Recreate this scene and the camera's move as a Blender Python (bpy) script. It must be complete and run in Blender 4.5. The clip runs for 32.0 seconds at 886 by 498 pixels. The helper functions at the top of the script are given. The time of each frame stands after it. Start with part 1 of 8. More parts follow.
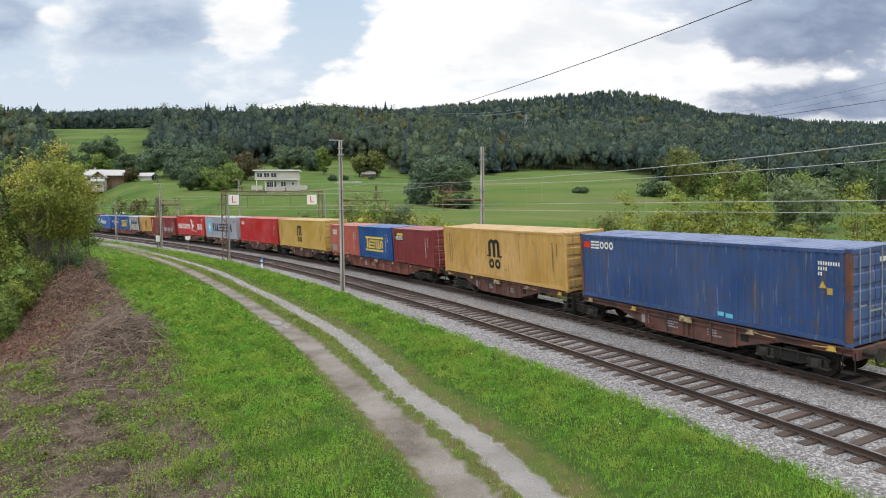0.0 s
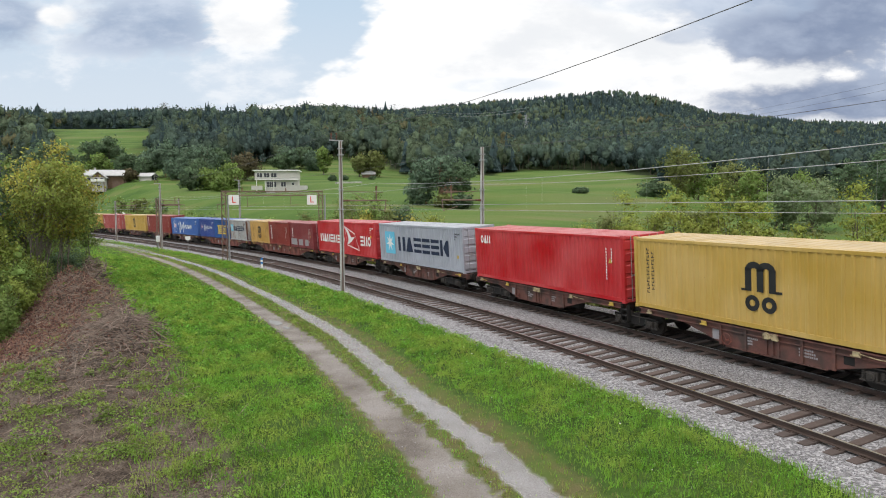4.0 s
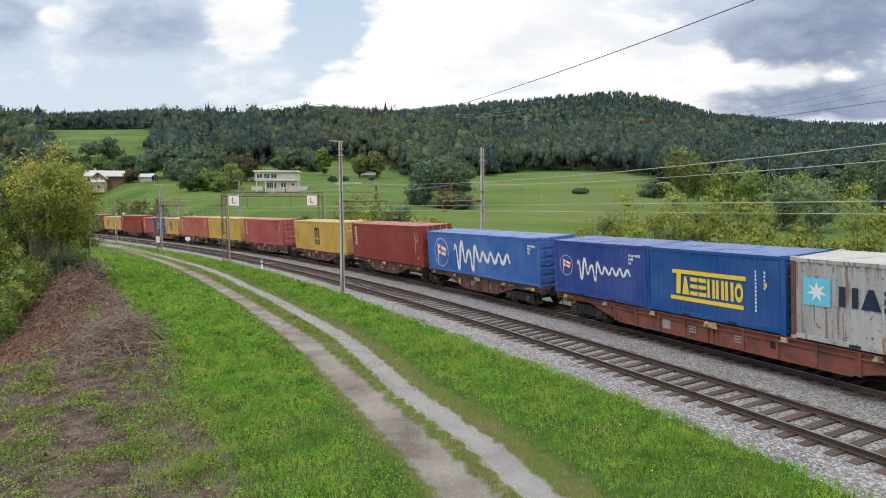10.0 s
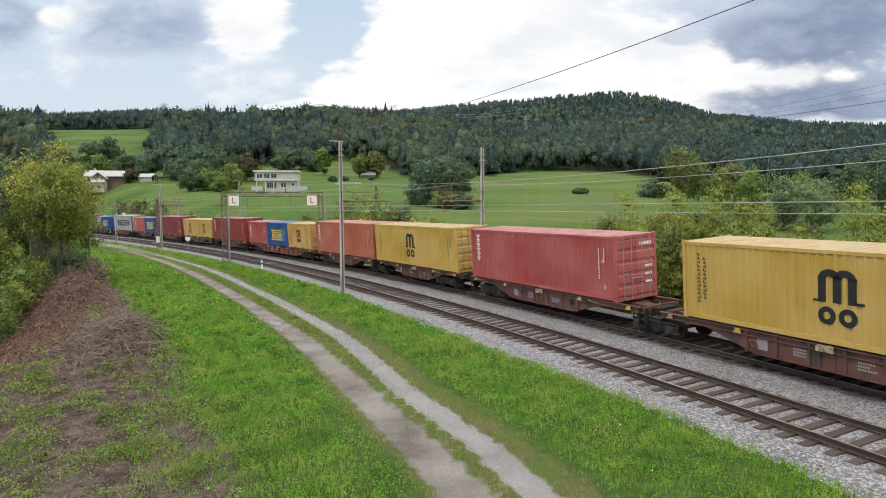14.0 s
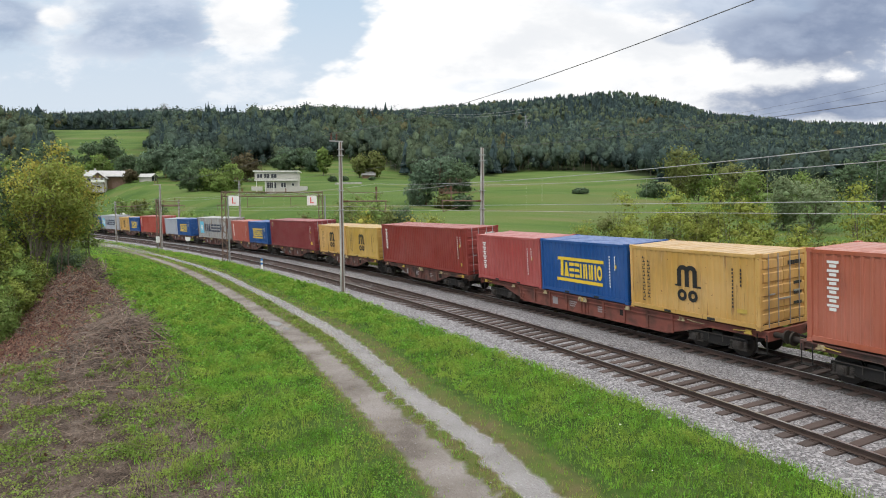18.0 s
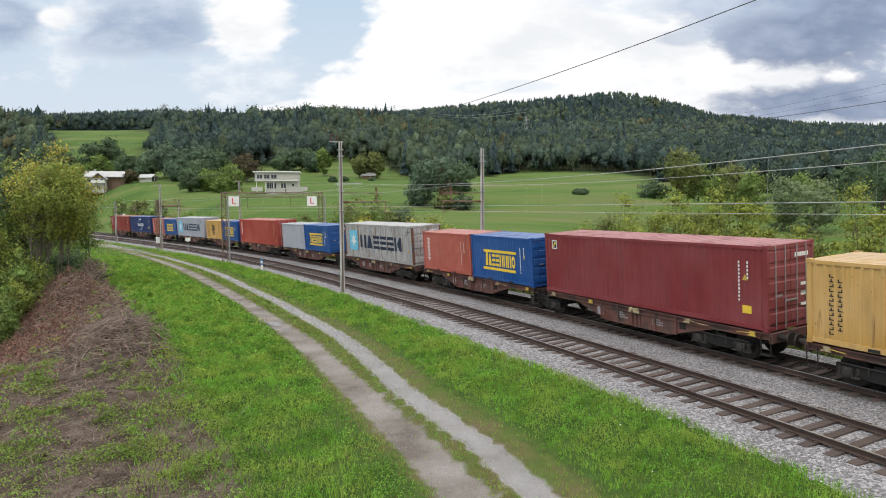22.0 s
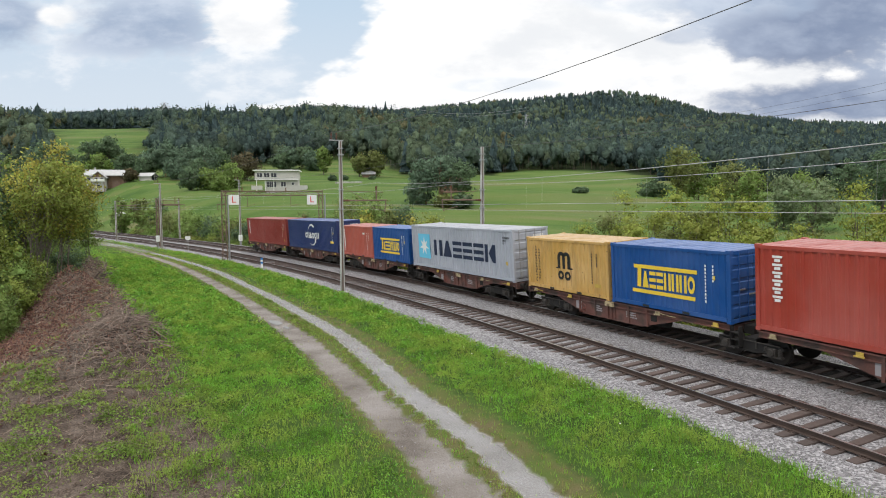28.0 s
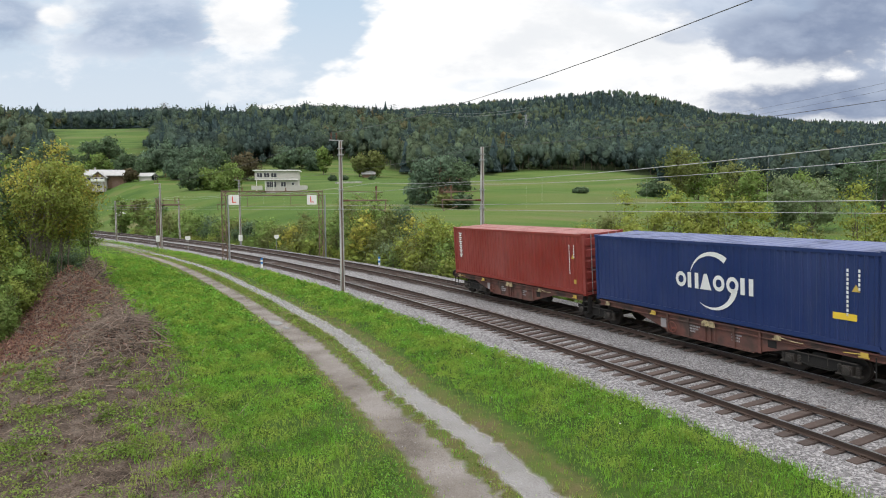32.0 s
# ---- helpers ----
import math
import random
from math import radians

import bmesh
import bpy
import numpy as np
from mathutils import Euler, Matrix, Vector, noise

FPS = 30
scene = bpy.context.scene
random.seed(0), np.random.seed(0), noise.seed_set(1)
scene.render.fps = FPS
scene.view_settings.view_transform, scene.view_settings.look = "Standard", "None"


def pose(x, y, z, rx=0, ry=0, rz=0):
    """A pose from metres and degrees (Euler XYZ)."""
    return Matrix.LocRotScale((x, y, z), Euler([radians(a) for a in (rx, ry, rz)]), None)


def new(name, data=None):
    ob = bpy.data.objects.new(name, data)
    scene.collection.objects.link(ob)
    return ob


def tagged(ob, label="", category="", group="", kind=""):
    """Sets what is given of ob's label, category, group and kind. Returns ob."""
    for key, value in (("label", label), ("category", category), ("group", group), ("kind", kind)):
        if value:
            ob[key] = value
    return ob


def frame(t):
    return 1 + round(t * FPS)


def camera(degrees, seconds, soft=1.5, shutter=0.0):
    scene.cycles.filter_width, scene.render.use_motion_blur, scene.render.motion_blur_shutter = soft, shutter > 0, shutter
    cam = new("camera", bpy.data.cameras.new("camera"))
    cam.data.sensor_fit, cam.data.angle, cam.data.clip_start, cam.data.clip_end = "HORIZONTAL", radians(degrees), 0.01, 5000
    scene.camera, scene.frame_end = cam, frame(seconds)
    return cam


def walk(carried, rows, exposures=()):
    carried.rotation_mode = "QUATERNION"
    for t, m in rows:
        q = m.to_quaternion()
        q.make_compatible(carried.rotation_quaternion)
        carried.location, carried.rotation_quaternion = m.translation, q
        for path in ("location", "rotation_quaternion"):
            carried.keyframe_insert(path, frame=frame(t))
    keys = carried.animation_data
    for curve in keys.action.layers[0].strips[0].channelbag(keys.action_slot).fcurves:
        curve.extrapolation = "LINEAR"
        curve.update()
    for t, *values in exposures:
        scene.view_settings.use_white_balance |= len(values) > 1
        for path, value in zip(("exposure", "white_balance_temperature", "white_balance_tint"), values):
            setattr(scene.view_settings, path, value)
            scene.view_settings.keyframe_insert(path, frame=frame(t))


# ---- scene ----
# ---------------------------------------------------------------- camera
cam = camera(70.83, 32.0, soft=1.05)
EYE = (0.0, 0.0, 5.36)
DRIFT = [(0, 0.0), (4, 0.3), (6, 0.9), (7, 1.3), (13, 1.5), (18, 1.6), (19.5, 2.5), (22, 2.6), (24, 1.9), (25.5, 1.3), (27.5, 0.1), (32, 0.2)]
walk(cam, [(t, pose(*EYE, 90 - 3.964 + 0.052 * k) @ pose(0, 0, 0, 0, 0, -0.375)) for t, k in DRIFT])

# ---------------------------------------------------------------- light
SUN_EL, SUN_AZ = 52.0, 215.0
world = bpy.data.worlds.new("cloudy_sky")
scene.world = world
world.use_nodes = True


def sky_nodes(nt):
    nt.nodes.clear()
    N, L = nt.nodes.new, nt.links.new

    def math_(op, a, b=None, clamp=False):
        n = N("ShaderNodeMath")
        n.operation, n.use_clamp = op, clamp
        for i, v in enumerate((a, b)):
            if v is None:
                continue
            if isinstance(v, (int, float)):
                n.inputs[i].default_value = v
            else:
                L(v, n.inputs[i])
        return n.outputs[0]

    def noise_(vec, scale, detail, rough=0.55):
        n = N("ShaderNodeTexNoise")
        n.inputs["Scale"].default_value, n.inputs["Detail"].default_value, n.inputs["Roughness"].default_value = scale, detail, rough
        L(vec, n.inputs["Vector"])
        return n.outputs["Fac"]

    def ramp_(v, lo, hi):
        n = N("ShaderNodeMapRange")
        n.interpolation_type = "SMOOTHSTEP"
        n.inputs["From Min"].default_value, n.inputs["From Max"].default_value = lo, hi
        L(v, n.inputs["Value"])
        return n.outputs["Result"]

    def mix_(f, a, b):
        n = N("ShaderNodeMix")
        n.data_type = "RGBA"
        L(f, n.inputs[0])
        for k, v in ((6, a), (7, b)):
            if isinstance(v, tuple):
                n.inputs[k].default_value = (*v, 1)
            else:
                L(v, n.inputs[k])
        return n.outputs[2]

    co = N("ShaderNodeTexCoord").outputs["Generated"]
    sky = N("ShaderNodeTexSky")
    sky.sky_type, sky.sun_disc = "NISHITA", False
    sky.sun_elevation, sky.sun_rotation = radians(SUN_EL), radians(SUN_AZ)
    sep = N("ShaderNodeSeparateXYZ")
    L(co, sep.inputs[0])
    up = math_("MAXIMUM", sep.outputs[2], 0.0)
    # bearing and height on a flat cloud sheet
    flat = N("ShaderNodeCombineXYZ")
    bx = math_("DIVIDE", sep.outputs[0], math_("MAXIMUM", math_("ABSOLUTE", sep.outputs[1]), 0.05))
    bz = math_("DIVIDE", sep.outputs[2], math_("MAXIMUM", math_("ABSOLUTE", sep.outputs[1]), 0.05))
    L(bx, flat.inputs[0]), L(math_("MULTIPLY", bz, 2.2), flat.inputs[1]), L(sep.outputs[1], flat.inputs[2])
    v = flat.outputs[0]
    soft = noise_(v, 6.0, 9.0, 0.58)
    fine = noise_(v, 19.0, 9.0, 0.60)
    billow = N("ShaderNodeTexVoronoi")
    billow.feature = "SMOOTH_F1"
    billow.inputs["Scale"].default_value, billow.inputs["Detail"].default_value, billow.inputs["Roughness"].default_value = 15.0, 3.0, 0.55
    L(v, billow.inputs["Vector"])
    puffs = math_("SUBTRACT", 0.42, billow.outputs["Distance"])
    n1, n2 = math_("SUBTRACT", soft, 0.5), math_("SUBTRACT", fine, 0.5)
    warp = math_("ADD", math_("MULTIPLY", n1, 1.5), math_("MULTIPLY", n2, 0.6))

    def bank(cx, cz, rx, rz, edge, lo=-0.25, hi=0.45):
        a = math_("DIVIDE", math_("SUBTRACT", bx, cx), rx)
        b = math_("DIVIDE", math_("SUBTRACT", bz, cz), rz)
        d = math_("SQRT", math_("ADD", math_("MULTIPLY", a, a), math_("MULTIPLY", b, b)))
        return ramp_(math_("SUBTRACT", math_("ADD", 1.0, math_("MULTIPLY", warp, edge)), d), lo, hi)

    # clear air, milky towards the hills
    blue = N("ShaderNodeVectorMath")
    blue.operation = "SCALE"
    blue.inputs["Scale"].default_value = 0.06
    L(sky.outputs[0], blue.inputs[0])
    haze = mix_(math_("MULTIPLY", ramp_(bz, 0.40, 0.14), 0.7), (0.62, 0.79, 0.96), (0.86, 0.92, 1.0))
    air = N("ShaderNodeMix")
    air.data_type, air.blend_type = "RGBA", "MIX"
    air.inputs[0].default_value = 0.82
    L(blue.outputs[0], air.inputs[6]), L(haze, air.inputs[7])
    col = air.outputs[2]
    white = mix_(ramp_(soft, 0.30, 0.62), (0.88, 0.90, 0.93), (1.12, 1.11, 1.10))
    pale = mix_(ramp_(fine, 0.35, 0.65), (0.72, 0.80, 0.90), (0.93, 0.96, 1.0))
    grey = mix_(ramp_(warp, -0.35, 0.35), (0.33, 0.42, 0.58), (0.62, 0.70, 0.83))
    dark = mix_(ramp_(warp, -0.3, 0.4), (0.22, 0.28, 0.42), (0.42, 0.49, 0.63))
    # thin cloud and grey shreds in the west
    col = mix_(math_("MULTIPLY", bank(-0.55, 0.30, 0.28, 0.075, 1.8), 0.8), col, pale)
    for args in ((-0.465, 0.285, 0.150, 0.052, 1.5, -0.2, 0.4), (-0.69, 0.295, 0.085, 0.058, 1.5, -0.2, 0.4)):
        col = mix_(math_("MULTIPLY", bank(*args), 0.9), col, grey)
    col = mix_(bank(-0.602, 0.300, 0.034, 0.024, 1.2, -0.2, 0.4), col, white)
    col = mix_(bank(-0.305, 0.298, 0.080, 0.060, 1.0, -0.12, 0.25), col, white)
    col = mix_(math_("MULTIPLY", bank(-0.31, 0.21, 0.09, 0.05, 1.4), 0.7), col, pale)
    # the big cumulus: everything east of a slanting billowed edge
    low = math_("ADD", math_("MULTIPLY", math_("ADD", bx, 0.378), 0.41), 0.158)
    steep = math_("ADD", math_("MULTIPLY", math_("ADD", bx, 0.176), 1.96), 0.240)
    f = math_("MAXIMUM", math_("MULTIPLY", math_("SUBTRACT", low, bz), 0.9), math_("MULTIPLY", math_("SUBTRACT", steep, bz), 0.46))
    f = math_("ADD", f, math_("ADD", math_("MULTIPLY", puffs, 0.060), math_("MULTIPLY", n1, 0.05)))
    col = mix_(ramp_(f, -0.010, 0.026), col, white)
    # grey cloud bases in the east
    for args, tone, k in (((0.29, 0.320, 0.12, 0.022, 1.6), pale, 0.7), ((0.375, 0.262, 0.05, 0.016, 1.4), grey, 0.6), ((0.60, 0.312, 0.25, 0.088, 1.3, -0.2, 0.4), grey, 0.95), ((0.575, 0.256, 0.150, 0.056, 1.2, -0.12, 0.4), dark, 0.95), ((0.69, 0.305, 0.15, 0.055, 1.3, -0.15, 0.4), dark, 0.9), ((0.65, 0.162, 0.25, 0.038, 1.2, -0.15, 0.4), dark, 0.97), ((0.10, 0.19, 0.10, 0.014, 1.4), pale, 0.6)):
        col = mix_(math_("MULTIPLY", bank(*args), k), col, tone)
    # overhead the sheet closes to an even bright overcast
    top = ramp_(up, 0.36, 0.62)
    col = mix_(top, col, (SKY_TOP, SKY_TOP * 0.995, SKY_TOP * 0.98))
    bg = N("ShaderNodeBackground")
    L(col, bg.inputs[0])
    bg.inputs[1].default_value = 1.0
    out = N("ShaderNodeOutputWorld")
    L(bg.outputs[0], out.inputs[0])


SKY_TOP = 1.75
sky_nodes(world.node_tree)
sun = new("sun", bpy.data.lights.new("sun", "SUN"))
sun.data.energy, sun.data.angle, sun.data.color = 1.0, radians(12), (1.0, 0.96, 0.9)
sun.matrix_world = Matrix.Rotation(radians(180 - SUN_AZ), 4, "Z") @ Matrix.Rotation(radians(90 - SUN_EL), 4, "X")
scene.view_settings.exposure = 0.0

# ---------------------------------------------------------------- materials
def material(name, colour, rough=0.6, metal=0.0, spread=0.12, scale=3.0, grain=40.0, bump=0.15, dirt=None, dirt_amount=0.0, dirt_scale=1.2, streak=False, per_object=0.0, per_island=0.0, leafy=0.0, coords="Object", depth=0.02):
    """Two scales of variation, optional dirt with a shape of its own, fine relief."""
    m = bpy.data.materials.new(name)
    m.use_nodes = True
    nt = m.node_tree
    N, L = nt.nodes.new, nt.links.new
    b = nt.nodes["Principled BSDF"]
    tc = N("ShaderNodeTexCoord").outputs[coords]

    def noise_(s, detail=4.0, vec=None):
        n = N("ShaderNodeTexNoise")
        n.inputs["Scale"].default_value, n.inputs["Detail"].default_value = s, detail
        L(vec or tc, n.inputs["Vector"])
        return n.outputs["Fac"]

    def rng(v, a, b_, c, d):
        n = N("ShaderNodeMapRange")
        for k, x in zip(("From Min", "From Max", "To Min", "To Max"), (a, b_, c, d)):
            n.inputs[k].default_value = x
        L(v, n.inputs["Value"])
        return n.outputs[0]

    hsv = N("ShaderNodeHueSaturation")
    hsv.inputs["Color"].default_value = (*colour, 1)
    big, small = noise_(scale), noise_(grain, 3.0)
    add = N("ShaderNodeMath")
    add.operation = "ADD"
    L(rng(big, 0.25, 0.75, 1 - spread, 1 + spread), add.inputs[0])
    L(rng(small, 0.2, 0.8, -spread * 0.6, spread * 0.6), add.inputs[1])
    val = add.outputs[0]
    for amount, node, sock in ((per_object, "ShaderNodeObjectInfo", "Random"), (per_island, "ShaderNodeNewGeometry", "Random Per Island")):
        if amount:
            r = N(node).outputs[sock]
            mul = N("ShaderNodeMath")
            mul.operation = "MULTIPLY"
            L(val, mul.inputs[0]), L(rng(r, 0, 1, 1 - amount, 1 + amount), mul.inputs[1])
            val = mul.outputs[0]
            if leafy:
                L(rng(r, 0, 1, 0.5 - leafy, 0.5 + leafy * 0.4), hsv.inputs["Hue"])
    L(val, hsv.inputs["Value"])
    col = hsv.outputs[0]
    if dirt:
        vec = tc
        if streak:
            mp = N("ShaderNodeMapping")
            mp.inputs["Scale"].default_value = (3.5, 3.5, 0.35)
            L(tc, mp.inputs[0])
            vec = mp.outputs[0]
        mx = N("ShaderNodeMix")
        mx.data_type = "RGBA"
        mask = rng(noise_(dirt_scale, 8.0, vec), 0.62 - 0.25 * dirt_amount, 0.80 - 0.2 * dirt_amount, 0, 0.9)
        L(mask, mx.inputs[0]), L(col, mx.inputs[6])
        mx.inputs[7].default_value = (*dirt, 1)
        col = mx.outputs[2]
        L(rng(mask, 0, 1, rough, min(1, rough + 0.3)), b.inputs["Roughness"])
    else:
        L(rng(big, 0.3, 0.7, max(0.03, rough - 0.07), min(1, rough + 0.07)), b.inputs["Roughness"])
    L(col, b.inputs["Base Color"])
    b.inputs["Metallic"].default_value = metal
    if bump:
        bp = N("ShaderNodeBump")
        bp.inputs["Strength"].default_value, bp.inputs["Distance"].default_value = bump, depth
        L(small, bp.inputs["Height"])
        L(bp.outputs[0], b.inputs["Normal"])
    if leafy:
        b.inputs["Specular IOR Level"].default_value = 0.25
        tr = N("ShaderNodeBsdfTranslucent")
        L(col, tr.inputs[0])
        sh = N("ShaderNodeMixShader")
        sh.inputs[0].default_value = 0.40
        L(b.outputs[0], sh.inputs[1]), L(tr.outputs[0], sh.inputs[2])
        L(sh.outputs[0], nt.nodes["Material Output"].inputs[0])
    return m


RUST = (0.12, 0.05, 0.025)
M = {}
M["rail"] = material("rail_rust", (0.070, 0.046, 0.037), 0.65, 0.2, 0.2, 2, 30, 0.2)
M["railtop"] = material("rail_head_polished", (0.42, 0.41, 0.40), 0.32, 0.9, 0.1, 2, 30, 0.05)
M["sleeper"] = material("sleeper_wood", (0.074, 0.052, 0.045), 0.85, 0, 0.25, 2.5, 18, 0.4, per_object=0.25)
M["stone"] = material("ballast_stone", (0.262, 0.252, 0.259), 0.95, 0, 0.08, 6, 60, 0.0, per_island=0.38)
M["concrete"] = material("concrete_mast", (0.44, 0.43, 0.41), 0.85, 0, 0.18, 1.2, 25, 0.3, dirt=(0.12, 0.11, 0.10), dirt_amount=0.5, streak=True)
M["lattice"] = material("rusty_steel_lattice", (0.20, 0.135, 0.105), 0.75, 0.3, 0.25, 2, 25, 0.3)
M["steel"] = material("galvanised_steel", (0.38, 0.39, 0.40), 0.5, 0.6, 0.12, 3, 30, 0.1)
M["wire"] = material("weathered_wire", (0.46, 0.46, 0.46), 0.5, 0.5, 0.05, 3, 30, 0.0)
M["darkwire"] = material("dark_wire", (0.11, 0.11, 0.11), 0.5, 0.3, 0.05, 3, 30, 0.0)
M["insulator"] = material("brown_insulator", (0.14, 0.06, 0.04), 0.25, 0, 0.1, 3, 30, 0.0)
M["wagon"] = material("wagon_brown_paint", (0.135, 0.056, 0.044), 0.6, 0, 0.22, 1.3, 25, 0.12, dirt=(0.06, 0.045, 0.04), dirt_amount=0.7, dirt_scale=1.6)
M["wagon_red"] = material("wagon_red_paint", (0.20, 0.062, 0.045), 0.6, 0, 0.18, 1.3, 25, 0.12, dirt=(0.10, 0.05, 0.04), dirt_amount=0.6, dirt_scale=1.6)
M["bogie"] = material("bogie_grime", (0.019, 0.017, 0.016), 0.8, 0.2, 0.3, 3, 25, 0.3)
M["axle"] = material("dusty_axle_steel", (0.050, 0.043, 0.038), 0.7, 0.2, 0.3, 5, 30, 0.3)
M["wheel"] = material("wheel_steel", (0.05, 0.042, 0.037), 0.6, 0.6, 0.2, 3, 25, 0.2)
M["yellow"] = material("safety_yellow", (0.50, 0.35, 0.07), 0.55, 0, 0.15, 4, 30, 0.05)
M["lockpaint"] = material("chipped_cream_lock_paint", (0.42, 0.34, 0.20), 0.6, 0, 0.25, 5, 30, 0.1, dirt=(0.10, 0.06, 0.04), dirt_amount=0.6, dirt_scale=6.0)
M["white"] = material("white_paint", (0.76, 0.76, 0.74), 0.5, 0, 0.06, 3, 30, 0.03)
M["red"] = material("sign_red", (0.62, 0.04, 0.03), 0.5, 0, 0.06, 3, 30, 0.03)
M["black"] = material("black_paint", (0.018, 0.018, 0.02), 0.5, 0, 0.1, 3, 30, 0.03)
M["navy"] = material("navy_paint", (0.012, 0.022, 0.06), 0.5, 0, 0.1, 3, 30, 0.03)
M["signblue"] = material("sign_blue", (0.03, 0.20, 0.55), 0.5, 0, 0.08, 3, 30, 0.03)
M["sky_blue"] = material("light_blue_paint", (0.14, 0.52, 0.72), 0.5, 0, 0.06, 3, 30, 0.03)
M["logo_yellow"] = material("logo_yellow_paint", (0.80, 0.56, 0.05), 0.5, 0, 0.06, 3, 30, 0.03)
M["rustpost"] = material("rusted_corner_steel", (0.15, 0.062, 0.036), 0.8, 0.1, 0.35, 2.5, 22, 0.3, dirt=(0.05, 0.06, 0.12), dirt_amount=0.35, dirt_scale=2.0)
M["patch"] = material("grey_primer_patch", (0.30, 0.28, 0.29), 0.6, 0, 0.12, 3, 30, 0.05)


ROOF = {}


def paint(name, colour, wear=0.3, rust=RUST):
    """Sprayed steel: sun fading, rain streaks, rust runs, chips and pale scrapes, different on each wall."""
    key = name.replace("_container_paint", "")
    # roof copy paler than the walls: chalked fade plus reflected sky in the colour
    grey = 0.42 + 0.3 * max(colour)
    ROOF[name] = material(key + "_chalky_skylit_roof_paint", tuple(0.32 * c + 0.18 * grey + 0.14 * c / max(colour) for c in colour), 0.5, 0, 0.16, 0.8, 20, 0.05, dirt=tuple(0.6 * c + 0.04 for c in colour), dirt_amount=0.45, dirt_scale=0.9)
    m = bpy.data.materials.new(name)
    m.use_nodes = True
    nt = m.node_tree
    N, L = nt.nodes.new, nt.links.new
    b = nt.nodes["Principled BSDF"]
    rnd = N("ShaderNodeObjectInfo").outputs["Random"]
    shift = N("ShaderNodeVectorMath")
    shift.operation = "MULTIPLY_ADD"
    L(rnd, shift.inputs[0])
    shift.inputs[1].default_value = (37.0, 11.0, 23.0)
    L(N("ShaderNodeTexCoord").outputs["Object"], shift.inputs[2])

    def noise_(squeeze, scale, detail):
        mp = N("ShaderNodeMapping")
        mp.inputs["Scale"].default_value = squeeze
        L(shift.outputs[0], mp.inputs[0])
        n = N("ShaderNodeTexNoise")
        n.inputs["Scale"].default_value, n.inputs["Detail"].default_value = scale, detail
        L(mp.outputs[0], n.inputs["Vector"])
        return n.outputs["Fac"]

    def span_(v, a, b_, c, d):
        n = N("ShaderNodeMapRange")
        for k, x in zip(("From Min", "From Max", "To Min", "To Max"), (a, b_, c, d)):
            n.inputs[k].default_value = x
        L(v, n.inputs["Value"])
        return n.outputs[0]

    def over(mask, col, tint):
        mx = N("ShaderNodeMix")
        mx.data_type = "RGBA"
        L(mask, mx.inputs[0]), L(col, mx.inputs[6])
        mx.inputs[7].default_value = (*tint, 1)
        return mx.outputs[2]

    fade, rain = noise_((1, 1, 1), 0.45, 4.0), noise_((6, 6, 0.22), 1.0, 5.0)
    mul = N("ShaderNodeMath")
    mul.operation = "MULTIPLY"
    L(span_(fade, 0.3, 0.7, 0.88, 1.10), mul.inputs[0]), L(span_(rain, 0.3, 0.7, 0.93, 1.06), mul.inputs[1])
    hsv = N("ShaderNodeHueSaturation")
    hsv.inputs["Color"].default_value = (*colour, 1)
    L(mul.outputs[0], hsv.inputs["Value"])
    L(span_(fade, 0.3, 0.7, 1.05, 0.90), hsv.inputs["Saturation"])
    col = hsv.outputs[0]
    grime = span_(noise_((3, 3, 0.8), 0.7, 7.0), 0.62 - 0.2 * wear, 0.86 - 0.2 * wear, 0, 0.55)
    col = over(grime, col, tuple(0.45 * c + 0.035 for c in colour))
    runs = span_(noise_((8, 8, 0.5), 1.0, 7.0), 0.73 - 0.17 * wear, 0.80 - 0.17 * wear, 0, 0.75)
    col = over(runs, col, rust)
    scrape = span_(noise_((9, 9, 0.7), 0.9, 6.0), 0.77 - 0.17 * wear, 0.81 - 0.17 * wear, 0, 0.45)
    col = over(scrape, col, tuple(0.5 * c + 0.22 for c in colour))
    chips = span_(noise_((1, 1, 1), 7.0, 6.0), 0.76 - 0.14 * wear, 0.79 - 0.14 * wear, 0, 0.85)
    col = over(chips, col, rust)
    L(col, b.inputs["Base Color"])
    L(span_(runs, 0, 1, 0.45, 0.8), b.inputs["Roughness"])
    return m


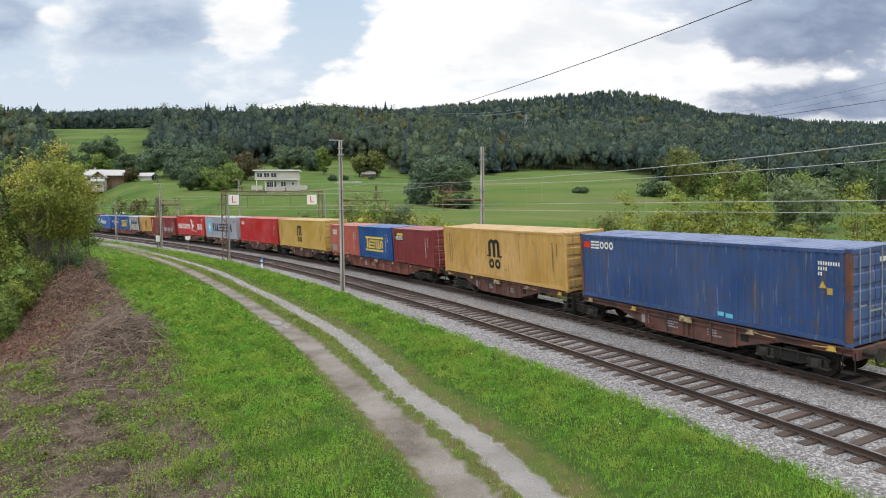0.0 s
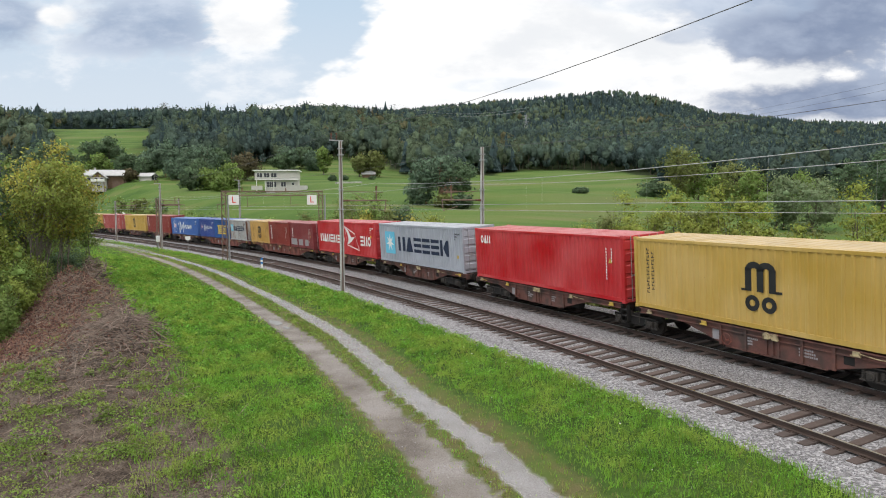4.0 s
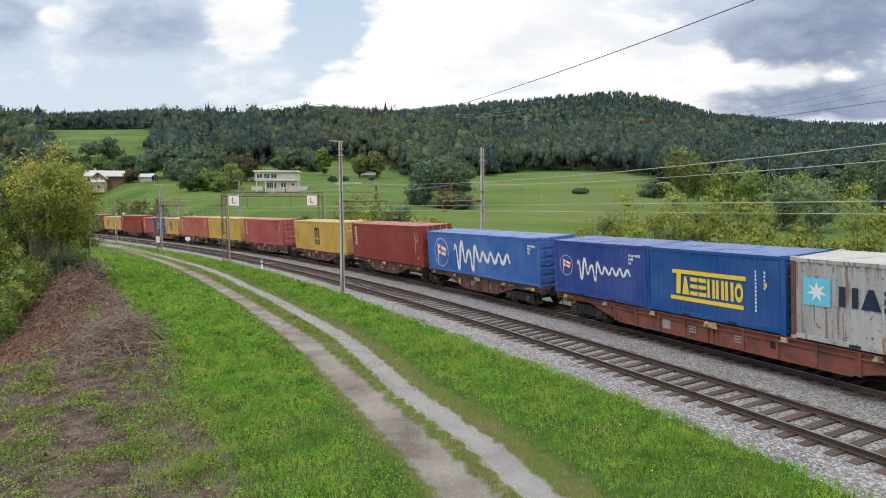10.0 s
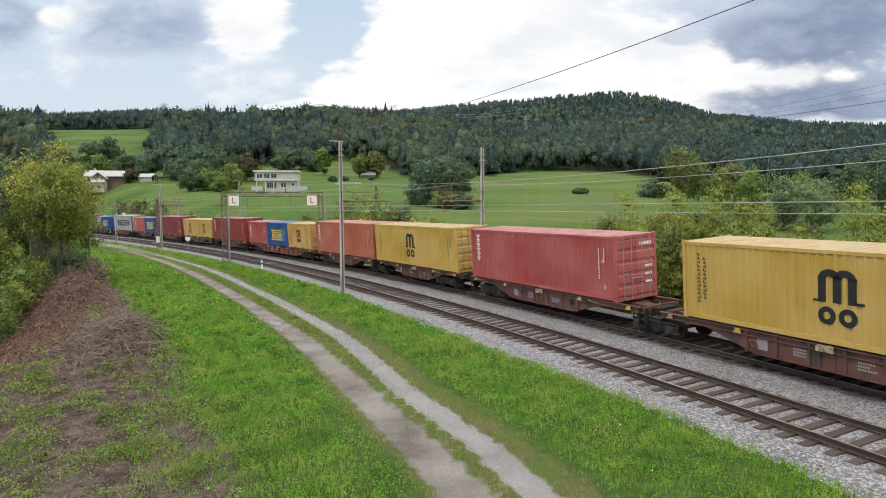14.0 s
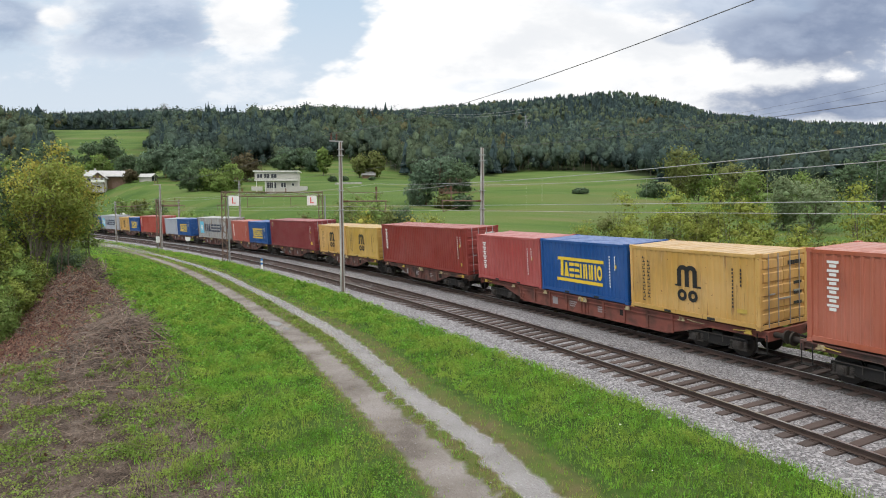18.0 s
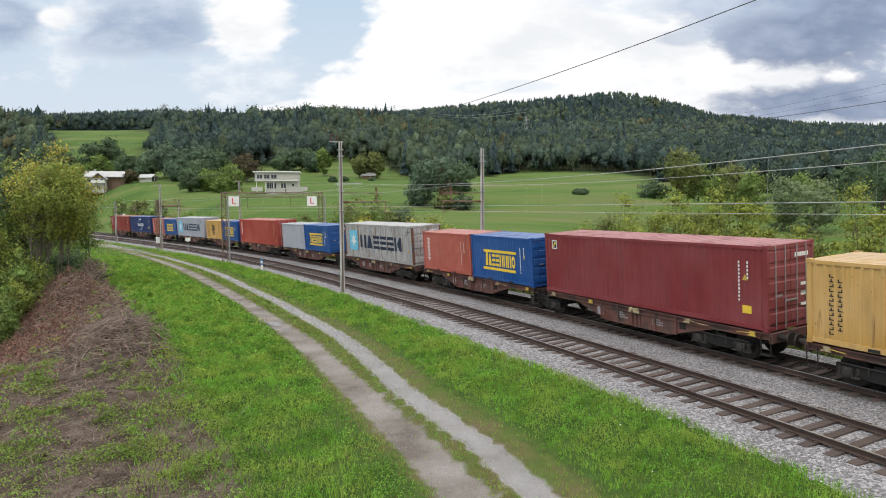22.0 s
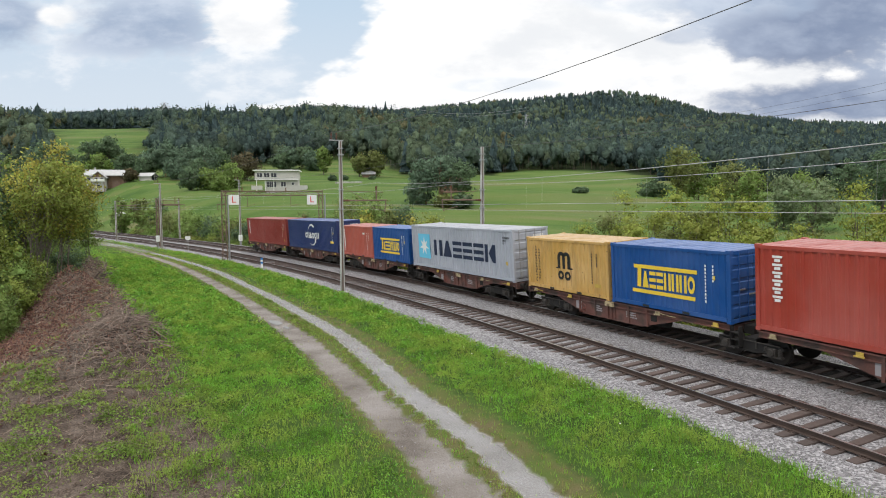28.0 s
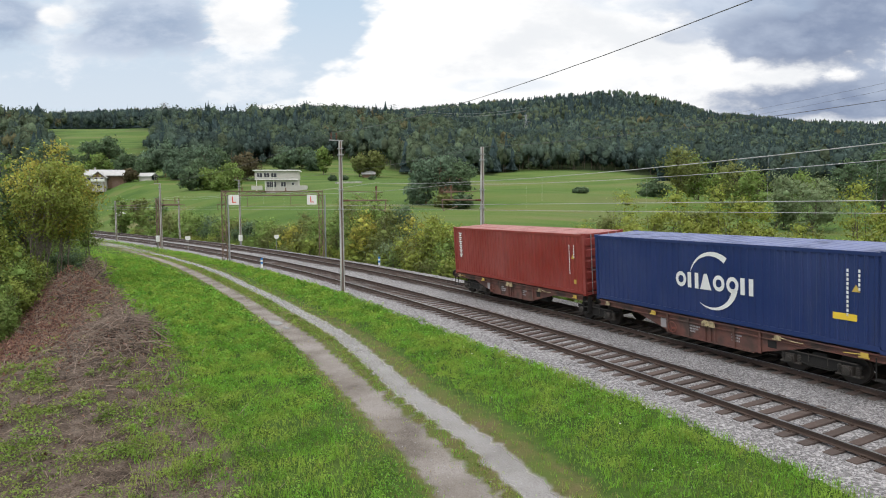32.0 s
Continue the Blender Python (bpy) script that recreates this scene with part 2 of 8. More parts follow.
PAINT = {
    "blue_old": paint("faded_blue_container_paint", (0.034, 0.080, 0.225), 0.85, (0.11, 0.085, 0.075)),
    "yellow": paint("yellow_container_paint", (0.53, 0.345, 0.080), 0.05),
    "yellow_old": paint("worn_yellow_container_paint", (0.56, 0.335, 0.095), 0.5, (0.20, 0.10, 0.045)),
    "maroon": paint("maroon_container_paint", (0.22, 0.034, 0.040), 0.2, (0.10, 0.04, 0.04)),
    "blue": paint("bright_blue_container_paint", (0.005, 0.070, 0.265), 0.0),
    "orange": paint("faded_orange_container_paint", (0.42, 0.100, 0.072), 0.2, (0.28, 0.08, 0.05)),
    "red": paint("bright_red_container_paint", (0.50, 0.024, 0.030), 0.05, (0.25, 0.03, 0.03)),
    "grey": paint("light_grey_container_paint", (0.37, 0.39, 0.445), 0.1, (0.25, 0.22, 0.2)),
    "grey_old": paint("rust_streaked_grey_container_paint", (0.41, 0.41, 0.41), 0.95, (0.20, 0.09, 0.045)),
    "brown": paint("brown_red_container_paint", (0.25, 0.036, 0.028), 0.15, (0.14, 0.04, 0.03)),
    "brick": paint("brick_red_container_paint", (0.38, 0.056, 0.038), 0.15, (0.2, 0.05, 0.04)),
    "pink": paint("faded_coral_red_container_paint", (0.40, 0.085, 0.080), 0.1, (0.25, 0.08, 0.07)),
    "saf": paint("mid_blue_container_paint", (0.045, 0.13, 0.40), 0.15, (0.10, 0.12, 0.2)),
    "saf_dark": paint("deep_blue_container_paint", (0.022, 0.055, 0.26), 0.15, (0.06, 0.06, 0.12)),
    "navy": paint("navy_blue_container_paint", (0.012, 0.030, 0.125), 0.1, (0.05, 0.05, 0.07)),
    "rusty_orange": paint("rusty_orange_container_paint", (0.42, 0.115, 0.065), 0.25, (0.2, 0.07, 0.04)),
}

# ---------------------------------------------------------------- the line of the railway
CANT = 3.6
TRACK2 = 4.60          # from the near track's axis to the train's track
STEP = 0.5
S_AX = np.arange(-460.0, 460.0, STEP)


def bearing(s):
    u = np.clip(s, -112, 62) / 50
    return -1.0755 - 0.1718 * u - 0.0155 * u ** 2 + 0.0057 * u ** 3


TH_AX = bearing(S_AX)
_i0 = int(np.searchsorted(S_AX, 0))
_cx, _cy = np.cumsum(np.cos(TH_AX)) * STEP, np.cumsum(np.sin(TH_AX)) * STEP
AX_X, AX_Y = _cx - _cx[_i0] + 0.718, _cy - _cy[_i0] + 32.505


def on_track(s, d=0.0, z=0.0):
    """A place beside the near track's axis: s along it, d across (away from the road), z up."""
    x, y, t = np.interp(s, S_AX, AX_X), np.interp(s, S_AX, AX_Y), np.interp(s, S_AX, TH_AX)
    return Vector((x - math.sin(t) * d, y + math.cos(t) * d, z)), t


def track_pose(s, d, z, cant=0.0):
    p, t = on_track(s, d, z)
    return Matrix.Translation(p) @ Matrix.Rotation(t, 4, "Z") @ Matrix.Rotation(radians(cant), 4, "X")


def across(x, y):
    """s and d of many places."""
    x, y = np.asarray(x, float).ravel(), np.asarray(y, float).ravel()
    s, d = np.empty(len(x)), np.empty(len(x))
    kx, ky, kt = AX_X[::4], AX_Y[::4], TH_AX[::4]
    for a in range(0, len(x), 20000):
        b = slice(a, a + 20000)
        j = np.argmin((x[b, None] - kx) ** 2 + (y[b, None] - ky) ** 2, axis=1)
        ex, ey = x[b] - kx[j], y[b] - ky[j]
        s[b] = S_AX[::4][j] + ex * np.cos(kt[j]) + ey * np.sin(kt[j])
        d[b] = -ex * np.sin(kt[j]) + ey * np.cos(kt[j])
    return s, d


ROAD_S = [-120, -60, -45, -28, -20, -8, 2, 11, 16.5, 19.5, 40, 80]


def rut_left(s):
    """Across from the near track: the rut on the side of the bank."""
    return np.interp(s, ROAD_S, [-5.6, -7.1, -7.5, -8.1, -8.4, -8.7, -8.8, -9.15, -9.3, -9.4, -10.2, -11.2])


def rut_right(s):
    return np.interp(s, ROAD_S, [-4.0, -5.6, -5.8, -6.15, -6.6, -6.9, -7.05, -7.85, -7.85, -8.1, -9.0, -10.0])


def road_mid(s):
    """Where the dirt road runs, across from the near track."""
    return (rut_left(s) + rut_right(s)) / 2


def in_ruts(s, d, grow=1.0):
    """1 in the wheel ruts, 0 beside them."""
    a = np.interp(s, ROAD_S, [0.36, 0.36, 0.38, 0.40, 0.42, 0.44, 0.48, 0.46, 0.50, 0.48, 0.5, 0.5]) * grow
    b = np.interp(s, ROAD_S, [0.34, 0.34, 0.34, 0.34, 0.34, 0.35, 0.36, 0.38, 0.37, 0.38, 0.4, 0.4]) * grow
    return np.maximum(np.exp(-((d - rut_left(s)) / a / 1.15) ** 4), np.exp(-((d - rut_right(s)) / b / 1.15) ** 4))


def smooth(a, b, x):
    t = np.clip((x - a) / (b - a), 0, 1)
    return t * t * (3 - 2 * t)


def wave(x, y, scale, seed=0.0):
    """Cheap smooth variation, about -1 to 1."""
    x, y = x / scale + seed * 7.3, y / scale - seed * 3.1
    return (np.sin(x + 1.7 * np.sin(0.6 * y + seed)) + np.sin(0.83 * y + 1.3 * np.sin(0.7 * x)) + 0.6 * np.sin(1.9 * x - 1.4 * y + seed)) / 2.6


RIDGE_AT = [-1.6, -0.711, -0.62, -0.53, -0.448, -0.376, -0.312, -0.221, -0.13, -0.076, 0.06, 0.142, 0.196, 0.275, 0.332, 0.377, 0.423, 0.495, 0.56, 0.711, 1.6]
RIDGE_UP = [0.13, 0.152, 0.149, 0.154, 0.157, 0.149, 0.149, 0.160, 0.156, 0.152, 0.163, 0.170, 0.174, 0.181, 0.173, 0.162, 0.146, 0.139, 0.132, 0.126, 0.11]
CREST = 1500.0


def brush_heaps(s, d):
    """Three heaps of cut brushwood along the edge of the grove."""
    return (np.exp(-((s - 0.5) / 4.6) ** 2 - ((d + 15.5) / 1.45) ** 2), np.exp(-((s + 21) / 5.5) ** 2 - ((d + 17.9) / 1.7) ** 2), np.exp(-((s + 41) / 8) ** 2 - ((d + 14.9) / 1.3) ** 2))


def land(x, y):
    """The ground's height."""
    x, y = np.asarray(x, float), np.asarray(y, float)
    shape = x.shape
    s, d = across(x, y)
    s, d = s.reshape(shape), d.reshape(shape)
    flat = -0.34 + 0.05 * wave(x, y, 2.3) + 0.03 * wave(x, y, 0.8, 2)
    # wheel ruts of the road
    e = np.abs(d - road_mid(s))
    rut = in_ruts(s, d)
    flat = flat * (1 - 0.75 * np.exp(-(e / 1.5) ** 4)) - 0.25 * np.exp(-(e / 1.5) ** 4) - 0.07 * rut
    tuft = smooth(1.5, 2.3, e) * smooth(-15.0, -13.8, d) * smooth(-2.9, -3.6, d)
    flat = flat + tuft * (0.085 * wave(x, y, 0.26, 51) + 0.06 * wave(x, y, 0.6, 52))
    # heaps of cut brushwood, then the bank into the grove
    a, b, c = brush_heaps(s, d)
    heap = 0.85 * a + 1.15 * b + 0.55 * c + np.exp(-((s - 7) / 6) ** 2) * np.exp(-((d + 16.5) / 2.6) ** 2) * 0.25
    flat = flat + heap * (1 + 0.25 * wave(x, y, 0.7, 4) + 0.12 * wave(x, y, 0.3, 14))
    flat = flat + 0.07 * wave(x, y, 0.45, 41) * smooth(-12.5, -14.5, d)
    brink = np.interp(s, [-60, -15, -5, 5, 15, 30], [-15.4, -15.6, -16.6, -19.3, -22.0, -24.0])
    flat = flat - 1.9 * smooth(0, -6.5, d - brink) - 1.4 * smooth(-4, -18, d - brink)
    # far side: low embankment, then the meadow rising
    far = smooth(7.6, 10.0, d)
    yy = np.clip(y, 60, None)
    lean = np.clip(x / np.maximum(yy, 60), -0.9, 0.9)
    q = np.interp(lean, [-0.6, -0.15, 0.1, 0.5], [0.00020, 0.00020, 0.00005, 0.0])
    meadow = 1.2 + 0.075 * (yy - 90) + q * np.clip(yy - 105, 0, None) ** 2
    meadow = np.where(yy > 480, meadow * 0 + (1.2 + 0.075 * 390 + q * 375 ** 2), meadow)
    meadow += 1.5 * wave(x, y, 30, 1) * smooth(80, 160, yy) - 2.0 * smooth(0.05, 0.5, lean) * smooth(260, 100, yy)
    meadow += 1.5 * np.sin(y / 8.5 + x / 31 + 1.2 * wave(x, y, 40, 17)) * smooth(110, 150, yy) * smooth(345, 300, yy) * smooth(-0.12, 0.06, lean)
    meadow -= 1.7 * np.exp(-((x + 52) / 15) ** 2 - ((y - 190) / 13) ** 2)
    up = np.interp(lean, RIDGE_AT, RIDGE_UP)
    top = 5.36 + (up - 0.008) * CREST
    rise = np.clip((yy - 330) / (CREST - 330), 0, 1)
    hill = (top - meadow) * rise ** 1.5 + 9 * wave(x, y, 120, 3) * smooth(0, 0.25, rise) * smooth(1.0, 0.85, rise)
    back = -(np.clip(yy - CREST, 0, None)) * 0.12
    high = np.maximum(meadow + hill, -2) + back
    low = -0.30 - 1.3 * smooth(7.6, 10.5, d)
    z = np.where(d > 7.6, low * (1 - smooth(10, 40, d)) + np.maximum(high, -4) * smooth(10, 40, d), flat)
    # left of the line, far off, the valley floor climbs to the same hill
    lift = smooth(-25, -90, d) * smooth(90, 300, yy)
    z = np.where(d <= 7.6, z * (1 - lift) + high * lift, z)
    # bed under the tracks
    bed = smooth(-2.75, -2.4, d - np.interp(s, [-10, 2, 8, 14, 20], [0.2, -0.1, 0.0, 0.4, 0.4])) * smooth(8.2, 7.4, d)
    return z * (1 - bed) - 0.75 * bed


def spread_axis(lo, hi, step, end_lo, end_hi, grow=1.09):
    mid = list(np.arange(lo, hi + 1e-6, step))
    a, k = [], step
    while (a[-1] if a else lo) > end_lo:
        k *= grow
        a.append((a[-1] if a else lo) - k)
    b, k = [], step
    while (b[-1] if b else hi) < end_hi:
        k *= grow
        b.append((b[-1] if b else hi) + k)
    return np.array(a[::-1] + mid + b)


def grid_mesh(name, X, Y, Z, mat, keep=None):
    n, m = X.shape
    v = np.stack([X, Y, Z], -1).reshape(-1, 3)
    i = np.arange(n * m).reshape(n, m)
    f = np.stack([i[:-1, :-1], i[:-1, 1:], i[1:, 1:], i[1:, :-1]], -1).reshape(-1, 4)
    return raw_mesh(name, v, f, mat)


def raw_mesh(name, v, f, mat, smooth_shade=True, normals=None):
    """A mesh from arrays of corners and of faces that have all the same number of corners."""
    me = bpy.data.meshes.new(name)
    v, f = np.ascontiguousarray(v, np.float32), np.ascontiguousarray(f, np.int32)
    k = f.shape[1]
    me.vertices.add(len(v)), me.loops.add(f.size), me.polygons.add(len(f))
    me.vertices.foreach_set("co", v.ravel())
    me.loops.foreach_set("vertex_index", f.ravel())
    me.polygons.foreach_set("loop_start", np.arange(len(f), dtype=np.int32) * k)
    me.polygons.foreach_set("use_smooth", np.full(len(f), smooth_shade))
    me.materials.append(mat)
    me.update(calc_edges=True)
    if normals is not None:
        me.polygons.foreach_set("use_smooth", np.full(len(f), True))
        me.normals_split_custom_set_from_vertices(np.ascontiguousarray(normals, np.float32))
    return new(name, me)


def ground_material():
    """Meadow grass, worn brown where the brush was cut, gravel in the ruts: by the same lines as the land, stored on the mesh."""
    m = bpy.data.materials.new("ground_cover")
    m.use_nodes = True
    nt = m.node_tree
    N, L = nt.nodes.new, nt.links.new
    b = nt.nodes["Principled BSDF"]
    b.inputs["Roughness"].default_value = 0.95
    b.inputs["Specular IOR Level"].default_value = 0.15
    tc = N("ShaderNodeTexCoord").outputs["Object"]

    def noise_(s, detail=5.0):
        n = N("ShaderNodeTexNoise")
        n.inputs["Scale"].default_value, n.inputs["Detail"].default_value = s, detail
        L(tc, n.inputs["Vector"])
        return n.outputs["Fac"]

    def ramp(v, stops):
        n = N("ShaderNodeValToRGB")
        e = n.color_ramp.elements
        while len(e) < len(stops):
            e.new(0.5)
        for q, (p, c) in zip(e, stops):
            q.position, q.color = p, (*c, 1)
        L(v, n.inputs[0])
        return n.outputs[0]

    def mix(f, a, c):
        n = N("ShaderNodeMix")
        n.data_type = "RGBA"
        L(f, n.inputs[0]), L(a, n.inputs[6]), L(c, n.inputs[7])
        return n.outputs[2]

    def attr(k):
        n = N("ShaderNodeAttribute")
        n.attribute_name = k
        return n.outputs["Fac"]

    def edge(v, amount):
        """Breaks a soft border up with noise."""
        a = N("ShaderNodeMath")
        a.operation = "MULTIPLY_ADD"
        L(noise_(2.4, 7.0), a.inputs[0])
        a.inputs[1].default_value, a.inputs[2].default_value = amount, -amount / 2
        s = N("ShaderNodeMath")
        s.operation = "ADD"
        L(a.outputs[0], s.inputs[0]), L(v, s.inputs[1])
        r = N("ShaderNodeMapRange")
        r.inputs["From Min"].default_value, r.inputs["From Max"].default_value = 0.35, 0.65
        L(s.outputs[0], r.inputs["Value"])
        return r.outputs[0]

    near = mix(noise_(14, 3.0), ramp(noise_(0.6), [(0.3, (0.036, 0.072, 0.013)), (0.55, (0.055, 0.106, 0.019)), (0.75, (0.092, 0.118, 0.032))]), ramp(noise_(3.0), [(0.3, (0.022, 0.046, 0.009)), (0.7, (0.082, 0.138, 0.027))]))
    # meadow greens hold a little extra blue in place of haze
    meadow = mix(noise_(0.35, 6.0), ramp(noise_(0.018), [(0.35, (0.066, 0.126, 0.030)), (0.65, (0.108, 0.160, 0.044))]), ramp(noise_(0.06), [(0.35, (0.056, 0.112, 0.026)), (0.65, (0.122, 0.164, 0.050))]))
    litter = mix(noise_(9.0, 6.0), ramp(noise_(2.2, 7.0), [(0.38, (0.036, 0.026, 0.021)), (0.50, (0.105, 0.077, 0.062)), (0.64, (0.185, 0.147, 0.122))]), ramp(noise_(22.0), [(0.40, (0.018, 0.014, 0.011)), (0.64, (0.20, 0.155, 0.125))]))
    # gravel blued slightly, carrying the sky mirrored in the wet rut
    gravel = mix(noise_(26.0, 4.0), ramp(noise_(0.9, 6.0), [(0.3, (0.17, 0.16, 0.165)), (0.5, (0.26, 0.25, 0.265)), (0.72, (0.34, 0.335, 0.355))]), ramp(noise_(60.0), [(0.35, (0.13, 0.115, 0.10)), (0.65, (0.37, 0.355, 0.34))]))
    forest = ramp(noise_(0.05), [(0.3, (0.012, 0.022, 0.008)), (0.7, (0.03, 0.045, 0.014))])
    verge = ramp(noise_(1.1, 6.0), [(0.3, (0.13, 0.105, 0.055)), (0.55, (0.10, 0.115, 0.034)), (0.75, (0.075, 0.125, 0.024))])
    # stretched bands: yellowish patches, and terrace shading put into the grass colour
    mp = N("ShaderNodeMapping")
    mp.inputs["Scale"].default_value = (0.016, 0.11, 0.05)
    L(tc, mp.inputs[0])
    band = N("ShaderNodeTexNoise")
    band.inputs["Scale"].default_value, band.inputs["Detail"].default_value = 1.0, 6.0
    L(mp.outputs[0], band.inputs["Vector"])
    terrace_bands = ramp(band.outputs["Fac"], [(0.34, (0.046, 0.096, 0.018)), (0.48, (0.080, 0.138, 0.026)), (0.58, (0.118, 0.150, 0.042)), (0.66, (0.145, 0.145, 0.060))])
    half = N("ShaderNodeMath")
    half.operation = "MULTIPLY"
    half.inputs[1].default_value = 1.5
    L(noise_(0.05, 3.0), half.inputs[0])
    col = mix(attr("far"), near, mix(half.outputs[0], meadow, terrace_bands))
    col = mix(edge(attr("verge"), 0.8), col, verge)
    col = mix(edge(attr("litter"), 0.7), col, litter)
    # shade between the heaped twigs, put into the ground as dark brown
    twig_shade = ramp(noise_(7.0, 6.0), [(0.35, (0.016, 0.011, 0.009)), (0.62, (0.085, 0.060, 0.048))])
    col = mix(edge(attr("heap_shade"), 0.9), col, twig_shade)
    mud = mix(noise_(20.0, 5.0), ramp(noise_(0.7, 7.0), [(0.34, (0.085, 0.068, 0.056)), (0.46, (0.21, 0.185, 0.168)), (0.64, (0.33, 0.305, 0.295))]), ramp(noise_(55.0), [(0.35, (0.10, 0.082, 0.068)), (0.65, (0.31, 0.285, 0.265))]))
    col = mix(edge(attr("rut"), 0.9), col, mix(attr("lane"), mud, gravel))
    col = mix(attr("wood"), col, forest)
    L(col, b.inputs["Base Color"])
    # rain water stands in one of the ruts
    wet = N("ShaderNodeMath")
    wet.operation = "MULTIPLY"
    L(edge(attr("rut"), 0.6), wet.inputs[0]), L(attr("lane"), wet.inputs[1])
    for sock, lo, hi in (("Roughness", 0.95, 0.2), ("Specular IOR Level", 0.15, 0.6)):
        r = N("ShaderNodeMapRange")
        r.inputs["To Min"].default_value, r.inputs["To Max"].default_value = lo, hi
        L(wet.outputs[0], r.inputs["Value"])
        L(r.outputs[0], b.inputs[sock])
    bp = N("ShaderNodeBump")
    bp.inputs["Strength"].default_value, bp.inputs["Distance"].default_value = 0.7, 0.08
    L(noise_(24.0, 6.0), bp.inputs["Height"])
    L(bp.outputs[0], b.inputs["Normal"])
    return m


def litter_amount(s, d):
    """Where brushwood was cut: a band along the edge of the grove."""
    edge = np.interp(s, [-60, -45, -25, -12, 0, 8, 14, 22, 30], [-14.2, -14.0, -14.4, -14.0, -14.0, -13.8, -13.2, -13.0, -13])
    return smooth(1.2, -1.2, d - edge) * smooth(-75, -55, s) * (0.85 + 0.15 * smooth(12, -2, s))


def build_ground():
    xs = spread_axis(-34, 14, 0.33, -3600, 3600)
    ys = spread_axis(6, 74, 0.33, -900, 3600)
    X, Y = np.meshgrid(xs, ys)
    Z = land(X, Y)
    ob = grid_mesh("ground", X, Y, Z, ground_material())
    s, d = across(X, Y)
    x, y = X.ravel(), Y.ravel()
    e = np.abs(d - road_mid(s))
    keep_left = (d < 7)
    rut = in_ruts(s, d) * keep_left
    verge = np.exp(-(e / 1.75) ** 6) * 0.75
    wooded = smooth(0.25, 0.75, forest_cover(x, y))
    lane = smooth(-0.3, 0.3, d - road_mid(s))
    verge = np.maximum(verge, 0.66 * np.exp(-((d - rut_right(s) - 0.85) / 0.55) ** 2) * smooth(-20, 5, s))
    data = {"lane": lane, "rut": np.clip(rut, 0, 1), "verge": verge, "litter": litter_amount(s, d), "heap_shade": np.clip(sum(brush_heaps(s, d)) + 0.6 * np.exp(-((s + 15) / 13) ** 2 - ((d + 19.6) / 2.6) ** 2), 0, 1), "far": smooth(9, 16, d), "wood": wooded}
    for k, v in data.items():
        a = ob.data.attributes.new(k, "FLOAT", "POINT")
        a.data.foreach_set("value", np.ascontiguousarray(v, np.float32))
    return tagged(ob, "green meadow ground with a dirt road and wooded hills", "ground", kind="structure")


def forest_cover(x, y):
    """1 in the woods on the hill, 0 on the meadows."""
    x, y = np.asarray(x, float), np.asarray(y, float)
    lean = x / np.maximum(y, 60)
    start = np.interp(lean, [-0.72, -0.60, -0.45, -0.43, -0.30, -0.22, -0.17, -0.1, -0.03, 0.05, 0.13, 0.3, 0.36, 0.72], [300, 330, 330, 300, 290, 300, 330, 330, 250, 300, 345, 345, 240, 170])
    start = start + 14 * wave(x, y, 24, 5)
    cover = smooth(0, 22, y - start)
    # the open field high on the left
    u, w = (lean + 0.545) / 0.095, (y - 430) / 150
    cover = cover * smooth(0.75, 1.15, np.sqrt(u ** 2 + w ** 2) + 0.08 * wave(x, y, 30, 6))
    return cover * smooth(1800, 1700, y)


build_ground()

# ---------------------------------------------------------------- tracks
def box(bm, x0, x1, y0, y1, z0, z1, m=None):
    vs = [bm.verts.new((x, y, z)) for x in (x0, x1) for y in (y0, y1) for z in (z0, z1)]
    if m is not None:
        for v in vs:
            v.co = m @ v.co
    for f in ((0, 1, 3, 2), (4, 6, 7, 5), (0, 4, 5, 1), (2, 3, 7, 6), (0, 2, 6, 4), (1, 5, 7, 3)):
        bm.faces.new([vs[i] for i in f])
    return vs


def rod(bm, a, b, r, n=6, r2=None):
    """A round bar from a to b."""
    a, b = Vector(a), Vector(b)
    m = (b - a).to_track_quat("Z", "Y").to_matrix()
    r2 = r if r2 is None else r2
    lo = [bm.verts.new(a + m @ Vector((math.cos(k * math.tau / n) * r, math.sin(k * math.tau / n) * r, 0))) for k in range(n)]
    hi = [bm.verts.new(b + m @ Vector((math.cos(k * math.tau / n) * r2, math.sin(k * math.tau / n) * r2, 0))) for k in range(n)]
    for k in range(n):
        bm.faces.new((lo[k], lo[(k + 1) % n], hi[(k + 1) % n], hi[k]))
    bm.faces.new(lo[::-1]), bm.faces.new(hi)


def prism(bm, pts, y0, y1):
    """An outline in x and z, as thick as y0 to y1."""
    lo, hi = [bm.verts.new((x, y0, z)) for x, z in pts], [bm.verts.new((x, y1, z)) for x, z in pts]
    n = len(pts)
    bm.faces.new(lo), bm.faces.new(hi[::-1])
    for k in range(n):
        bm.faces.new((lo[k], hi[k], hi[(k + 1) % n], lo[(k + 1) % n]))


def mesh_of(name, bm, mat, bevel=0.0, smooth_angle=None):
    bmesh.ops.recalc_face_normals(bm, faces=bm.faces)
    if bevel:
        bmesh.ops.bevel(bm, geom=list(bm.edges), offset=bevel, segments=1, affect="EDGES", profile=0.5)
    me = bpy.data.meshes.new(name)
    bm.to_mesh(me)
    bm.free()
    for x in (mat if isinstance(mat, (list, tuple)) else [mat]):
        me.materials.append(x)
    return me


def part(name, bm, material, parent, label="", bevel=0.0):
    """One mesh object under a thing or a part."""
    ob = new(name, bm if isinstance(bm, bpy.types.Mesh) else mesh_of(name, bm, material, bevel))
    ob.parent = parent
    return tagged(ob, label)


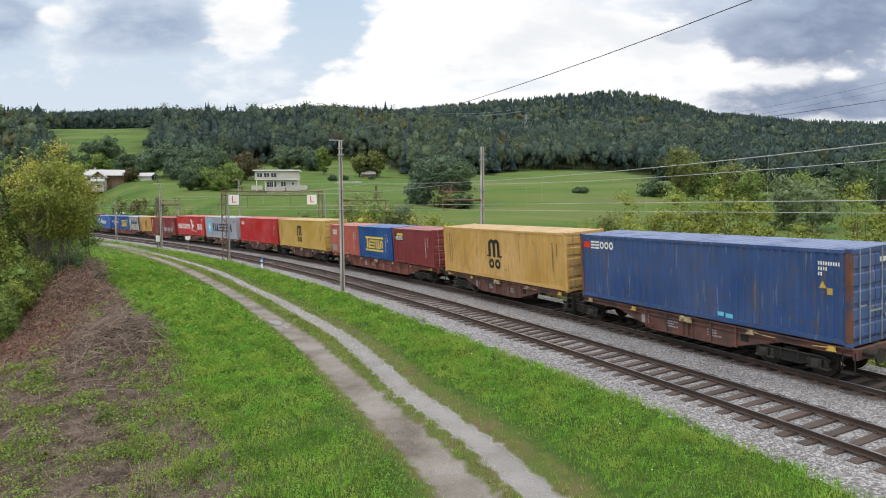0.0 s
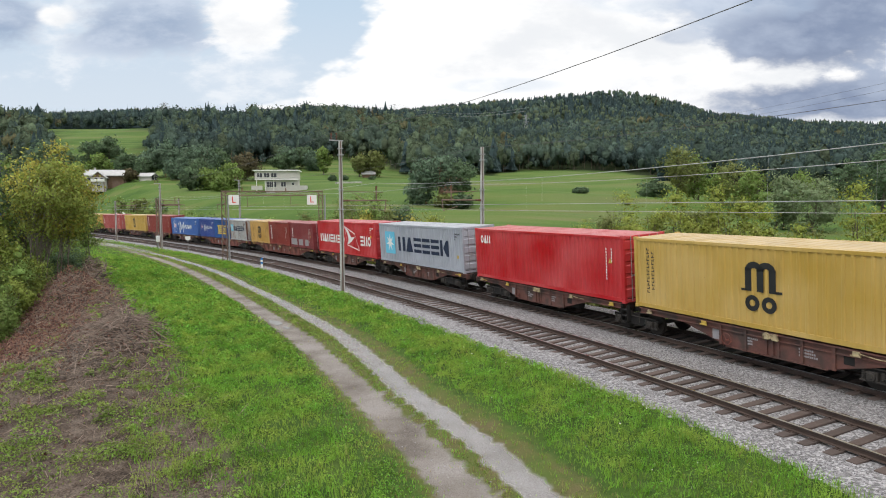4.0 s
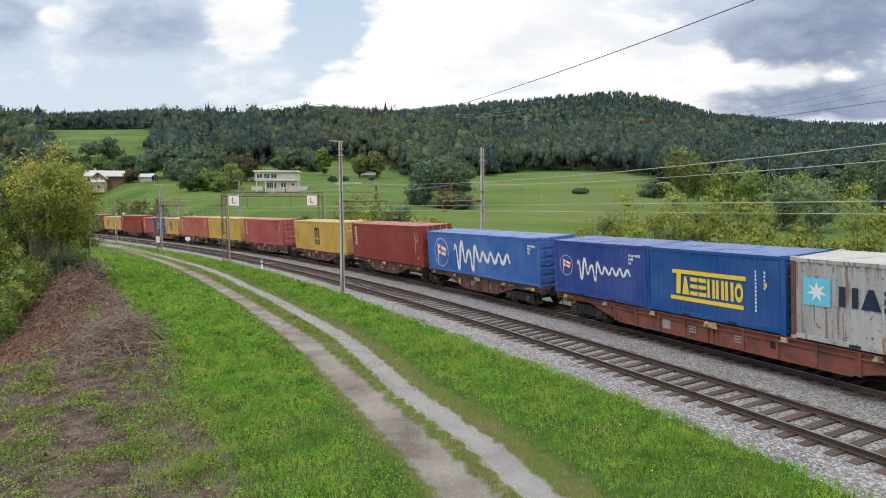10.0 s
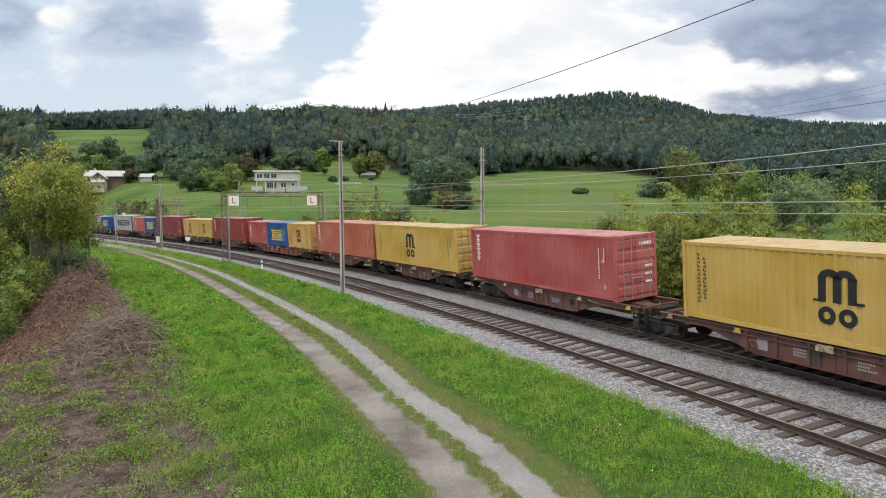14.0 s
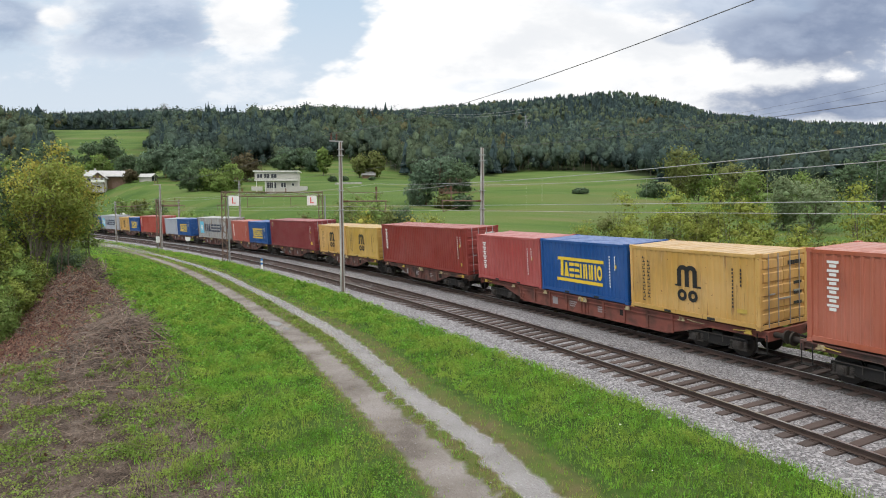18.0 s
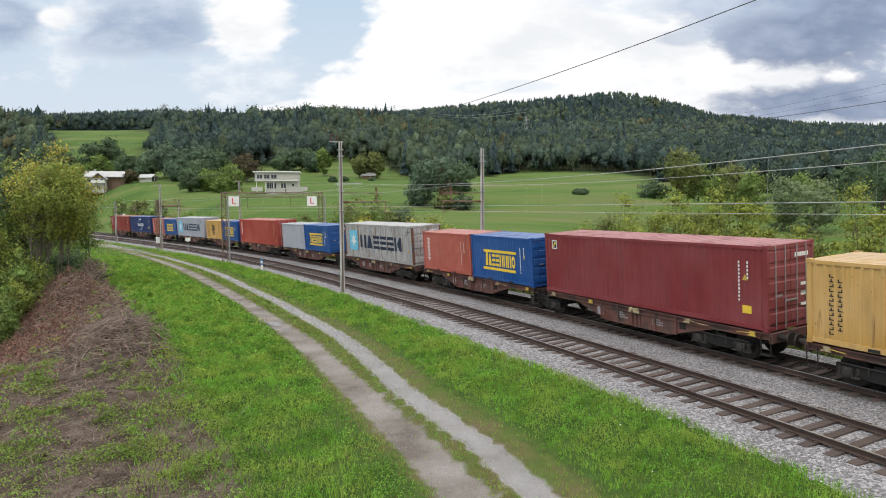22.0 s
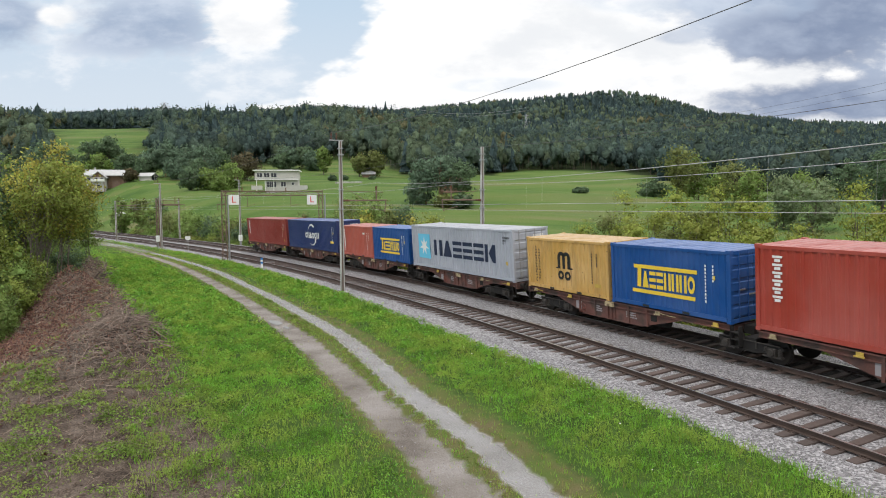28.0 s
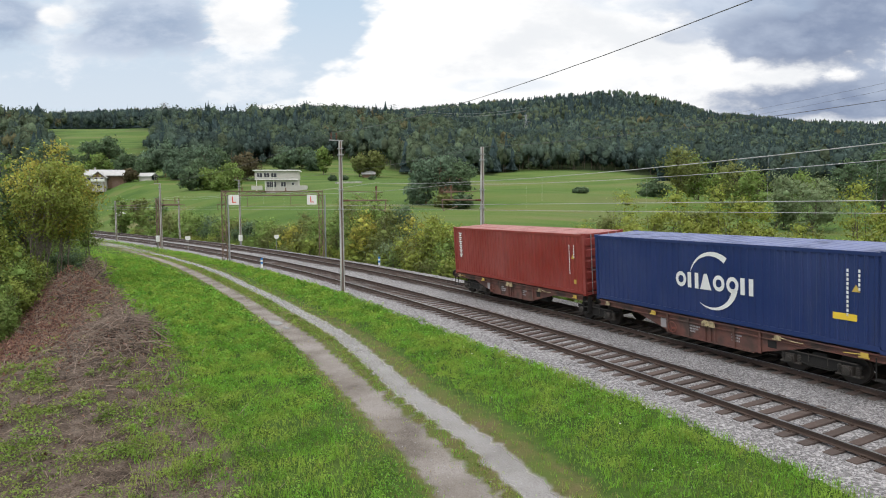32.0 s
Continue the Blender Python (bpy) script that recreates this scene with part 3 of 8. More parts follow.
def sweep(name, profile, s0, s1, ds, d, mat, z=0.0, cant=0.0, closed=True):
    """A profile (across, up) drawn along the line."""
    ss = np.arange(s0, s1 + 1e-6, ds)
    pts = []
    c, k = math.cos(radians(cant)), math.sin(radians(cant))
    for s in ss:
        p, t = on_track(s, 0, 0)
        n = Vector((-math.sin(t), math.cos(t), 0))
        for a, h in profile:
            pts.append(p + n * (d + a * c - h * k) + Vector((0, 0, z + a * k + h * c)))
    m = len(profile)
    i = np.arange(len(ss) * m).reshape(len(ss), m)
    j = np.roll(i, -1, axis=1) if closed else None
    if closed:
        f = np.stack([i[:-1], j[:-1], j[1:], i[1:]], -1).reshape(-1, 4)
    else:
        f = np.stack([i[:-1, :-1], i[:-1, 1:], i[1:, 1:], i[1:, :-1]], -1).reshape(-1, 4)
    return np.array(pts), f


def build_ballast():
    k = math.tan(radians(CANT))
    prof = [(-3.15, -0.62), (-2.75, -0.42), (-2.3, -0.30), (-1.75, -0.245), (-0.9, -0.215 - 0.9 * k), (0, -0.205), (0.9, -0.215 + 0.9 * k), (1.75, -0.17), (2.3, -0.20), (2.8, -0.21), (3.6, -0.20),
            (TRACK2 - 0.9, -0.16 - 0.9 * k), (TRACK2, -0.15), (TRACK2 + 0.9, -0.16 + 0.9 * k), (TRACK2 + 1.7, -0.06), (TRACK2 + 2.4, -0.10), (TRACK2 + 3.0, -0.40), (TRACK2 + 3.6, -0.9)]
    fine = []
    for (a, b), (c, d) in zip(prof[:-1], prof[1:]):
        n = max(1, int((c - a) / 0.2))
        fine += [(a + (c - a) * i / n, b + (d - b) * i / n) for i in range(n)]
    fine.append(prof[-1])
    v, f = sweep("ballast", fine, -420, 420, 1.0, 0.0, None, closed=False)
    v[:, 2] += 0.025 * wave(v[:, 0], v[:, 1], 0.35, 3) + 0.02 * wave(v[:, 0], v[:, 1], 0.9, 8)
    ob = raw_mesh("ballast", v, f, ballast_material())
    # grease and brake dust, plus the train's shade painted into the bed
    at = np.tile([a for a, _ in fine], len(v) // len(fine))
    oil_shade = 0.92 * np.exp(-((at - TRACK2) / 1.35) ** 6) + 0.10 * np.exp(-(at / 0.9) ** 4)
    oil_shade = ob.data.attributes.new("oil_shade", "FLOAT", "POINT").data.foreach_set("value", np.ascontiguousarray(oil_shade, np.float32))
    return tagged(ob, "light grey crushed stone ballast bed under both tracks", "ballast", kind="structure")


def ballast_material():
    m = bpy.data.materials.new("crushed_stone")
    m.use_nodes = True
    nt = m.node_tree
    N, L = nt.nodes.new, nt.links.new
    b = nt.nodes["Principled BSDF"]
    b.inputs["Roughness"].default_value = 0.95
    b.inputs["Specular IOR Level"].default_value = 0.1
    tc = N("ShaderNodeTexCoord").outputs["Object"]
    vo = N("ShaderNodeTexVoronoi")
    vo.inputs["Scale"].default_value = 19
    L(tc, vo.inputs["Vector"])
    sep = N("ShaderNodeSeparateColor")
    L(vo.outputs["Color"], sep.inputs[0])
    r = N("ShaderNodeValToRGB")
    r.color_ramp.elements.new(0.5)
    for q, (p, c) in zip(r.color_ramp.elements, ((0.0, (0.11, 0.105, 0.108)), (0.5, (0.23, 0.222, 0.229)), (1.0, (0.44, 0.428, 0.44)))):
        q.position, q.color = p, (*c, 1)
    L(sep.outputs[0], r.inputs[0])
    no = N("ShaderNodeTexNoise")
    no.inputs["Scale"].default_value = 0.35
    L(tc, no.inputs["Vector"])
    mx = N("ShaderNodeMix")
    mx.data_type, mx.blend_type = "RGBA", "MULTIPLY"
    mx.inputs[0].default_value = 0.18
    L(r.outputs[0], mx.inputs[6]), L(no.outputs["Fac"], mx.inputs[7])
    oil_shade = N("ShaderNodeAttribute")
    oil_shade.attribute_name = "oil_shade"
    oil_shade_mix = N("ShaderNodeMix")
    oil_shade_mix.data_type = "RGBA"
    L(oil_shade.outputs["Fac"], oil_shade_mix.inputs[0]), L(mx.outputs[2], oil_shade_mix.inputs[6])
    # near black: oil together with the shade below the wagons
    oil_shade_mix.inputs[7].default_value = (0.030, 0.025, 0.022, 1)
    L(oil_shade_mix.outputs[2], b.inputs["Base Color"])
    bp = N("ShaderNodeBump")
    bp.inputs["Strength"].default_value, bp.inputs["Distance"].default_value = 0.55, 0.03
    bp.invert = True
    L(vo.outputs["Distance"], bp.inputs["Height"])
    L(bp.outputs[0], b.inputs["Normal"])
    return m


def build_track(d, z, label):
    root = tagged(new("railway_track"), label, "railway track", "railway tracks", "structure")
    rail = [(-0.07, -0.16), (0.07, -0.16), (0.07, -0.145), (0.012, -0.125), (0.012, -0.045), (0.036, -0.03), (0.036, -0.004), (-0.036, -0.004), (-0.036, -0.03), (-0.012, -0.045), (-0.012, -0.125), (-0.07, -0.145)]
    head = [(-0.03, -0.006), (0.03, -0.006), (0.028, 0.001), (-0.028, 0.001)]
    for side in (-0.7525, 0.7525):
        for nm, prof, mat in (("rail", rail, M["rail"]), ("rail_head", head, M["railtop"])):
            v, f = sweep(nm, [(a + side, h) for a, h in prof], -420, 420, 2.0, d, mat, z, CANT)
            o = raw_mesh(nm, v, f, mat, False)
            o.parent = root
    bm = bmesh.new()
    box(bm, -0.12, 0.12, -1.27, 1.27, -0.30, -0.155)
    slab = mesh_of("sleeper", bm, M["sleeper"], 0.012)
    bm = bmesh.new()
    for y in (-0.7525, 0.7525):
        box(bm, -0.09, 0.09, y - 0.16, y + 0.16, -0.156, -0.142)
        for q in (-0.1, 0.1):
            box(bm, -0.035, 0.035, y + q - 0.02, y + q + 0.02, -0.143, -0.105)
    plates = mesh_of("rail_fastening", bm, M["rail"])
    rnd = random.Random(5)
    rest = bmesh.new()
    for k in range(-640, 640):
        s = k * 0.6 + rnd.uniform(-0.02, 0.02)
        m = track_pose(s, d + rnd.uniform(-0.03, 0.03), z + rnd.uniform(-0.012, 0.0), CANT) @ Matrix.Rotation(rnd.uniform(-0.02, 0.02), 4, "Z")
        if -118 < s < 26:
            o = part("sleeper", slab, None, root)
            o.matrix_basis = m
            if s > -45:
                q = part("rail_fastening", plates, None, o)
        else:
            box(rest, -0.12, 0.12, -1.27, 1.27, -0.30, -0.155, m)
    o = tagged(part("far_sleepers", rest, M["sleeper"], root), kind="stuff")
    return root


build_ballast()
build_track(0.0, 0.0, "empty railway track with rusty rails on brown sleepers")
build_track(TRACK2, 0.06, "railway track under the freight train, rusty rails")

# ---------------------------------------------------------------- the freight train
def run(t):
    """How far the train has come after t seconds: it slows a little."""
    u = t / 32
    return 12.5135 * t - 27.256 * u ** 2 + 2.464 * u ** 3


MOVING = []
FLOOR = 1.17
CW = 2.438
WALLS = {}


def corrugated(L, H, end=False):
    """One pressed steel wall, its outer folds at y = 0, from x = 0 to L, standing on z = 0."""
    key = (round(L, 3), round(H, 3))
    n = max(4, int(round(L / 0.278)))
    p = L / n
    xs, ys = [], []
    for k in range(n):
        for a, y in ((0.0, 0.036), (0.26, 0.036), (0.36, 0.0), (0.64, 0.0), (0.74, 0.036)):
            xs.append(k * p + a * p), ys.append(y)
    xs.append(L), ys.append(0.036)
    bm = bmesh.new()
    lo = [bm.verts.new((x, y, 0)) for x, y in zip(xs, ys)]
    hi = [bm.verts.new((x, y, H)) for x, y in zip(xs, ys)]
    for k in range(len(xs) - 1):
        bm.faces.new((lo[k], lo[k + 1], hi[k + 1], hi[k]))
    lo2 = [bm.verts.new((x, 0.06, 0)) for x in (0, L)]
    hi2 = [bm.verts.new((x, 0.06, H)) for x in (0, L)]
    bm.faces.new((lo2[1], lo2[0], hi2[0], hi2[1]))
    return bm


def roof_sheet(L):
    bm = bmesh.new()
    n = max(8, int(round(L / 0.42)))
    p = L / n
    w = CW / 2 - 0.09
    rows = []
    for k in range(n):
        for a, z in ((0.0, 0.0), (0.3, 0.0), (0.4, 0.02), (0.9, 0.02)):
            rows.append((k * p + a * p, z))
    rows.append((L, 0.0))
    prev = None
    for x, z in rows:
        cur = [bm.verts.new((x, -w, -0.012)), bm.verts.new((x, -w + 0.12, z)), bm.verts.new((x, w - 0.12, z)), bm.verts.new((x, w, -0.012))]
        if prev:
            for i in range(3):
                bm.faces.new((prev[i], cur[i], cur[i + 1], prev[i + 1]))
        prev = cur
    return bm


def plate(bm, x0, x1, z0, z1, y, slant=0.0):
    """A flat painted shape on a wall whose outside looks to -y."""
    h = z1 - z0
    v = [bm.verts.new(c) for c in ((x0, y, z0), (x1, y, z0), (x1 + slant * h, y, z1), (x0 + slant * h, y, z1))]
    bm.faces.new(v)


def poly(bm, pts, y):
    bm.faces.new([bm.verts.new((x, y, z)) for x, z in pts])


def ring(bm, cx, cz, r0, r1, y, a0=0.0, a1=360.0, n=36, squash=1.0):
    for k in range(n):
        a, b = radians(a0 + (a1 - a0) * k / n), radians(a0 + (a1 - a0) * (k + 1) / n)
        poly(bm, [(cx + math.cos(a) * r0, cz + math.sin(a) * r0 * squash), (cx + math.cos(a) * r1, cz + math.sin(a) * r1 * squash), (cx + math.cos(b) * r1, cz + math.sin(b) * r1 * squash), (cx + math.cos(b) * r0, cz + math.sin(b) * r0 * squash)], y)


# every mark: (material, function(bm, L, H, y)), with x from the wall's left end and z from its foot
def numbers(bm, L, H, y):
    for j, x in enumerate((L - 0.95, L - 0.62)):
        top = H - 0.42
        for k in range((11, 5)[j]):
            plate(bm, x, x + 0.06, top - k * 0.13 - 0.09, top - k * 0.13, y)


def numbers_flat(bm, L, H, y):
    for j, n in enumerate((9, 4, 2)):
        z = H - 0.38 - j * 0.16
        for k in range(n):
            plate(bm, L - 0.82 + k * 0.075, L - 0.82 + k * 0.075 + 0.045, z, z + 0.11, y)


def column(n, x=0.5, w=0.36, top=0.2, pitch=0.26):
    def draw(bm, L, H, y):
        for k in range(n):
            z = H - top - k * pitch
            plate(bm, x, x + w, z - pitch * 0.3, z, y)
            plate(bm, x + w * 0.2, x + w * 0.8, z - pitch * 0.78, z - pitch * 0.42, y)
    return draw


def two_columns(bm, L, H, y):
    for j, n in enumerate((13, 11)):
        for k in range(n):
            z = H - 0.28 - j * 0.14 - k * 0.143
            plate(bm, 0.56 + j * 0.26, 0.56 + j * 0.26 + 0.14, z - 0.10, z - 0.065, y)
            plate(bm, 0.56 + j * 0.26 + 0.05 * (k % 3), 0.60 + j * 0.26 + 0.05 * (k % 3), z - 0.065, z, y)


def big_mark(x, z, k):
    """Three tall rounded bars on a line, two curled bars below."""
    def draw(bm, L, H, y):
        w = k
        for i in range(3):
            plate(bm, x + i * w * 0.36, x + i * w * 0.36 + w * 0.2, z, z + w * 0.62, y)
        for i in range(2):
            ring(bm, x + w * (0.28 + 0.36 * i), z + w * 0.55, w * 0.09, w * 0.28, y, 0, 180, 10, 0.9)
        plate(bm, x - w * 0.12, x + w * 0.08, z, z + w * 0.06, y), plate(bm, x + w * 0.85, x + w * 1.1, z, z + w * 0.07, y)
        for i in range(2):
            cx = x + w * (0.22 + 0.5 * i)
            ring(bm, cx, z - w * 0.32, w * 0.09, w * 0.22, y, 0, 360, 18)
    return draw


def star_box(x, z, k):
    def square(bm, L, H, y):
        plate(bm, x, x + k, z, z + k, y)

    def star(bm, L, H, y):
        c, d = x + k / 2, z + k / 2
        pts = []
        for i in range(14):
            r = k * (0.40 if i % 2 == 0 else 0.15)
            a = math.tau * i / 14 + math.pi / 2
            pts.append((c + math.cos(a) * r, d + math.sin(a) * r))
        for i in range(14):
            poly(bm, [(c, d), pts[i], pts[(i + 1) % 14]], y - 0.004)
    return square, star


def name_shapes(x0, x1, z0, z1, kinds):
    """A row of plain shapes in place of a brand name: bars, slabs, wedges and rings, one for each key."""
    def draw(bm, L, H, y):
        w = (x1 - x0) / len(kinds)
        h = z1 - z0
        for i, kind in enumerate(kinds):
            a, b = x0 + i * w + 0.06 * w, x0 + (i + 1) * w - 0.06 * w
            c = (a + b) / 2
            if kind == "u":
                plate(bm, a, a + 0.34 * (b - a), z0, z1, y), plate(bm, b - 0.34 * (b - a), b, z0, z1, y)
            elif kind == "e":
                for q in (0.0, 0.39, 0.78):
                    plate(bm, a, b, z0 + q * h, z0 + (q + 0.22) * h, y)
            elif kind == "t":
                poly(bm, [(a, z0), (b, z0), (c + 0.12 * w, z1), (c - 0.12 * w, z1)], y)
            elif kind == "v":
                plate(bm, a, a + 0.3 * (b - a), z0, z1, y)
                poly(bm, [(a + 0.36 * (b - a), z0 + h / 2), (b - 0.26 * (b - a), z0), (b, z0), (b, z1), (b - 0.26 * (b - a), z1)], y)
            else:
                r = (b - a) / 2
                ring(bm, c, (z0 + z1) / 2, r * 0.5, r, y, 0, 360, 14, h / 2 / r)
    return draw


def framed_name(x0, x1, z0, z1, n):
    """Slanted blocks between two long bars."""
    def draw(bm, L, H, y):
        h = z1 - z0
        t = h * 0.13
        sl = 0.06
        plate(bm, x0, x1, z1 - t, z1, y, sl), plate(bm, x0 - 0.1, x1 - 0.1, z0, z0 + t, y, sl)
        plate(bm, x0 + 0.18, x0 + 0.18 + t * 1.4, z0 + t * 1.6, z1 - t, y, sl)
        name_shapes(x0 + 0.45, x1 - 0.08, z0 + t * 1.6, z1 - t * 1.6, "teeuuuo"[:n])(bm, L, H, y)
    return draw


def script_name(x0, x1, z):
    """A flowing waved ribbon in place of a hand-written name."""
    def draw(bm, L, H, y):
        w = x1 - x0
        n = 110
        k = w / 7.0
        at = lambda u: (x0 + w * u, z + k * (0.34 + 0.85 * math.exp(-((u - 0.11) / 0.09) ** 2) + 0.85 * math.exp(-((u - 0.375) / 0.05) ** 2)) * math.sin(u * 7.5 * math.tau + 0.6))
        for i in range(n):
            (xa, za), (xb, zb) = at(i / n), at((i + 1) / n)
            d = Vector((zb - za, xa - xb)).normalized() * k * (0.06 + 0.07 * abs(math.sin(i * 0.61)))
            poly(bm, [(xa - d.x, za - d.y), (xb - d.x, zb - d.y), (xb + d.x, zb + d.y), (xa + d.x, za + d.y)], y)
    return draw


def flag_disc(x, z, r):
    def disc(bm, L, H, y):
        ring(bm, x, z, r * 0.96, r, y)
        plate(bm, x - r * 0.5, x - r * 0.42, z - r * 0.7, z + r * 0.6, y)
        poly(bm, [(x - r * 0.4, z + r * 0.55), (x + r * 0.7, z + r * 0.3), (x + r * 0.55, z - r * 0.25), (x - r * 0.4, z - r * 0.1)], y)

    def cross(bm, L, H, y):
        plate(bm, x - r * 0.12, x + r * 0.06, z - r * 0.15, z + r * 0.45, y - 0.004)
        poly(bm, [(x - r * 0.36, z + r * 0.3), (x + r * 0.58, z + r * 0.1), (x + r * 0.55, z - r * 0.05), (x - r * 0.36, z + r * 0.15)], y - 0.004)
    return disc, cross


def kite(x, z, k):
    """A white swallow-like shape on a thin outline."""
    def draw(bm, L, H, y):
        poly(bm, [(x, z + 0.55 * k), (x + 0.35 * k, z + 0.42 * k), (x + 0.62 * k, z + 0.12 * k), (x + 0.3 * k, z + 0.2 * k)], y)
        poly(bm, [(x + 0.3 * k, z + 0.2 * k), (x + 0.62 * k, z + 0.12 * k), (x + 1.0 * k, z + 0.16 * k), (x + 0.62 * k, z - 0.06 * k), (x + 0.2 * k, z - 0.22 * k), (x + 0.33 * k, z + 0.02 * k)], y)
        t = 0.022 * k
        for (a, b), (c, d) in (((x, z + 0.58 * k), (x + 1.0 * k, z + 0.28 * k)), ((x + 1.0 * k, z + 0.28 * k), (x + 1.38 * k, z - 0.4 * k)), ((x + 1.38 * k, z - 0.4 * k), (x + 0.2 * k, z - 0.22 * k)), ((x, z + 0.58 * k), (x + 0.2 * k, z - 0.22 * k))):
            poly(bm, [(a, b - t), (c, d - t), (c, d + t), (a, b + t)], y)
    return draw


def swoosh(x, z, k):
    def draw(bm, L, H, y):
        for a0, a1, q in ((55, 165, 1), (235, 345, -1)):
            n = 14
            for i in range(n):
                a, b = radians(a0 + (a1 - a0) * i / n), radians(a0 + (a1 - a0) * (i + 1) / n)
                ta, tb = (1 - i / n) if q > 0 else i / n, (1 - (i + 1) / n) if q > 0 else (i + 1) / n
                ra, rb = k, k
                poly(bm, [(x + math.cos(a) * ra, z + math.sin(a) * ra), (x + math.cos(b) * rb, z + math.sin(b) * rb), (x + math.cos(b) * (rb - 0.2 * k * tb - 0.02), z + math.sin(b) * (rb - 0.2 * k * tb - 0.02)), (x + math.cos(a) * (ra - 0.2 * k * ta - 0.02), z + math.sin(a) * (ra - 0.2 * k * ta - 0.02))], y)
    return draw


def rect(x0, x1, z0, z1):
    return lambda bm, L, H, y: plate(bm, x0, x1, z0, z1, y)


def from_right(x0, x1, z0, z1):
    return lambda bm, L, H, y: plate(bm, L + x0, L + x1, z0, z1, y)


def warning(bm, L, H, y):
    poly(bm, [(L - 0.80, 1.48), (L - 0.56, 1.48), (L - 0.68, 1.70)], y)


def container(colour, L, H, marks, label, doors=True):
    """An ISO container: origin at the middle of its foot, x along the train."""
    mat = PAINT[colour]
    root = tagged(new("shipping_container"), label, "container", "containers on the train")
    hx, hy = L / 2, CW / 2
    # walls
    for side in (-1, 1):
        w = part("side_wall", corrugated(L - 0.3, H - 0.34), mat, root)
        w.matrix_basis = Matrix.Translation((-(hx - 0.15) * (1 if side < 0 else -1), side * (hy - 0.012), 0.2)) @ Matrix.Rotation(0 if side < 0 else math.pi, 4, "Z")
        if side < 0:
            for mk, draw in marks:
                bm = bmesh.new()
                draw(bm, L - 0.3, H - 0.34, -0.004)
                tagged(part("marking", bm, M[mk], w), kind="stuff")
    w = part("front_wall", corrugated(CW - 0.3, H - 0.34), mat, root)
    w.matrix_basis = Matrix.Translation((-(hx - 0.012), hy - 0.15, 0.2)) @ Matrix.Rotation(-math.pi / 2, 4, "Z")
    r = part("roof", roof_sheet(L - 0.2), ROOF[mat.name], root)
    r.matrix_basis = Matrix.Translation((-(hx - 0.1), 0, H - 0.03))
    bm = bmesh.new()
    box(bm, -hx + 0.05, hx - 0.05, -hy + 0.07, hy - 0.07, 0.06, 0.19)
    part("floor", bm, M["bogie"], root)
    # frame
    for x in (-1, 1):
        for y in (-1, 1):
            bm = bmesh.new()
            x0, x1 = sorted((x * hx - x * 0.008, x * (hx - 0.16)))
            y0, y1 = sorted((y * hy - y * 0.006, y * (hy - 0.15)))
            box(bm, x0, x1, y0, y1, 0.12, H - 0.12)
            part("corner_post", bm, M["rustpost"] if colour in ("blue_old", "grey_old") else mat, root, bevel=0.012)
            for z in (0, 1):
                bm = bmesh.new()
                a0, a1 = sorted((x * hx, x * (hx - 0.178)))
                b0, b1 = sorted((y * hy, y * (hy - 0.162)))
                box(bm, a0, a1, b0, b1, 0.0 if z == 0 else H - 0.118, 0.118 if z == 0 else H)
                box(bm, a0 + 0.05, a1 - 0.05, b0 - 0.003, b1 + 0.003, (0.03 if z == 0 else H - 0.09), (0.09 if z == 0 else H - 0.03))
                part("corner_casting", bm, mat, root)
    for y in (-1, 1):
        y0, y1 = sorted((y * (hy - 0.005), y * (hy - 0.08)))
        bm = bmesh.new()
        box(bm, -hx + 0.178, hx - 0.178, y0, y1, 0.05, 0.205)
        if L < 7:
            for q in (-1.03, 1.03):
                box(bm, q - 0.18, q + 0.18, y0 - 0.002, y1 + 0.002, 0.055, 0.16)
        part("bottom_rail", bm, mat, root)
        bm = bmesh.new()
        box(bm, -hx + 0.178, hx - 0.178, y0, y1, H - 0.145, H - 0.035)
        part("top_rail", bm, mat, root)
    if L < 7:
        for q in (-1.03, 1.03):
            # a solid black block paints the shade inside each open pocket
            bm = bmesh.new()
            box(bm, q - 0.17, q + 0.17, -hy + 0.0, -hy + 0.05, 0.06, 0.155)
            part("forklift_pocket", bm, M["black"], root)
    # door end
    for x, nm in ((1, "door"), (-1, "front")):
        x0, x1 = sorted((x * (hx - 0.01), x * (hx - 0.1)))
        for z0, z1, q in ((0.02, 0.16, "_sill"), (H - 0.16, H - 0.03, "_header")):
            bm = bmesh.new()
            box(bm, x0, x1, -hy + 0.15, hy - 0.15, z0, z1)
            part(nm + q, bm, mat, root)
    for y in (-1, 1):
        bm = bmesh.new()
        y0, y1 = sorted((y * 0.012, y * (hy - 0.15)))
        n = 5
        hgt = (H - 0.32) / n
        out = [(hx - 0.08, 0.16)]
        for k in range(n):
            z0 = 0.16 + k * hgt
            out += [(hx - 0.055, z0), (hx - 0.055, z0 + hgt * 0.12), (hx - 0.02, z0 + hgt * 0.2), (hx - 0.02, z0 + hgt * 0.8), (hx - 0.055, z0 + hgt * 0.88)]
        out += [(hx - 0.055, H - 0.16), (hx - 0.08, H - 0.16)]
        prism(bm, out, y0, y1)
        leaf = part("door", bm, mat, root)
        for q in (0.30, 0.78):
            bm = bmesh.new()
            rod(bm, (hx - 0.002, y * q, 0.05), (hx - 0.002, y * q, H - 0.05), 0.02)
            part("locking_bar", bm, M["steel"] if colour not in ("navy", "saf", "blue") else mat, leaf)
            bm = bmesh.new()
            box(bm, hx - 0.01, hx + 0.015, min(y * q, y * (q - 0.3)), max(y * q, y * (q - 0.3)), 0.95 + 0.2 * (q > 0.5), 1.0 + 0.2 * (q > 0.5))
            part("door_handle", bm, M["steel"], leaf)
    bm = bmesh.new()
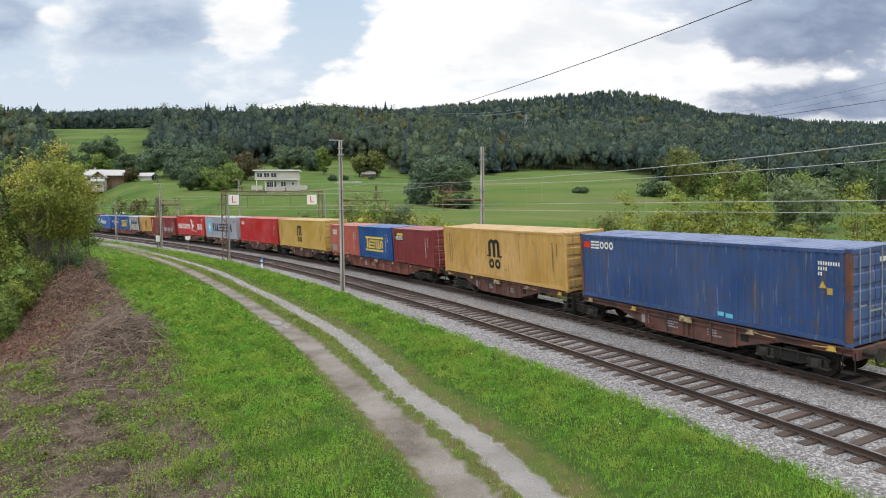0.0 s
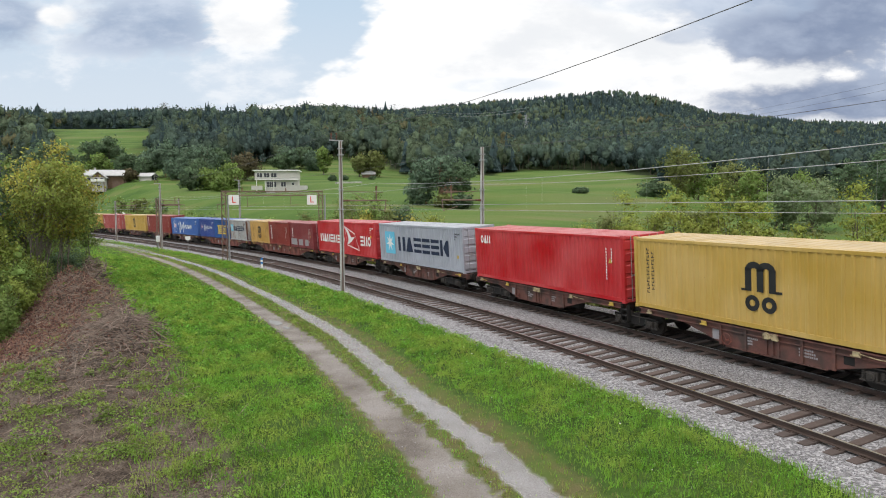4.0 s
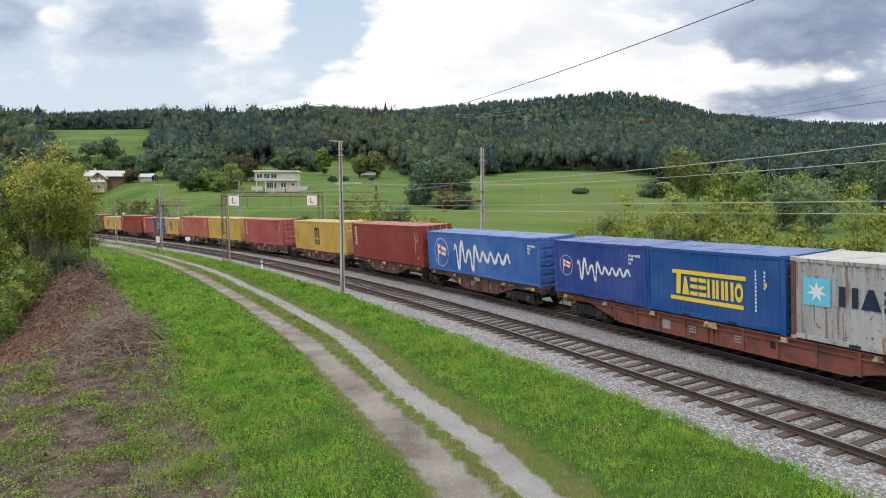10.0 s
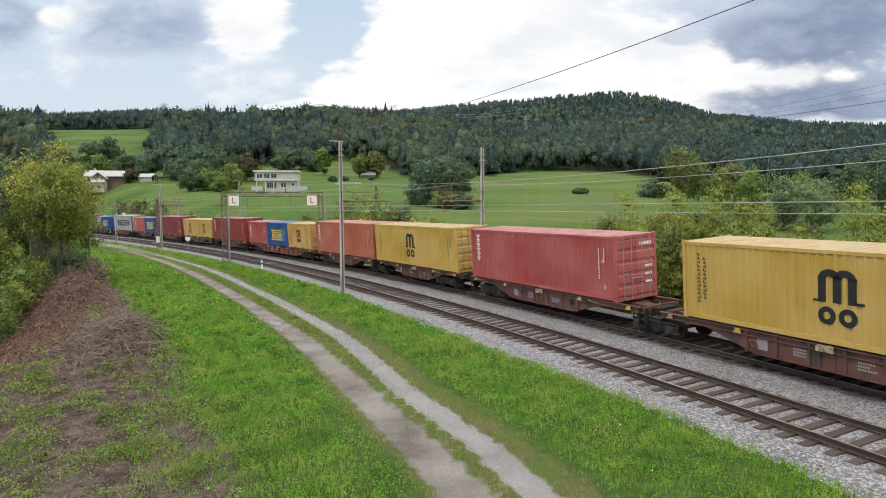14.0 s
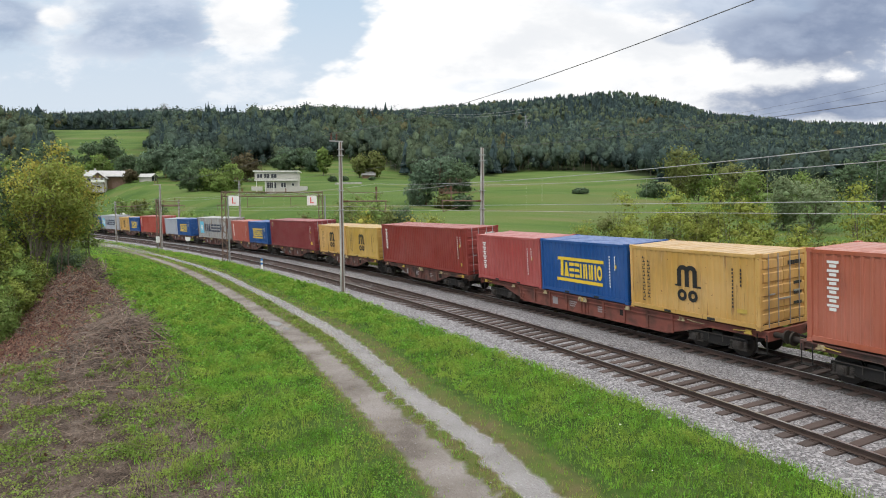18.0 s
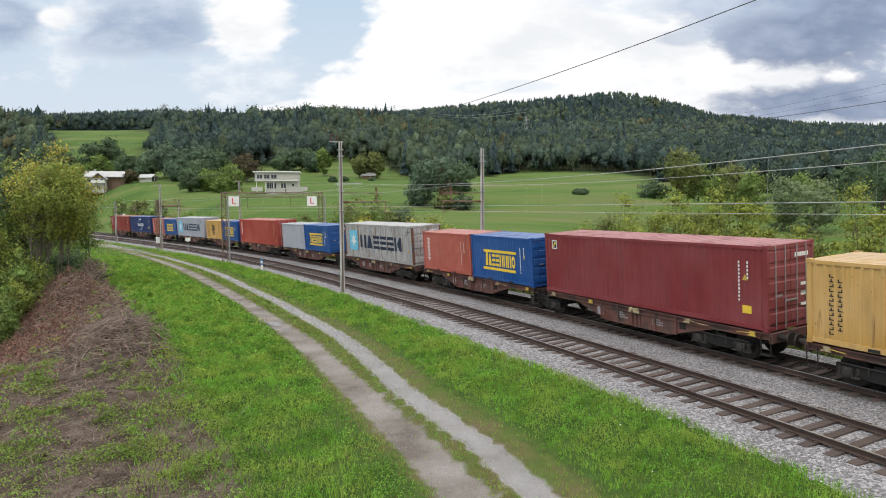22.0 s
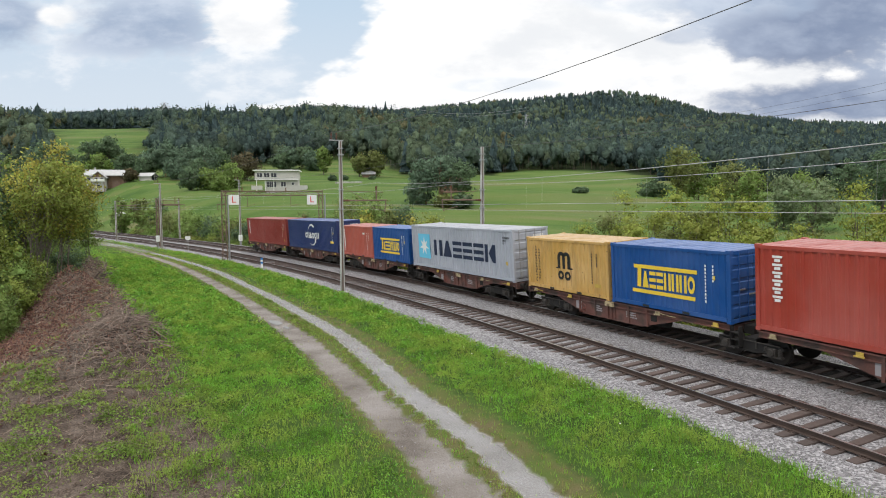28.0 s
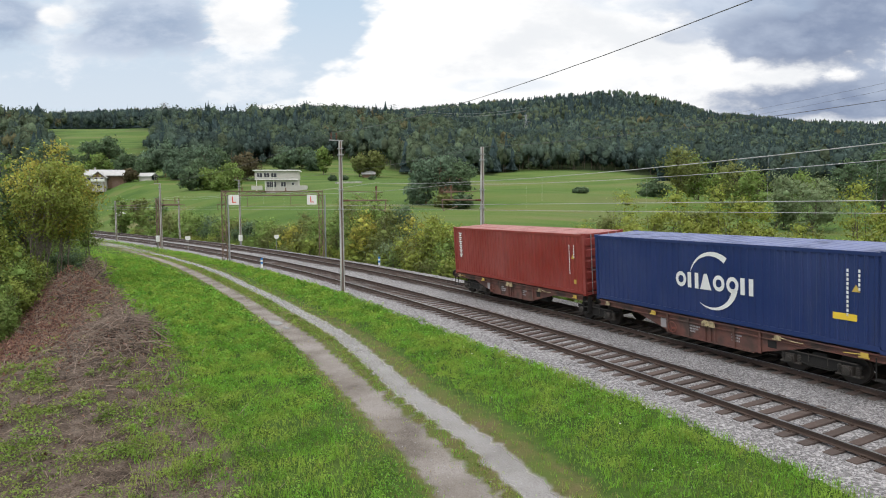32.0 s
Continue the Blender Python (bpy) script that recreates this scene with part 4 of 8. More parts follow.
    for k in range(8):
        box(bm, hx - 0.015, hx + 0.001, 0.2 + k * 0.09, 0.26 + k * 0.09, H - 0.5, H - 0.36)
    for k in range(3):
        box(bm, hx - 0.015, hx + 0.001, 0.5, 0.9, 0.7 + k * 0.35, 0.8 + k * 0.35)
    tagged(part("door_marking", bm, M["white"] if colour not in ("yellow", "yellow_old") else M["black"], root), kind="stuff")
    return root


def bogie(parent, x, heavy=True):
    """A two-axle cast bogie: arched side frames, coil springs beside each axle box, brake gear."""
    b = bmesh.new()
    for y in (-1, 1):
        prism(b, [(-1.28, 0.66), (-1.28, 0.56), (-1.08, 0.60), (-0.74, 0.60), (-0.58, 0.42), (-0.36, 0.34), (0.36, 0.34), (0.58, 0.42), (0.74, 0.60), (1.08, 0.60), (1.28, 0.56), (1.28, 0.66), (0.72, 0.72), (0.40, 0.66), (-0.40, 0.66), (-0.72, 0.72)], y * 1.0 - 0.05, y * 1.0 + 0.05)
        prism(b, [(-0.60, 0.44), (-0.36, 0.36), (0.36, 0.36), (0.60, 0.44), (0.60, 0.40), (0.36, 0.32), (-0.36, 0.32), (-0.60, 0.40)], y * 1.0 - 0.09, y * 1.0 + 0.09)
    box(b, -0.22, 0.22, -1.0, 1.0, 0.45, 0.78)
    box(b, -1.28, -1.16, -1.0, 1.0, 0.54, 0.64), box(b, 1.16, 1.28, -1.0, 1.0, 0.54, 0.64)
    o = part("bogie", b, M["bogie"], parent)
    o.matrix_basis = Matrix.Translation((x, 0, 0))
    for ax in (-0.9, 0.9):
        w = bmesh.new()
        rod(w, (ax, -0.8, 0.46), (ax, 0.8, 0.46), 0.08, 8)
        for y in (-1, 1):
            rod(w, (ax, y * 0.70, 0.46), (ax, y * 0.80, 0.46), 0.46, 22)
            rod(w, (ax, y * 0.67, 0.46), (ax, y * 0.70, 0.46), 0.49, 22)
            rod(w, (ax, y * 0.80, 0.46), (ax, y * 0.83, 0.46), 0.17, 12)
        part("wheelset", w, M["wheel"], o)
        for y in (-1, 1):
            c = bmesh.new()
            box(c, ax - 0.15, ax + 0.15, y * 1.02 - 0.12, y * 1.02 + 0.12, 0.32, 0.60)
            box(c, ax - 0.36, ax + 0.36, y * 1.02 - 0.10, y * 1.02 + 0.10, 0.29, 0.335)
            rod(c, (ax, y * 1.13, 0.46), (ax, y * 1.20, 0.46), 0.125, 12)
            rod(c, (ax, y * 1.20, 0.46), (ax, y * 1.215, 0.46), 0.06, 8)
            part("axle_box", c, M["axle"], o, bevel=0.01)
            for q in (-0.26, 0.26):
                c = bmesh.new()
                for k in range(5):
                    rod(c, (ax + q, y * 1.02, 0.34 + k * 0.054), (ax + q, y * 1.02, 0.366 + k * 0.054), 0.085, 10)
                rod(c, (ax + q, y * 1.02, 0.33), (ax + q, y * 1.02, 0.62), 0.055, 8)
                part("spring", c, M["axle"], o)
    for y in (-1, 1):
        c = bmesh.new()
        rod(c, (-1.2, y * 1.1, 0.70), (1.2, y * 1.1, 0.70), 0.018, 6)
        rod(c, (-0.3, y * 1.1, 0.70), (-0.3, y * 1.1, 0.46), 0.018, 6), rod(c, (0.3, y * 1.1, 0.70), (0.3, y * 1.1, 0.46), 0.018, 6)
        part("brake_rod", c, M["axle"], o)
    return o


def wagon(L0, L1, joint_left, joint_right, own_left, own_right, red, label, wheel_at=None):
    """A container flat from x = L0 to L1. A joint end rests on the bogie shared with its neighbour."""
    mat = M["wagon_red"] if red else M["wagon"]
    root = tagged(new("container_wagon"), label, "freight wagon", "wagons of the train")
    a, b = L0, L1
    mid = (a + b) / 2
    la, lb = a + 3.0, b - 3.0
    f = FLOOR - 0.02
    for y in (-1, 1):
        bm = bmesh.new()
        prism(bm, [(a, f), (a, f - 0.22), (a + 2.3, f - 0.26), (la + 1.2, f - 0.78), (lb - 1.2, f - 0.78), (b - 2.3, f - 0.26), (b, f - 0.22), (b, f)], y * 1.12 - 0.012, y * 1.12 + 0.012)
        o = part("side_beam", bm, mat, root)
        bm = bmesh.new()
        box(bm, a, b, min(y * 1.06, y * 1.22), max(y * 1.06, y * 1.22), f - 0.035, f + 0.0)
        box(bm, a, b, min(y * 1.06, y * 1.19), max(y * 1.06, y * 1.19), f - 0.23, f - 0.2)
        box(bm, la + 1.2, lb - 1.2, min(y * 1.05, y * 1.2), max(y * 1.05, y * 1.2), f - 0.80, f - 0.775)
        part("flange", bm, mat, o)
        n = max(3, int((lb - la) / 1.5))
        for k in range(n + 1):
            x = la + 1.0 + (lb - la - 2.0) * k / n
            bm = bmesh.new()
            box(bm, x - 0.05, x + 0.05, min(y * 1.13, y * 1.19), max(y * 1.13, y * 1.19), f - 0.76, f - 0.035)
            part("rib", bm, mat, o)
    bm = bmesh.new()
    box(bm, a, b, -0.28, 0.28, f - 0.42, f - 0.12)
    part("centre_sill", bm, mat, root)
    n = int((b - a) / 1.8)
    for k in range(n + 1):
        x = a + (b - a) * k / n
        bm = bmesh.new()
        x0, x1 = max(a, x - 0.09), min(b, x + 0.09)
        box(bm, x0, x1, -1.1, 1.1, f - 0.24, f - 0.05)
        part("cross_member", bm, mat, root)
    for k in range(max(4, int((b - a) / 3)) + 1):
        x = a + 0.6 + (b - a - 1.2) * k / max(4, int((b - a) / 3))
        for y in (-1, 1):
            bm = bmesh.new()
            box(bm, x - 0.10, x + 0.10, y * 1.225 - 0.03, y * 1.225 + 0.03, f - 0.17, f - 0.02)
            box(bm, x - 0.15, x + 0.15, y * 1.26 - 0.02, y * 1.26 + 0.02, f - 0.17, f - 0.13)
            part("container_lock", bm, M["yellow"] if (k + int(red)) % 3 == 1 else M["lockpaint"], root)
    for q in (-0.16, 0.16):
        bm = bmesh.new()
        prism(bm, [(mid + q - 0.11, f - 0.20), (mid + q + 0.11, f - 0.20), (mid + q + 0.09, f - 0.02), (mid + q - 0.02, f + 0.02), (mid + q - 0.10, f - 0.04)], -1.29, -1.215)
        part("folded_lock", bm, M["lockpaint"], root)
    for q in (-0.22, 0.22):
        bm = bmesh.new()
        box(bm, mid + q - 0.03, mid + q + 0.03, -1.18, -1.134, f - 0.77, f - 0.24)
        part("gusset", bm, mat, root)
    bm = bmesh.new()
    rod(bm, (mid + 1.6, -0.75, f - 0.58), (mid + 2.9, -0.75, f - 0.58), 0.19, 12)
    part("air_tank", bm, M["bogie"], root)
    bm = bmesh.new()
    box(bm, mid - 2.42, mid - 2.02, -1.1375, -1.1325, f - 0.62, f - 0.26)
    part("data_panel", bm, M["patch"], root)
    bm = bmesh.new()
    box(bm, mid + 2.3, mid + 2.62, -1.1375, -1.1325, f - 0.50, f - 0.22)
    part("label_holder", bm, M["bogie"], root)
    bm = bmesh.new()
    for k in range(6):
        rod(bm, (b - 3.2 + k * 0.13, -1.235, f - 0.075 - 0.05 * math.sin(k / 9 * math.pi)), (b - 3.2 + (k + 1) * 0.13, -1.235, f - 0.075 - 0.05 * math.sin((k + 1) / 9 * math.pi)), 0.016, 5)
    tagged(part("lashing_chain", bm, M["lockpaint"], root), kind="stuff")
    # markings on the beam
    rnd = random.Random(int(abs(a * 31 + b * 17)) + len(label))
    for x in (mid - 1.1, mid + 0.9):
        bm = bmesh.new()
        for r_ in range(3):
            for k in range(rnd.randint(5, 9)):
                box(bm, x + k * 0.07, x + k * 0.07 + 0.05, -1.137, -1.1325, f - 0.36 - r_ * 0.1, f - 0.30 - r_ * 0.1)
        tagged(part("stencilled_marking", bm, M["patch"], root), kind="stuff")
    bm = bmesh.new()
    x = a + 4.3 if wheel_at is None else wheel_at
    ring_n = 14
    for k in range(ring_n):
        p0, p1 = math.tau * k / ring_n, math.tau * (k + 1) / ring_n
        rod(bm, (x + math.cos(p0) * 0.2, -1.25, f - 0.5 + math.sin(p0) * 0.2), (x + math.cos(p1) * 0.2, -1.25, f - 0.5 + math.sin(p1) * 0.2), 0.016, 5)
    for k in range(3):
        p0 = math.tau * k / 3
        rod(bm, (x, -1.25, f - 0.55), (x + math.cos(p0) * 0.24, -1.25, f - 0.55 + math.sin(p0) * 0.24), 0.012, 5)
    rod(bm, (x, -1.12, f - 0.55), (x, -1.26, f - 0.55), 0.03, 6)
    part("handbrake_wheel", bm, M["wagon_red"], root)
    # ends
    for x, q, joint, own in ((a, -1, joint_left, own_left), (b, 1, joint_right, own_right)):
        if joint:
            if own:
                bogie(root, x + q * 0.45)
            bm = bmesh.new()
            box(bm, min(x, x + q * 0.4), max(x, x + q * 0.4), -0.5, 0.5, f - 0.4, f - 0.1)
            part("joint_head", bm, M["bogie"], root)
            if q > 0:
                bm = bmesh.new()
                for k in range(3):
                    box(bm, x + 0.05, x + 0.42, -1.32, -1.1, 0.42 + k * 0.25, 0.445 + k * 0.25)
                box(bm, x + 0.05, x + 0.075, -1.31, -1.11, 0.42, f), box(bm, x + 0.395, x + 0.42, -1.31, -1.11, 0.42, f)
                part("step", bm, M["bogie"], root)
        else:
            bogie(root, x - q * 2.05)
            bm = bmesh.new()
            box(bm, min(x, x + q * 0.12), max(x, x + q * 0.12), -1.2, 1.2, f - 0.32, f - 0.0)
            part("headstock", bm, mat, root)
            for y in (-0.875, 0.875):
                bm = bmesh.new()
                rod(bm, (x + q * 0.1, y, 1.03), (x + q * 0.52, y, 1.03), 0.1, 12)
                rod(bm, (x + q * 0.52, y, 1.03), (x + q * 0.58, y, 1.03), 0.225, 18)
                part("buffer", bm, M["wheel"] if y < 0 else M["bogie"], root)
            bm = bmesh.new()
            rod(bm, (x, 0, 0.98), (x + q * 0.66, 0, 0.9), 0.05, 8)
            part("coupling", bm, M["bogie"], root)
            bm = bmesh.new()
            rod(bm, (x + q * 0.06, -1.2, 0.42), (x + q * 0.06, -1.2, f - 0.1), 0.02, 6)
            rod(bm, (x - q * 0.3, -1.2, 0.42), (x - q * 0.3, -1.2, f - 0.1), 0.02, 6)
            box(bm, min(x + q * 0.08, x - q * 0.32), max(x + q * 0.08, x - q * 0.32), -1.3, -1.05, 0.40, 0.425)
            part("step", bm, M["bogie"], root)
            bm = bmesh.new()
            rod(bm, (x - q * 1.2, -1.24, f - 0.12), (x - q * 0.5, -1.24, f - 0.06), 0.016, 6)
            part("brake_lever", bm, M["yellow"], root)
    return root


HC, STD, F40, F20 = 2.896, 2.591, 12.192, 6.058
SQ, ST = star_box(0.85, 0.45, 1.66)
SQ2, ST2 = star_box(0.28, 0.95, 0.85)
DISC, CROSS = flag_disc(1.7, 1.05, 0.93)
DISC2, CROSS2 = flag_disc(0.78, 1.2, 0.48)
YEL = [("black", two_columns), ("black", numbers), ("yellow", from_right(-0.75, -0.35, 0.3, 0.45))]
MK = {
    "seaco": [("red", rect(0.10, 0.54, 2.08, 2.36)), ("white", name_shapes(0.58, 2.08, 2.06, 2.40, "eeooo")), ("white", numbers_flat), ("yellow", warning), ("yellow", from_right(-0.55, -0.38, 1.3, 1.5)), ("sky_blue", rect(7.4, 7.66, 0.06, 0.20)), ("sky_blue", rect(7.74, 8.04, 0.03, 0.18))],
    "msc40": YEL + [("black", big_mark(5.15, 1.1, 1.25))],
    "msc20": YEL + [("black", big_mark(2.37, 0.95, 1.02))],
    "beacon": [("black", rect(0.22, 1.54, 1.48, 2.06)), ("white", lambda bm, L, H, y: name_shapes(0.34, 1.46, 1.54, 1.82, "ueoeoe")(bm, L, H, y - 0.004)), ("logo_yellow", lambda bm, L, H, y: plate(bm, 0.55, 1.5, 1.86, 2.02, y - 0.004)), ("white", numbers)],
    "tailwind": [("logo_yellow", framed_name(1.22, 4.46, 0.42, 1.58, 7)), ("white", numbers), ("logo_yellow", from_right(-0.6, -0.5, 1.3, 1.45))],
    "cai20": [("white", name_shapes(0.35, 1.3, 1.5, 1.95, "otu")), ("white", numbers), ("patch", rect(0.1, 1.1, 0.08, 0.62)), ("red", from_right(-2.1, -1.7, 1.3, 1.5))],
    "cai40": [("white", name_shapes(0.45, 1.5, 1.85, 2.3, "otu")), ("white", numbers), ("yellow", warning)],
    "maersk40": [("sky_blue", SQ), ("white", ST), ("navy", name_shapes(3.0, 10.38, 0.74, 1.78, "uteeev")), ("black", numbers_flat), ("yellow", from_right(-0.6, -0.4, 0.7, 0.9))],
    "maersk20": [("sky_blue", SQ2), ("white", ST2), ("navy", name_shapes(1.35, 5.1, 1.02, 1.62, "uteeev")), ("black", numbers_flat)],
    "ham": [("white", name_shapes(0.4, 6.0, 0.78, 1.5, "utueueo")), ("white", kite(6.15, 1.12, 2.0)), ("white", name_shapes(9.15, 11.2, 0.74, 1.55, "euo")), ("white", numbers_flat), ("logo_yellow", warning)],
    "triton": [("white", column(6)), ("white", numbers), ("yellow", from_right(-0.65, -0.48, 0.3, 0.5)), ("yellow", warning)],
    "triton20": [("white", column(6, 0.5, 0.34, 0.3, 0.26)), ("white", numbers), ("yellow", from_right(-0.6, -0.5, 1.2, 1.35))],
    "tex": [("white", column(3, 0.42, 0.24, 0.5, 0.32)), ("white", numbers), ("patch", rect(0.03, 1.65, 0.1, 0.75)), ("patch", rect(2.1, 3.2, 0.1, 0.72)), ("patch", rect(3.75, 4.65, 0.1, 0.72)), ("yellow", from_right(-0.6, -0.48, 0.95, 1.1))],
    "saf40": [("white", DISC), ("red", CROSS), ("white", script_name(3.4, 9.45, 1.05)), ("white", numbers_flat), ("yellow", warning)],
    "saf20": [("white", DISC2), ("red", CROSS2), ("white", script_name(1.6, 5.0, 1.15)), ("white", numbers_flat)],
    "florens": [("white", rect(0.44, 0.82, 1.95, 2.37)), ("navy", lambda bm, L, H, y: plate(bm, 0.49, 0.77, 2.0, 2.32, y - 0.004)), ("logo_yellow", lambda bm, L, H, y: poly(bm, [(0.52, 2.03), (0.60, 2.03), (0.64, 2.16), (0.75, 2.2), (0.75, 2.28), (0.6, 2.26)], y - 0.008)), ("white", numbers), ("yellow", warning), ("logo_yellow", from_right(-0.8, -0.45, 0.35, 0.62))],
    "grey": [("patch", numbers_flat), ("black", from_right(-0.6, -0.35, 0.5, 0.62))],
    "plain": [("white", column(7, 0.3, 0.2, 0.2, 0.27)), ("white", rect(0.28, 0.48, 0.5, 1.6)), ("white", numbers), ("white", from_right(-1.7, -1.3, 1.7, 1.85))],
    "cma": [("white", name_shapes(4.5, 7.92, 0.92, 1.5, "outoou")), ("white", swoosh(6.25, 1.27, 1.05)), ("white", numbers), ("yellow", warning), ("logo_yellow", from_right(-1.35, -0.65, 0.62, 0.82))],
}
C40, S40, C20 = (F40, HC), (F40, STD), (F20, STD)
# middle along the train, size, paint, marks, label
LOAD = [
    (11.96, C40, "blue_old", "seaco", "weathered blue forty-foot container with rust streaks and white lettering"),
    (-1.15, C40, "yellow_old", "msc40", "worn yellow forty-foot container with black mark and rust scrapes"),
    (-11.59, C20, "maroon", "beacon", "maroon twenty-foot container with a black and yellow badge"),
    (-17.84, C20, "blue", "tailwind", "bright blue twenty-foot container with yellow framed lettering"),
    (-23.77, C20, "orange", "cai20", "faded orange twenty-foot container with a grey patch"),
    (-34.31, C40, "yellow", "msc40", "clean yellow forty-foot container with a black mark"),
    (-46.97, C40, "red", "cai40", "bright red forty-foot container with small white lettering"),
    (-60.53, C40, "grey", "maersk40", "light grey forty-foot container with blue star square and dark lettering"),
    (-73.40, C40, "red", "ham", "bright red forty-foot container with white lettering and pennant"),
    (-83.68, C20, "maroon", "tex", "dark maroon twenty-foot container with grey primer patches"),
    (-90.00, C20, "brown", "triton20", "brown red twenty-foot container with a white column of lettering"),
    (-95.97, C20, "yellow_old", "msc20", "worn yellow twenty-foot container with a black mark"),
    (-103.39, C20, "grey_old", "maersk20", "grey twenty-foot container with blue star and rusty edges"),
    (-109.55, C20, "blue", "tailwind", "bright blue twenty-foot container with yellow framed lettering"),
    (-115.56, C20, "saf_dark", "saf20", "deep blue twenty-foot container with white script and flag disc"),
    (-125.88, S40, "saf", "saf40", "mid blue forty-foot container with white script and flag disc"),
    (-138.67, C40, "brown", "triton", "brown red forty-foot container with a white column of lettering"),
    (-152.34, C40, "yellow", "msc40", "clean yellow forty-foot container with a black mark"),
    (-168.00, C40, "pink", "triton", "faded coral red forty-foot container with locking bars"),
    (-181.85, C40, "yellow", "msc40", "clean yellow forty-foot container with a black mark"),
    (-194.38, C40, "rusty_orange", "triton", "rusty orange forty-foot container with a white column of lettering"),
    (-204.96, C20, "yellow_old", "msc20", "worn yellow twenty-foot container with stains and a black mark"),
    (-211.13, C20, "blue", "tailwind", "bright blue twenty-foot container with yellow framed lettering"),
    (-217.21, C20, "pink", "triton20", "coral red twenty-foot container with a white column of lettering"),
    (-227.50, C40, "brown", "triton", "brown red forty-foot container with a white column of lettering"),
    (-237.36, C20, "yellow", "msc20", "yellow twenty-foot container with a black mark"),
    (-243.54, C20, "yellow_old", "msc20", "worn yellow twenty-foot container with a black mark"),
    (-253.92, C40, "maroon", "florens", "dark red forty-foot container with a small square badge"),
    (-264.02, C20, "blue", "tailwind", "bright blue twenty-foot container with yellow framed lettering"),
    (-270.17, C20, "orange", "triton20", "orange red twenty-foot container with a white column of lettering"),
    (-280.85, C40, "grey_old", "maersk40", "grey forty-foot container streaked with rust, blue star square"),
    (-293.46, C20, "blue", "tailwind", "bright blue twenty-foot container with yellow framed lettering"),
    (-299.53, C20, "grey", "grey", "plain pale grey twenty-foot container without lettering"),
    (-310.26, C40, "brick", "triton", "brick red forty-foot container with a white column of lettering"),
    (-320.20, C20, "blue", "tailwind", "bright blue twenty-foot container with yellow framed lettering"),
    (-326.39, C20, "yellow_old", "msc20", "worn yellow twenty-foot container with a black mark"),
    (-336.76, C40, "grey", "maersk40", "light grey forty-foot container with blue star square and dark lettering"),
    (-346.25, C20, "blue", "tailwind", "bright blue twenty-foot container with yellow framed lettering"),
    (-352.35, C20, "orange", "plain", "faded orange twenty-foot container with white lettering at its edge"),
    (-362.71, C40, "navy", "cma", "navy blue forty-foot container with white lettering between two arcs"),
    (-375.50, C40, "brown", "triton", "brown red forty-foot container at the end of the train"),
]
# wagons: which containers each carries, and whether its tail or head end is a joint
WAGONS = [((0,), True, False), ((1,), False, True), ((2, 3, 4), False, False), ((5,), True, False), ((6,), False, True), ((7,), True, False), ((8,), False, True),
          ((9, 10, 11), False, False), ((12, 13, 14), False, False), ((15,), True, False), ((16,), False, True), ((17,), True, False), ((18,), False, True), ((19,), True, False), ((20,), False, True),
          ((21, 22, 23), False, False), ((24,), True, False), ((25, 26), False, True), ((27,), True, False), ((28, 29), False, True), ((30,), True, False), ((31, 32), False, True),
          ((33,), True, False), ((34, 35), False, True), ((36,), True, False), ((37, 38), False, True), ((39,), True, False), ((40,), False, True)]


def train_pose(at, t):
    s = at + run(t)
    return track_pose(s, TRACK2, 0.06, CANT)


def build_train():
    spans = []
    for ids, jl, jr in WAGONS:
        lo = min(LOAD[i][0] - LOAD[i][1][0] / 2 for i in ids)
        hi = max(LOAD[i][0] + LOAD[i][1][0] / 2 for i in ids)
        spans.append([lo, hi])
    for k in range(len(WAGONS)):
        ids, jl, jr = WAGONS[k]
        lo, hi = spans[k]
        # gaps to the neighbours are shared half and half
        left = spans[k + 1][1] if k + 1 < len(spans) else lo - 1.3
        right = spans[k - 1][0] if k else hi + 1.3
        a = lo - ((lo - left) / 2 - (0.46 if jl else 0.60))
        b = hi + ((right - hi) / 2 - (0.46 if jr else 0.60))
        mid = (lo + hi) / 2
        red = len(ids) == 3
        n = "sixty-foot" if red else "articulated forty-foot"
        w = wagon(a - mid, b - mid, jl, jr, jl, False, red, ("red" if red else "grimy brown") + " " + n + " container wagon with fish-belly side beams")
        MOVING.append((w, mid, 0.0))
    for at, (L, H), colour, mk, label in LOAD:
        c = container(colour, L, H, MK[mk], label)
        MOVING.append((c, at, FLOOR))


build_train()

# ---------------------------------------------------------------- masts and wires
def ground_at(x, y):
    return float(land(np.array([float(x)]), np.array([float(y)]))[0])


def h_post(bm, h, w0, w1, y0, y1, k, foot=-0.4):
    """One strip of a tapered H-shaped post."""
    if h > 0:
        lo = [(-w0 * 0.42 * k, y0 * w0), (w0 * 0.42 * k, y0 * w0), (w0 * 0.42 * k, y1 * w0), (-w0 * 0.42 * k, y1 * w0)]
        hi = [(-w1 * 0.42 * k, y0 * w1), (w1 * 0.42 * k, y0 * w1), (w1 * 0.42 * k, y1 * w1), (-w1 * 0.42 * k, y1 * w1)]
        a = [bm.verts.new((x, y, foot)) for x, y in lo]
        b = [bm.verts.new((x, y, h)) for x, y in hi]
        for i in range(4):
            bm.faces.new((a[i], a[(i + 1) % 4], b[(i + 1) % 4], b[i]))
        bm.faces.new(b), bm.faces.new(a[::-1])


def insulator(parent, a, b):
    bm = bmesh.new()
    a, b = Vector(a), Vector(b)
    rod(bm, a, b, 0.025, 6)
    n = 5
    for k in range(n):
        p = a.lerp(b, (k + 0.5) / n)
        q = (b - a).normalized() * 0.02
        rod(bm, p - q, p + q, 0.075, 10)
    part("insulator", bm, M["insulator"], parent)


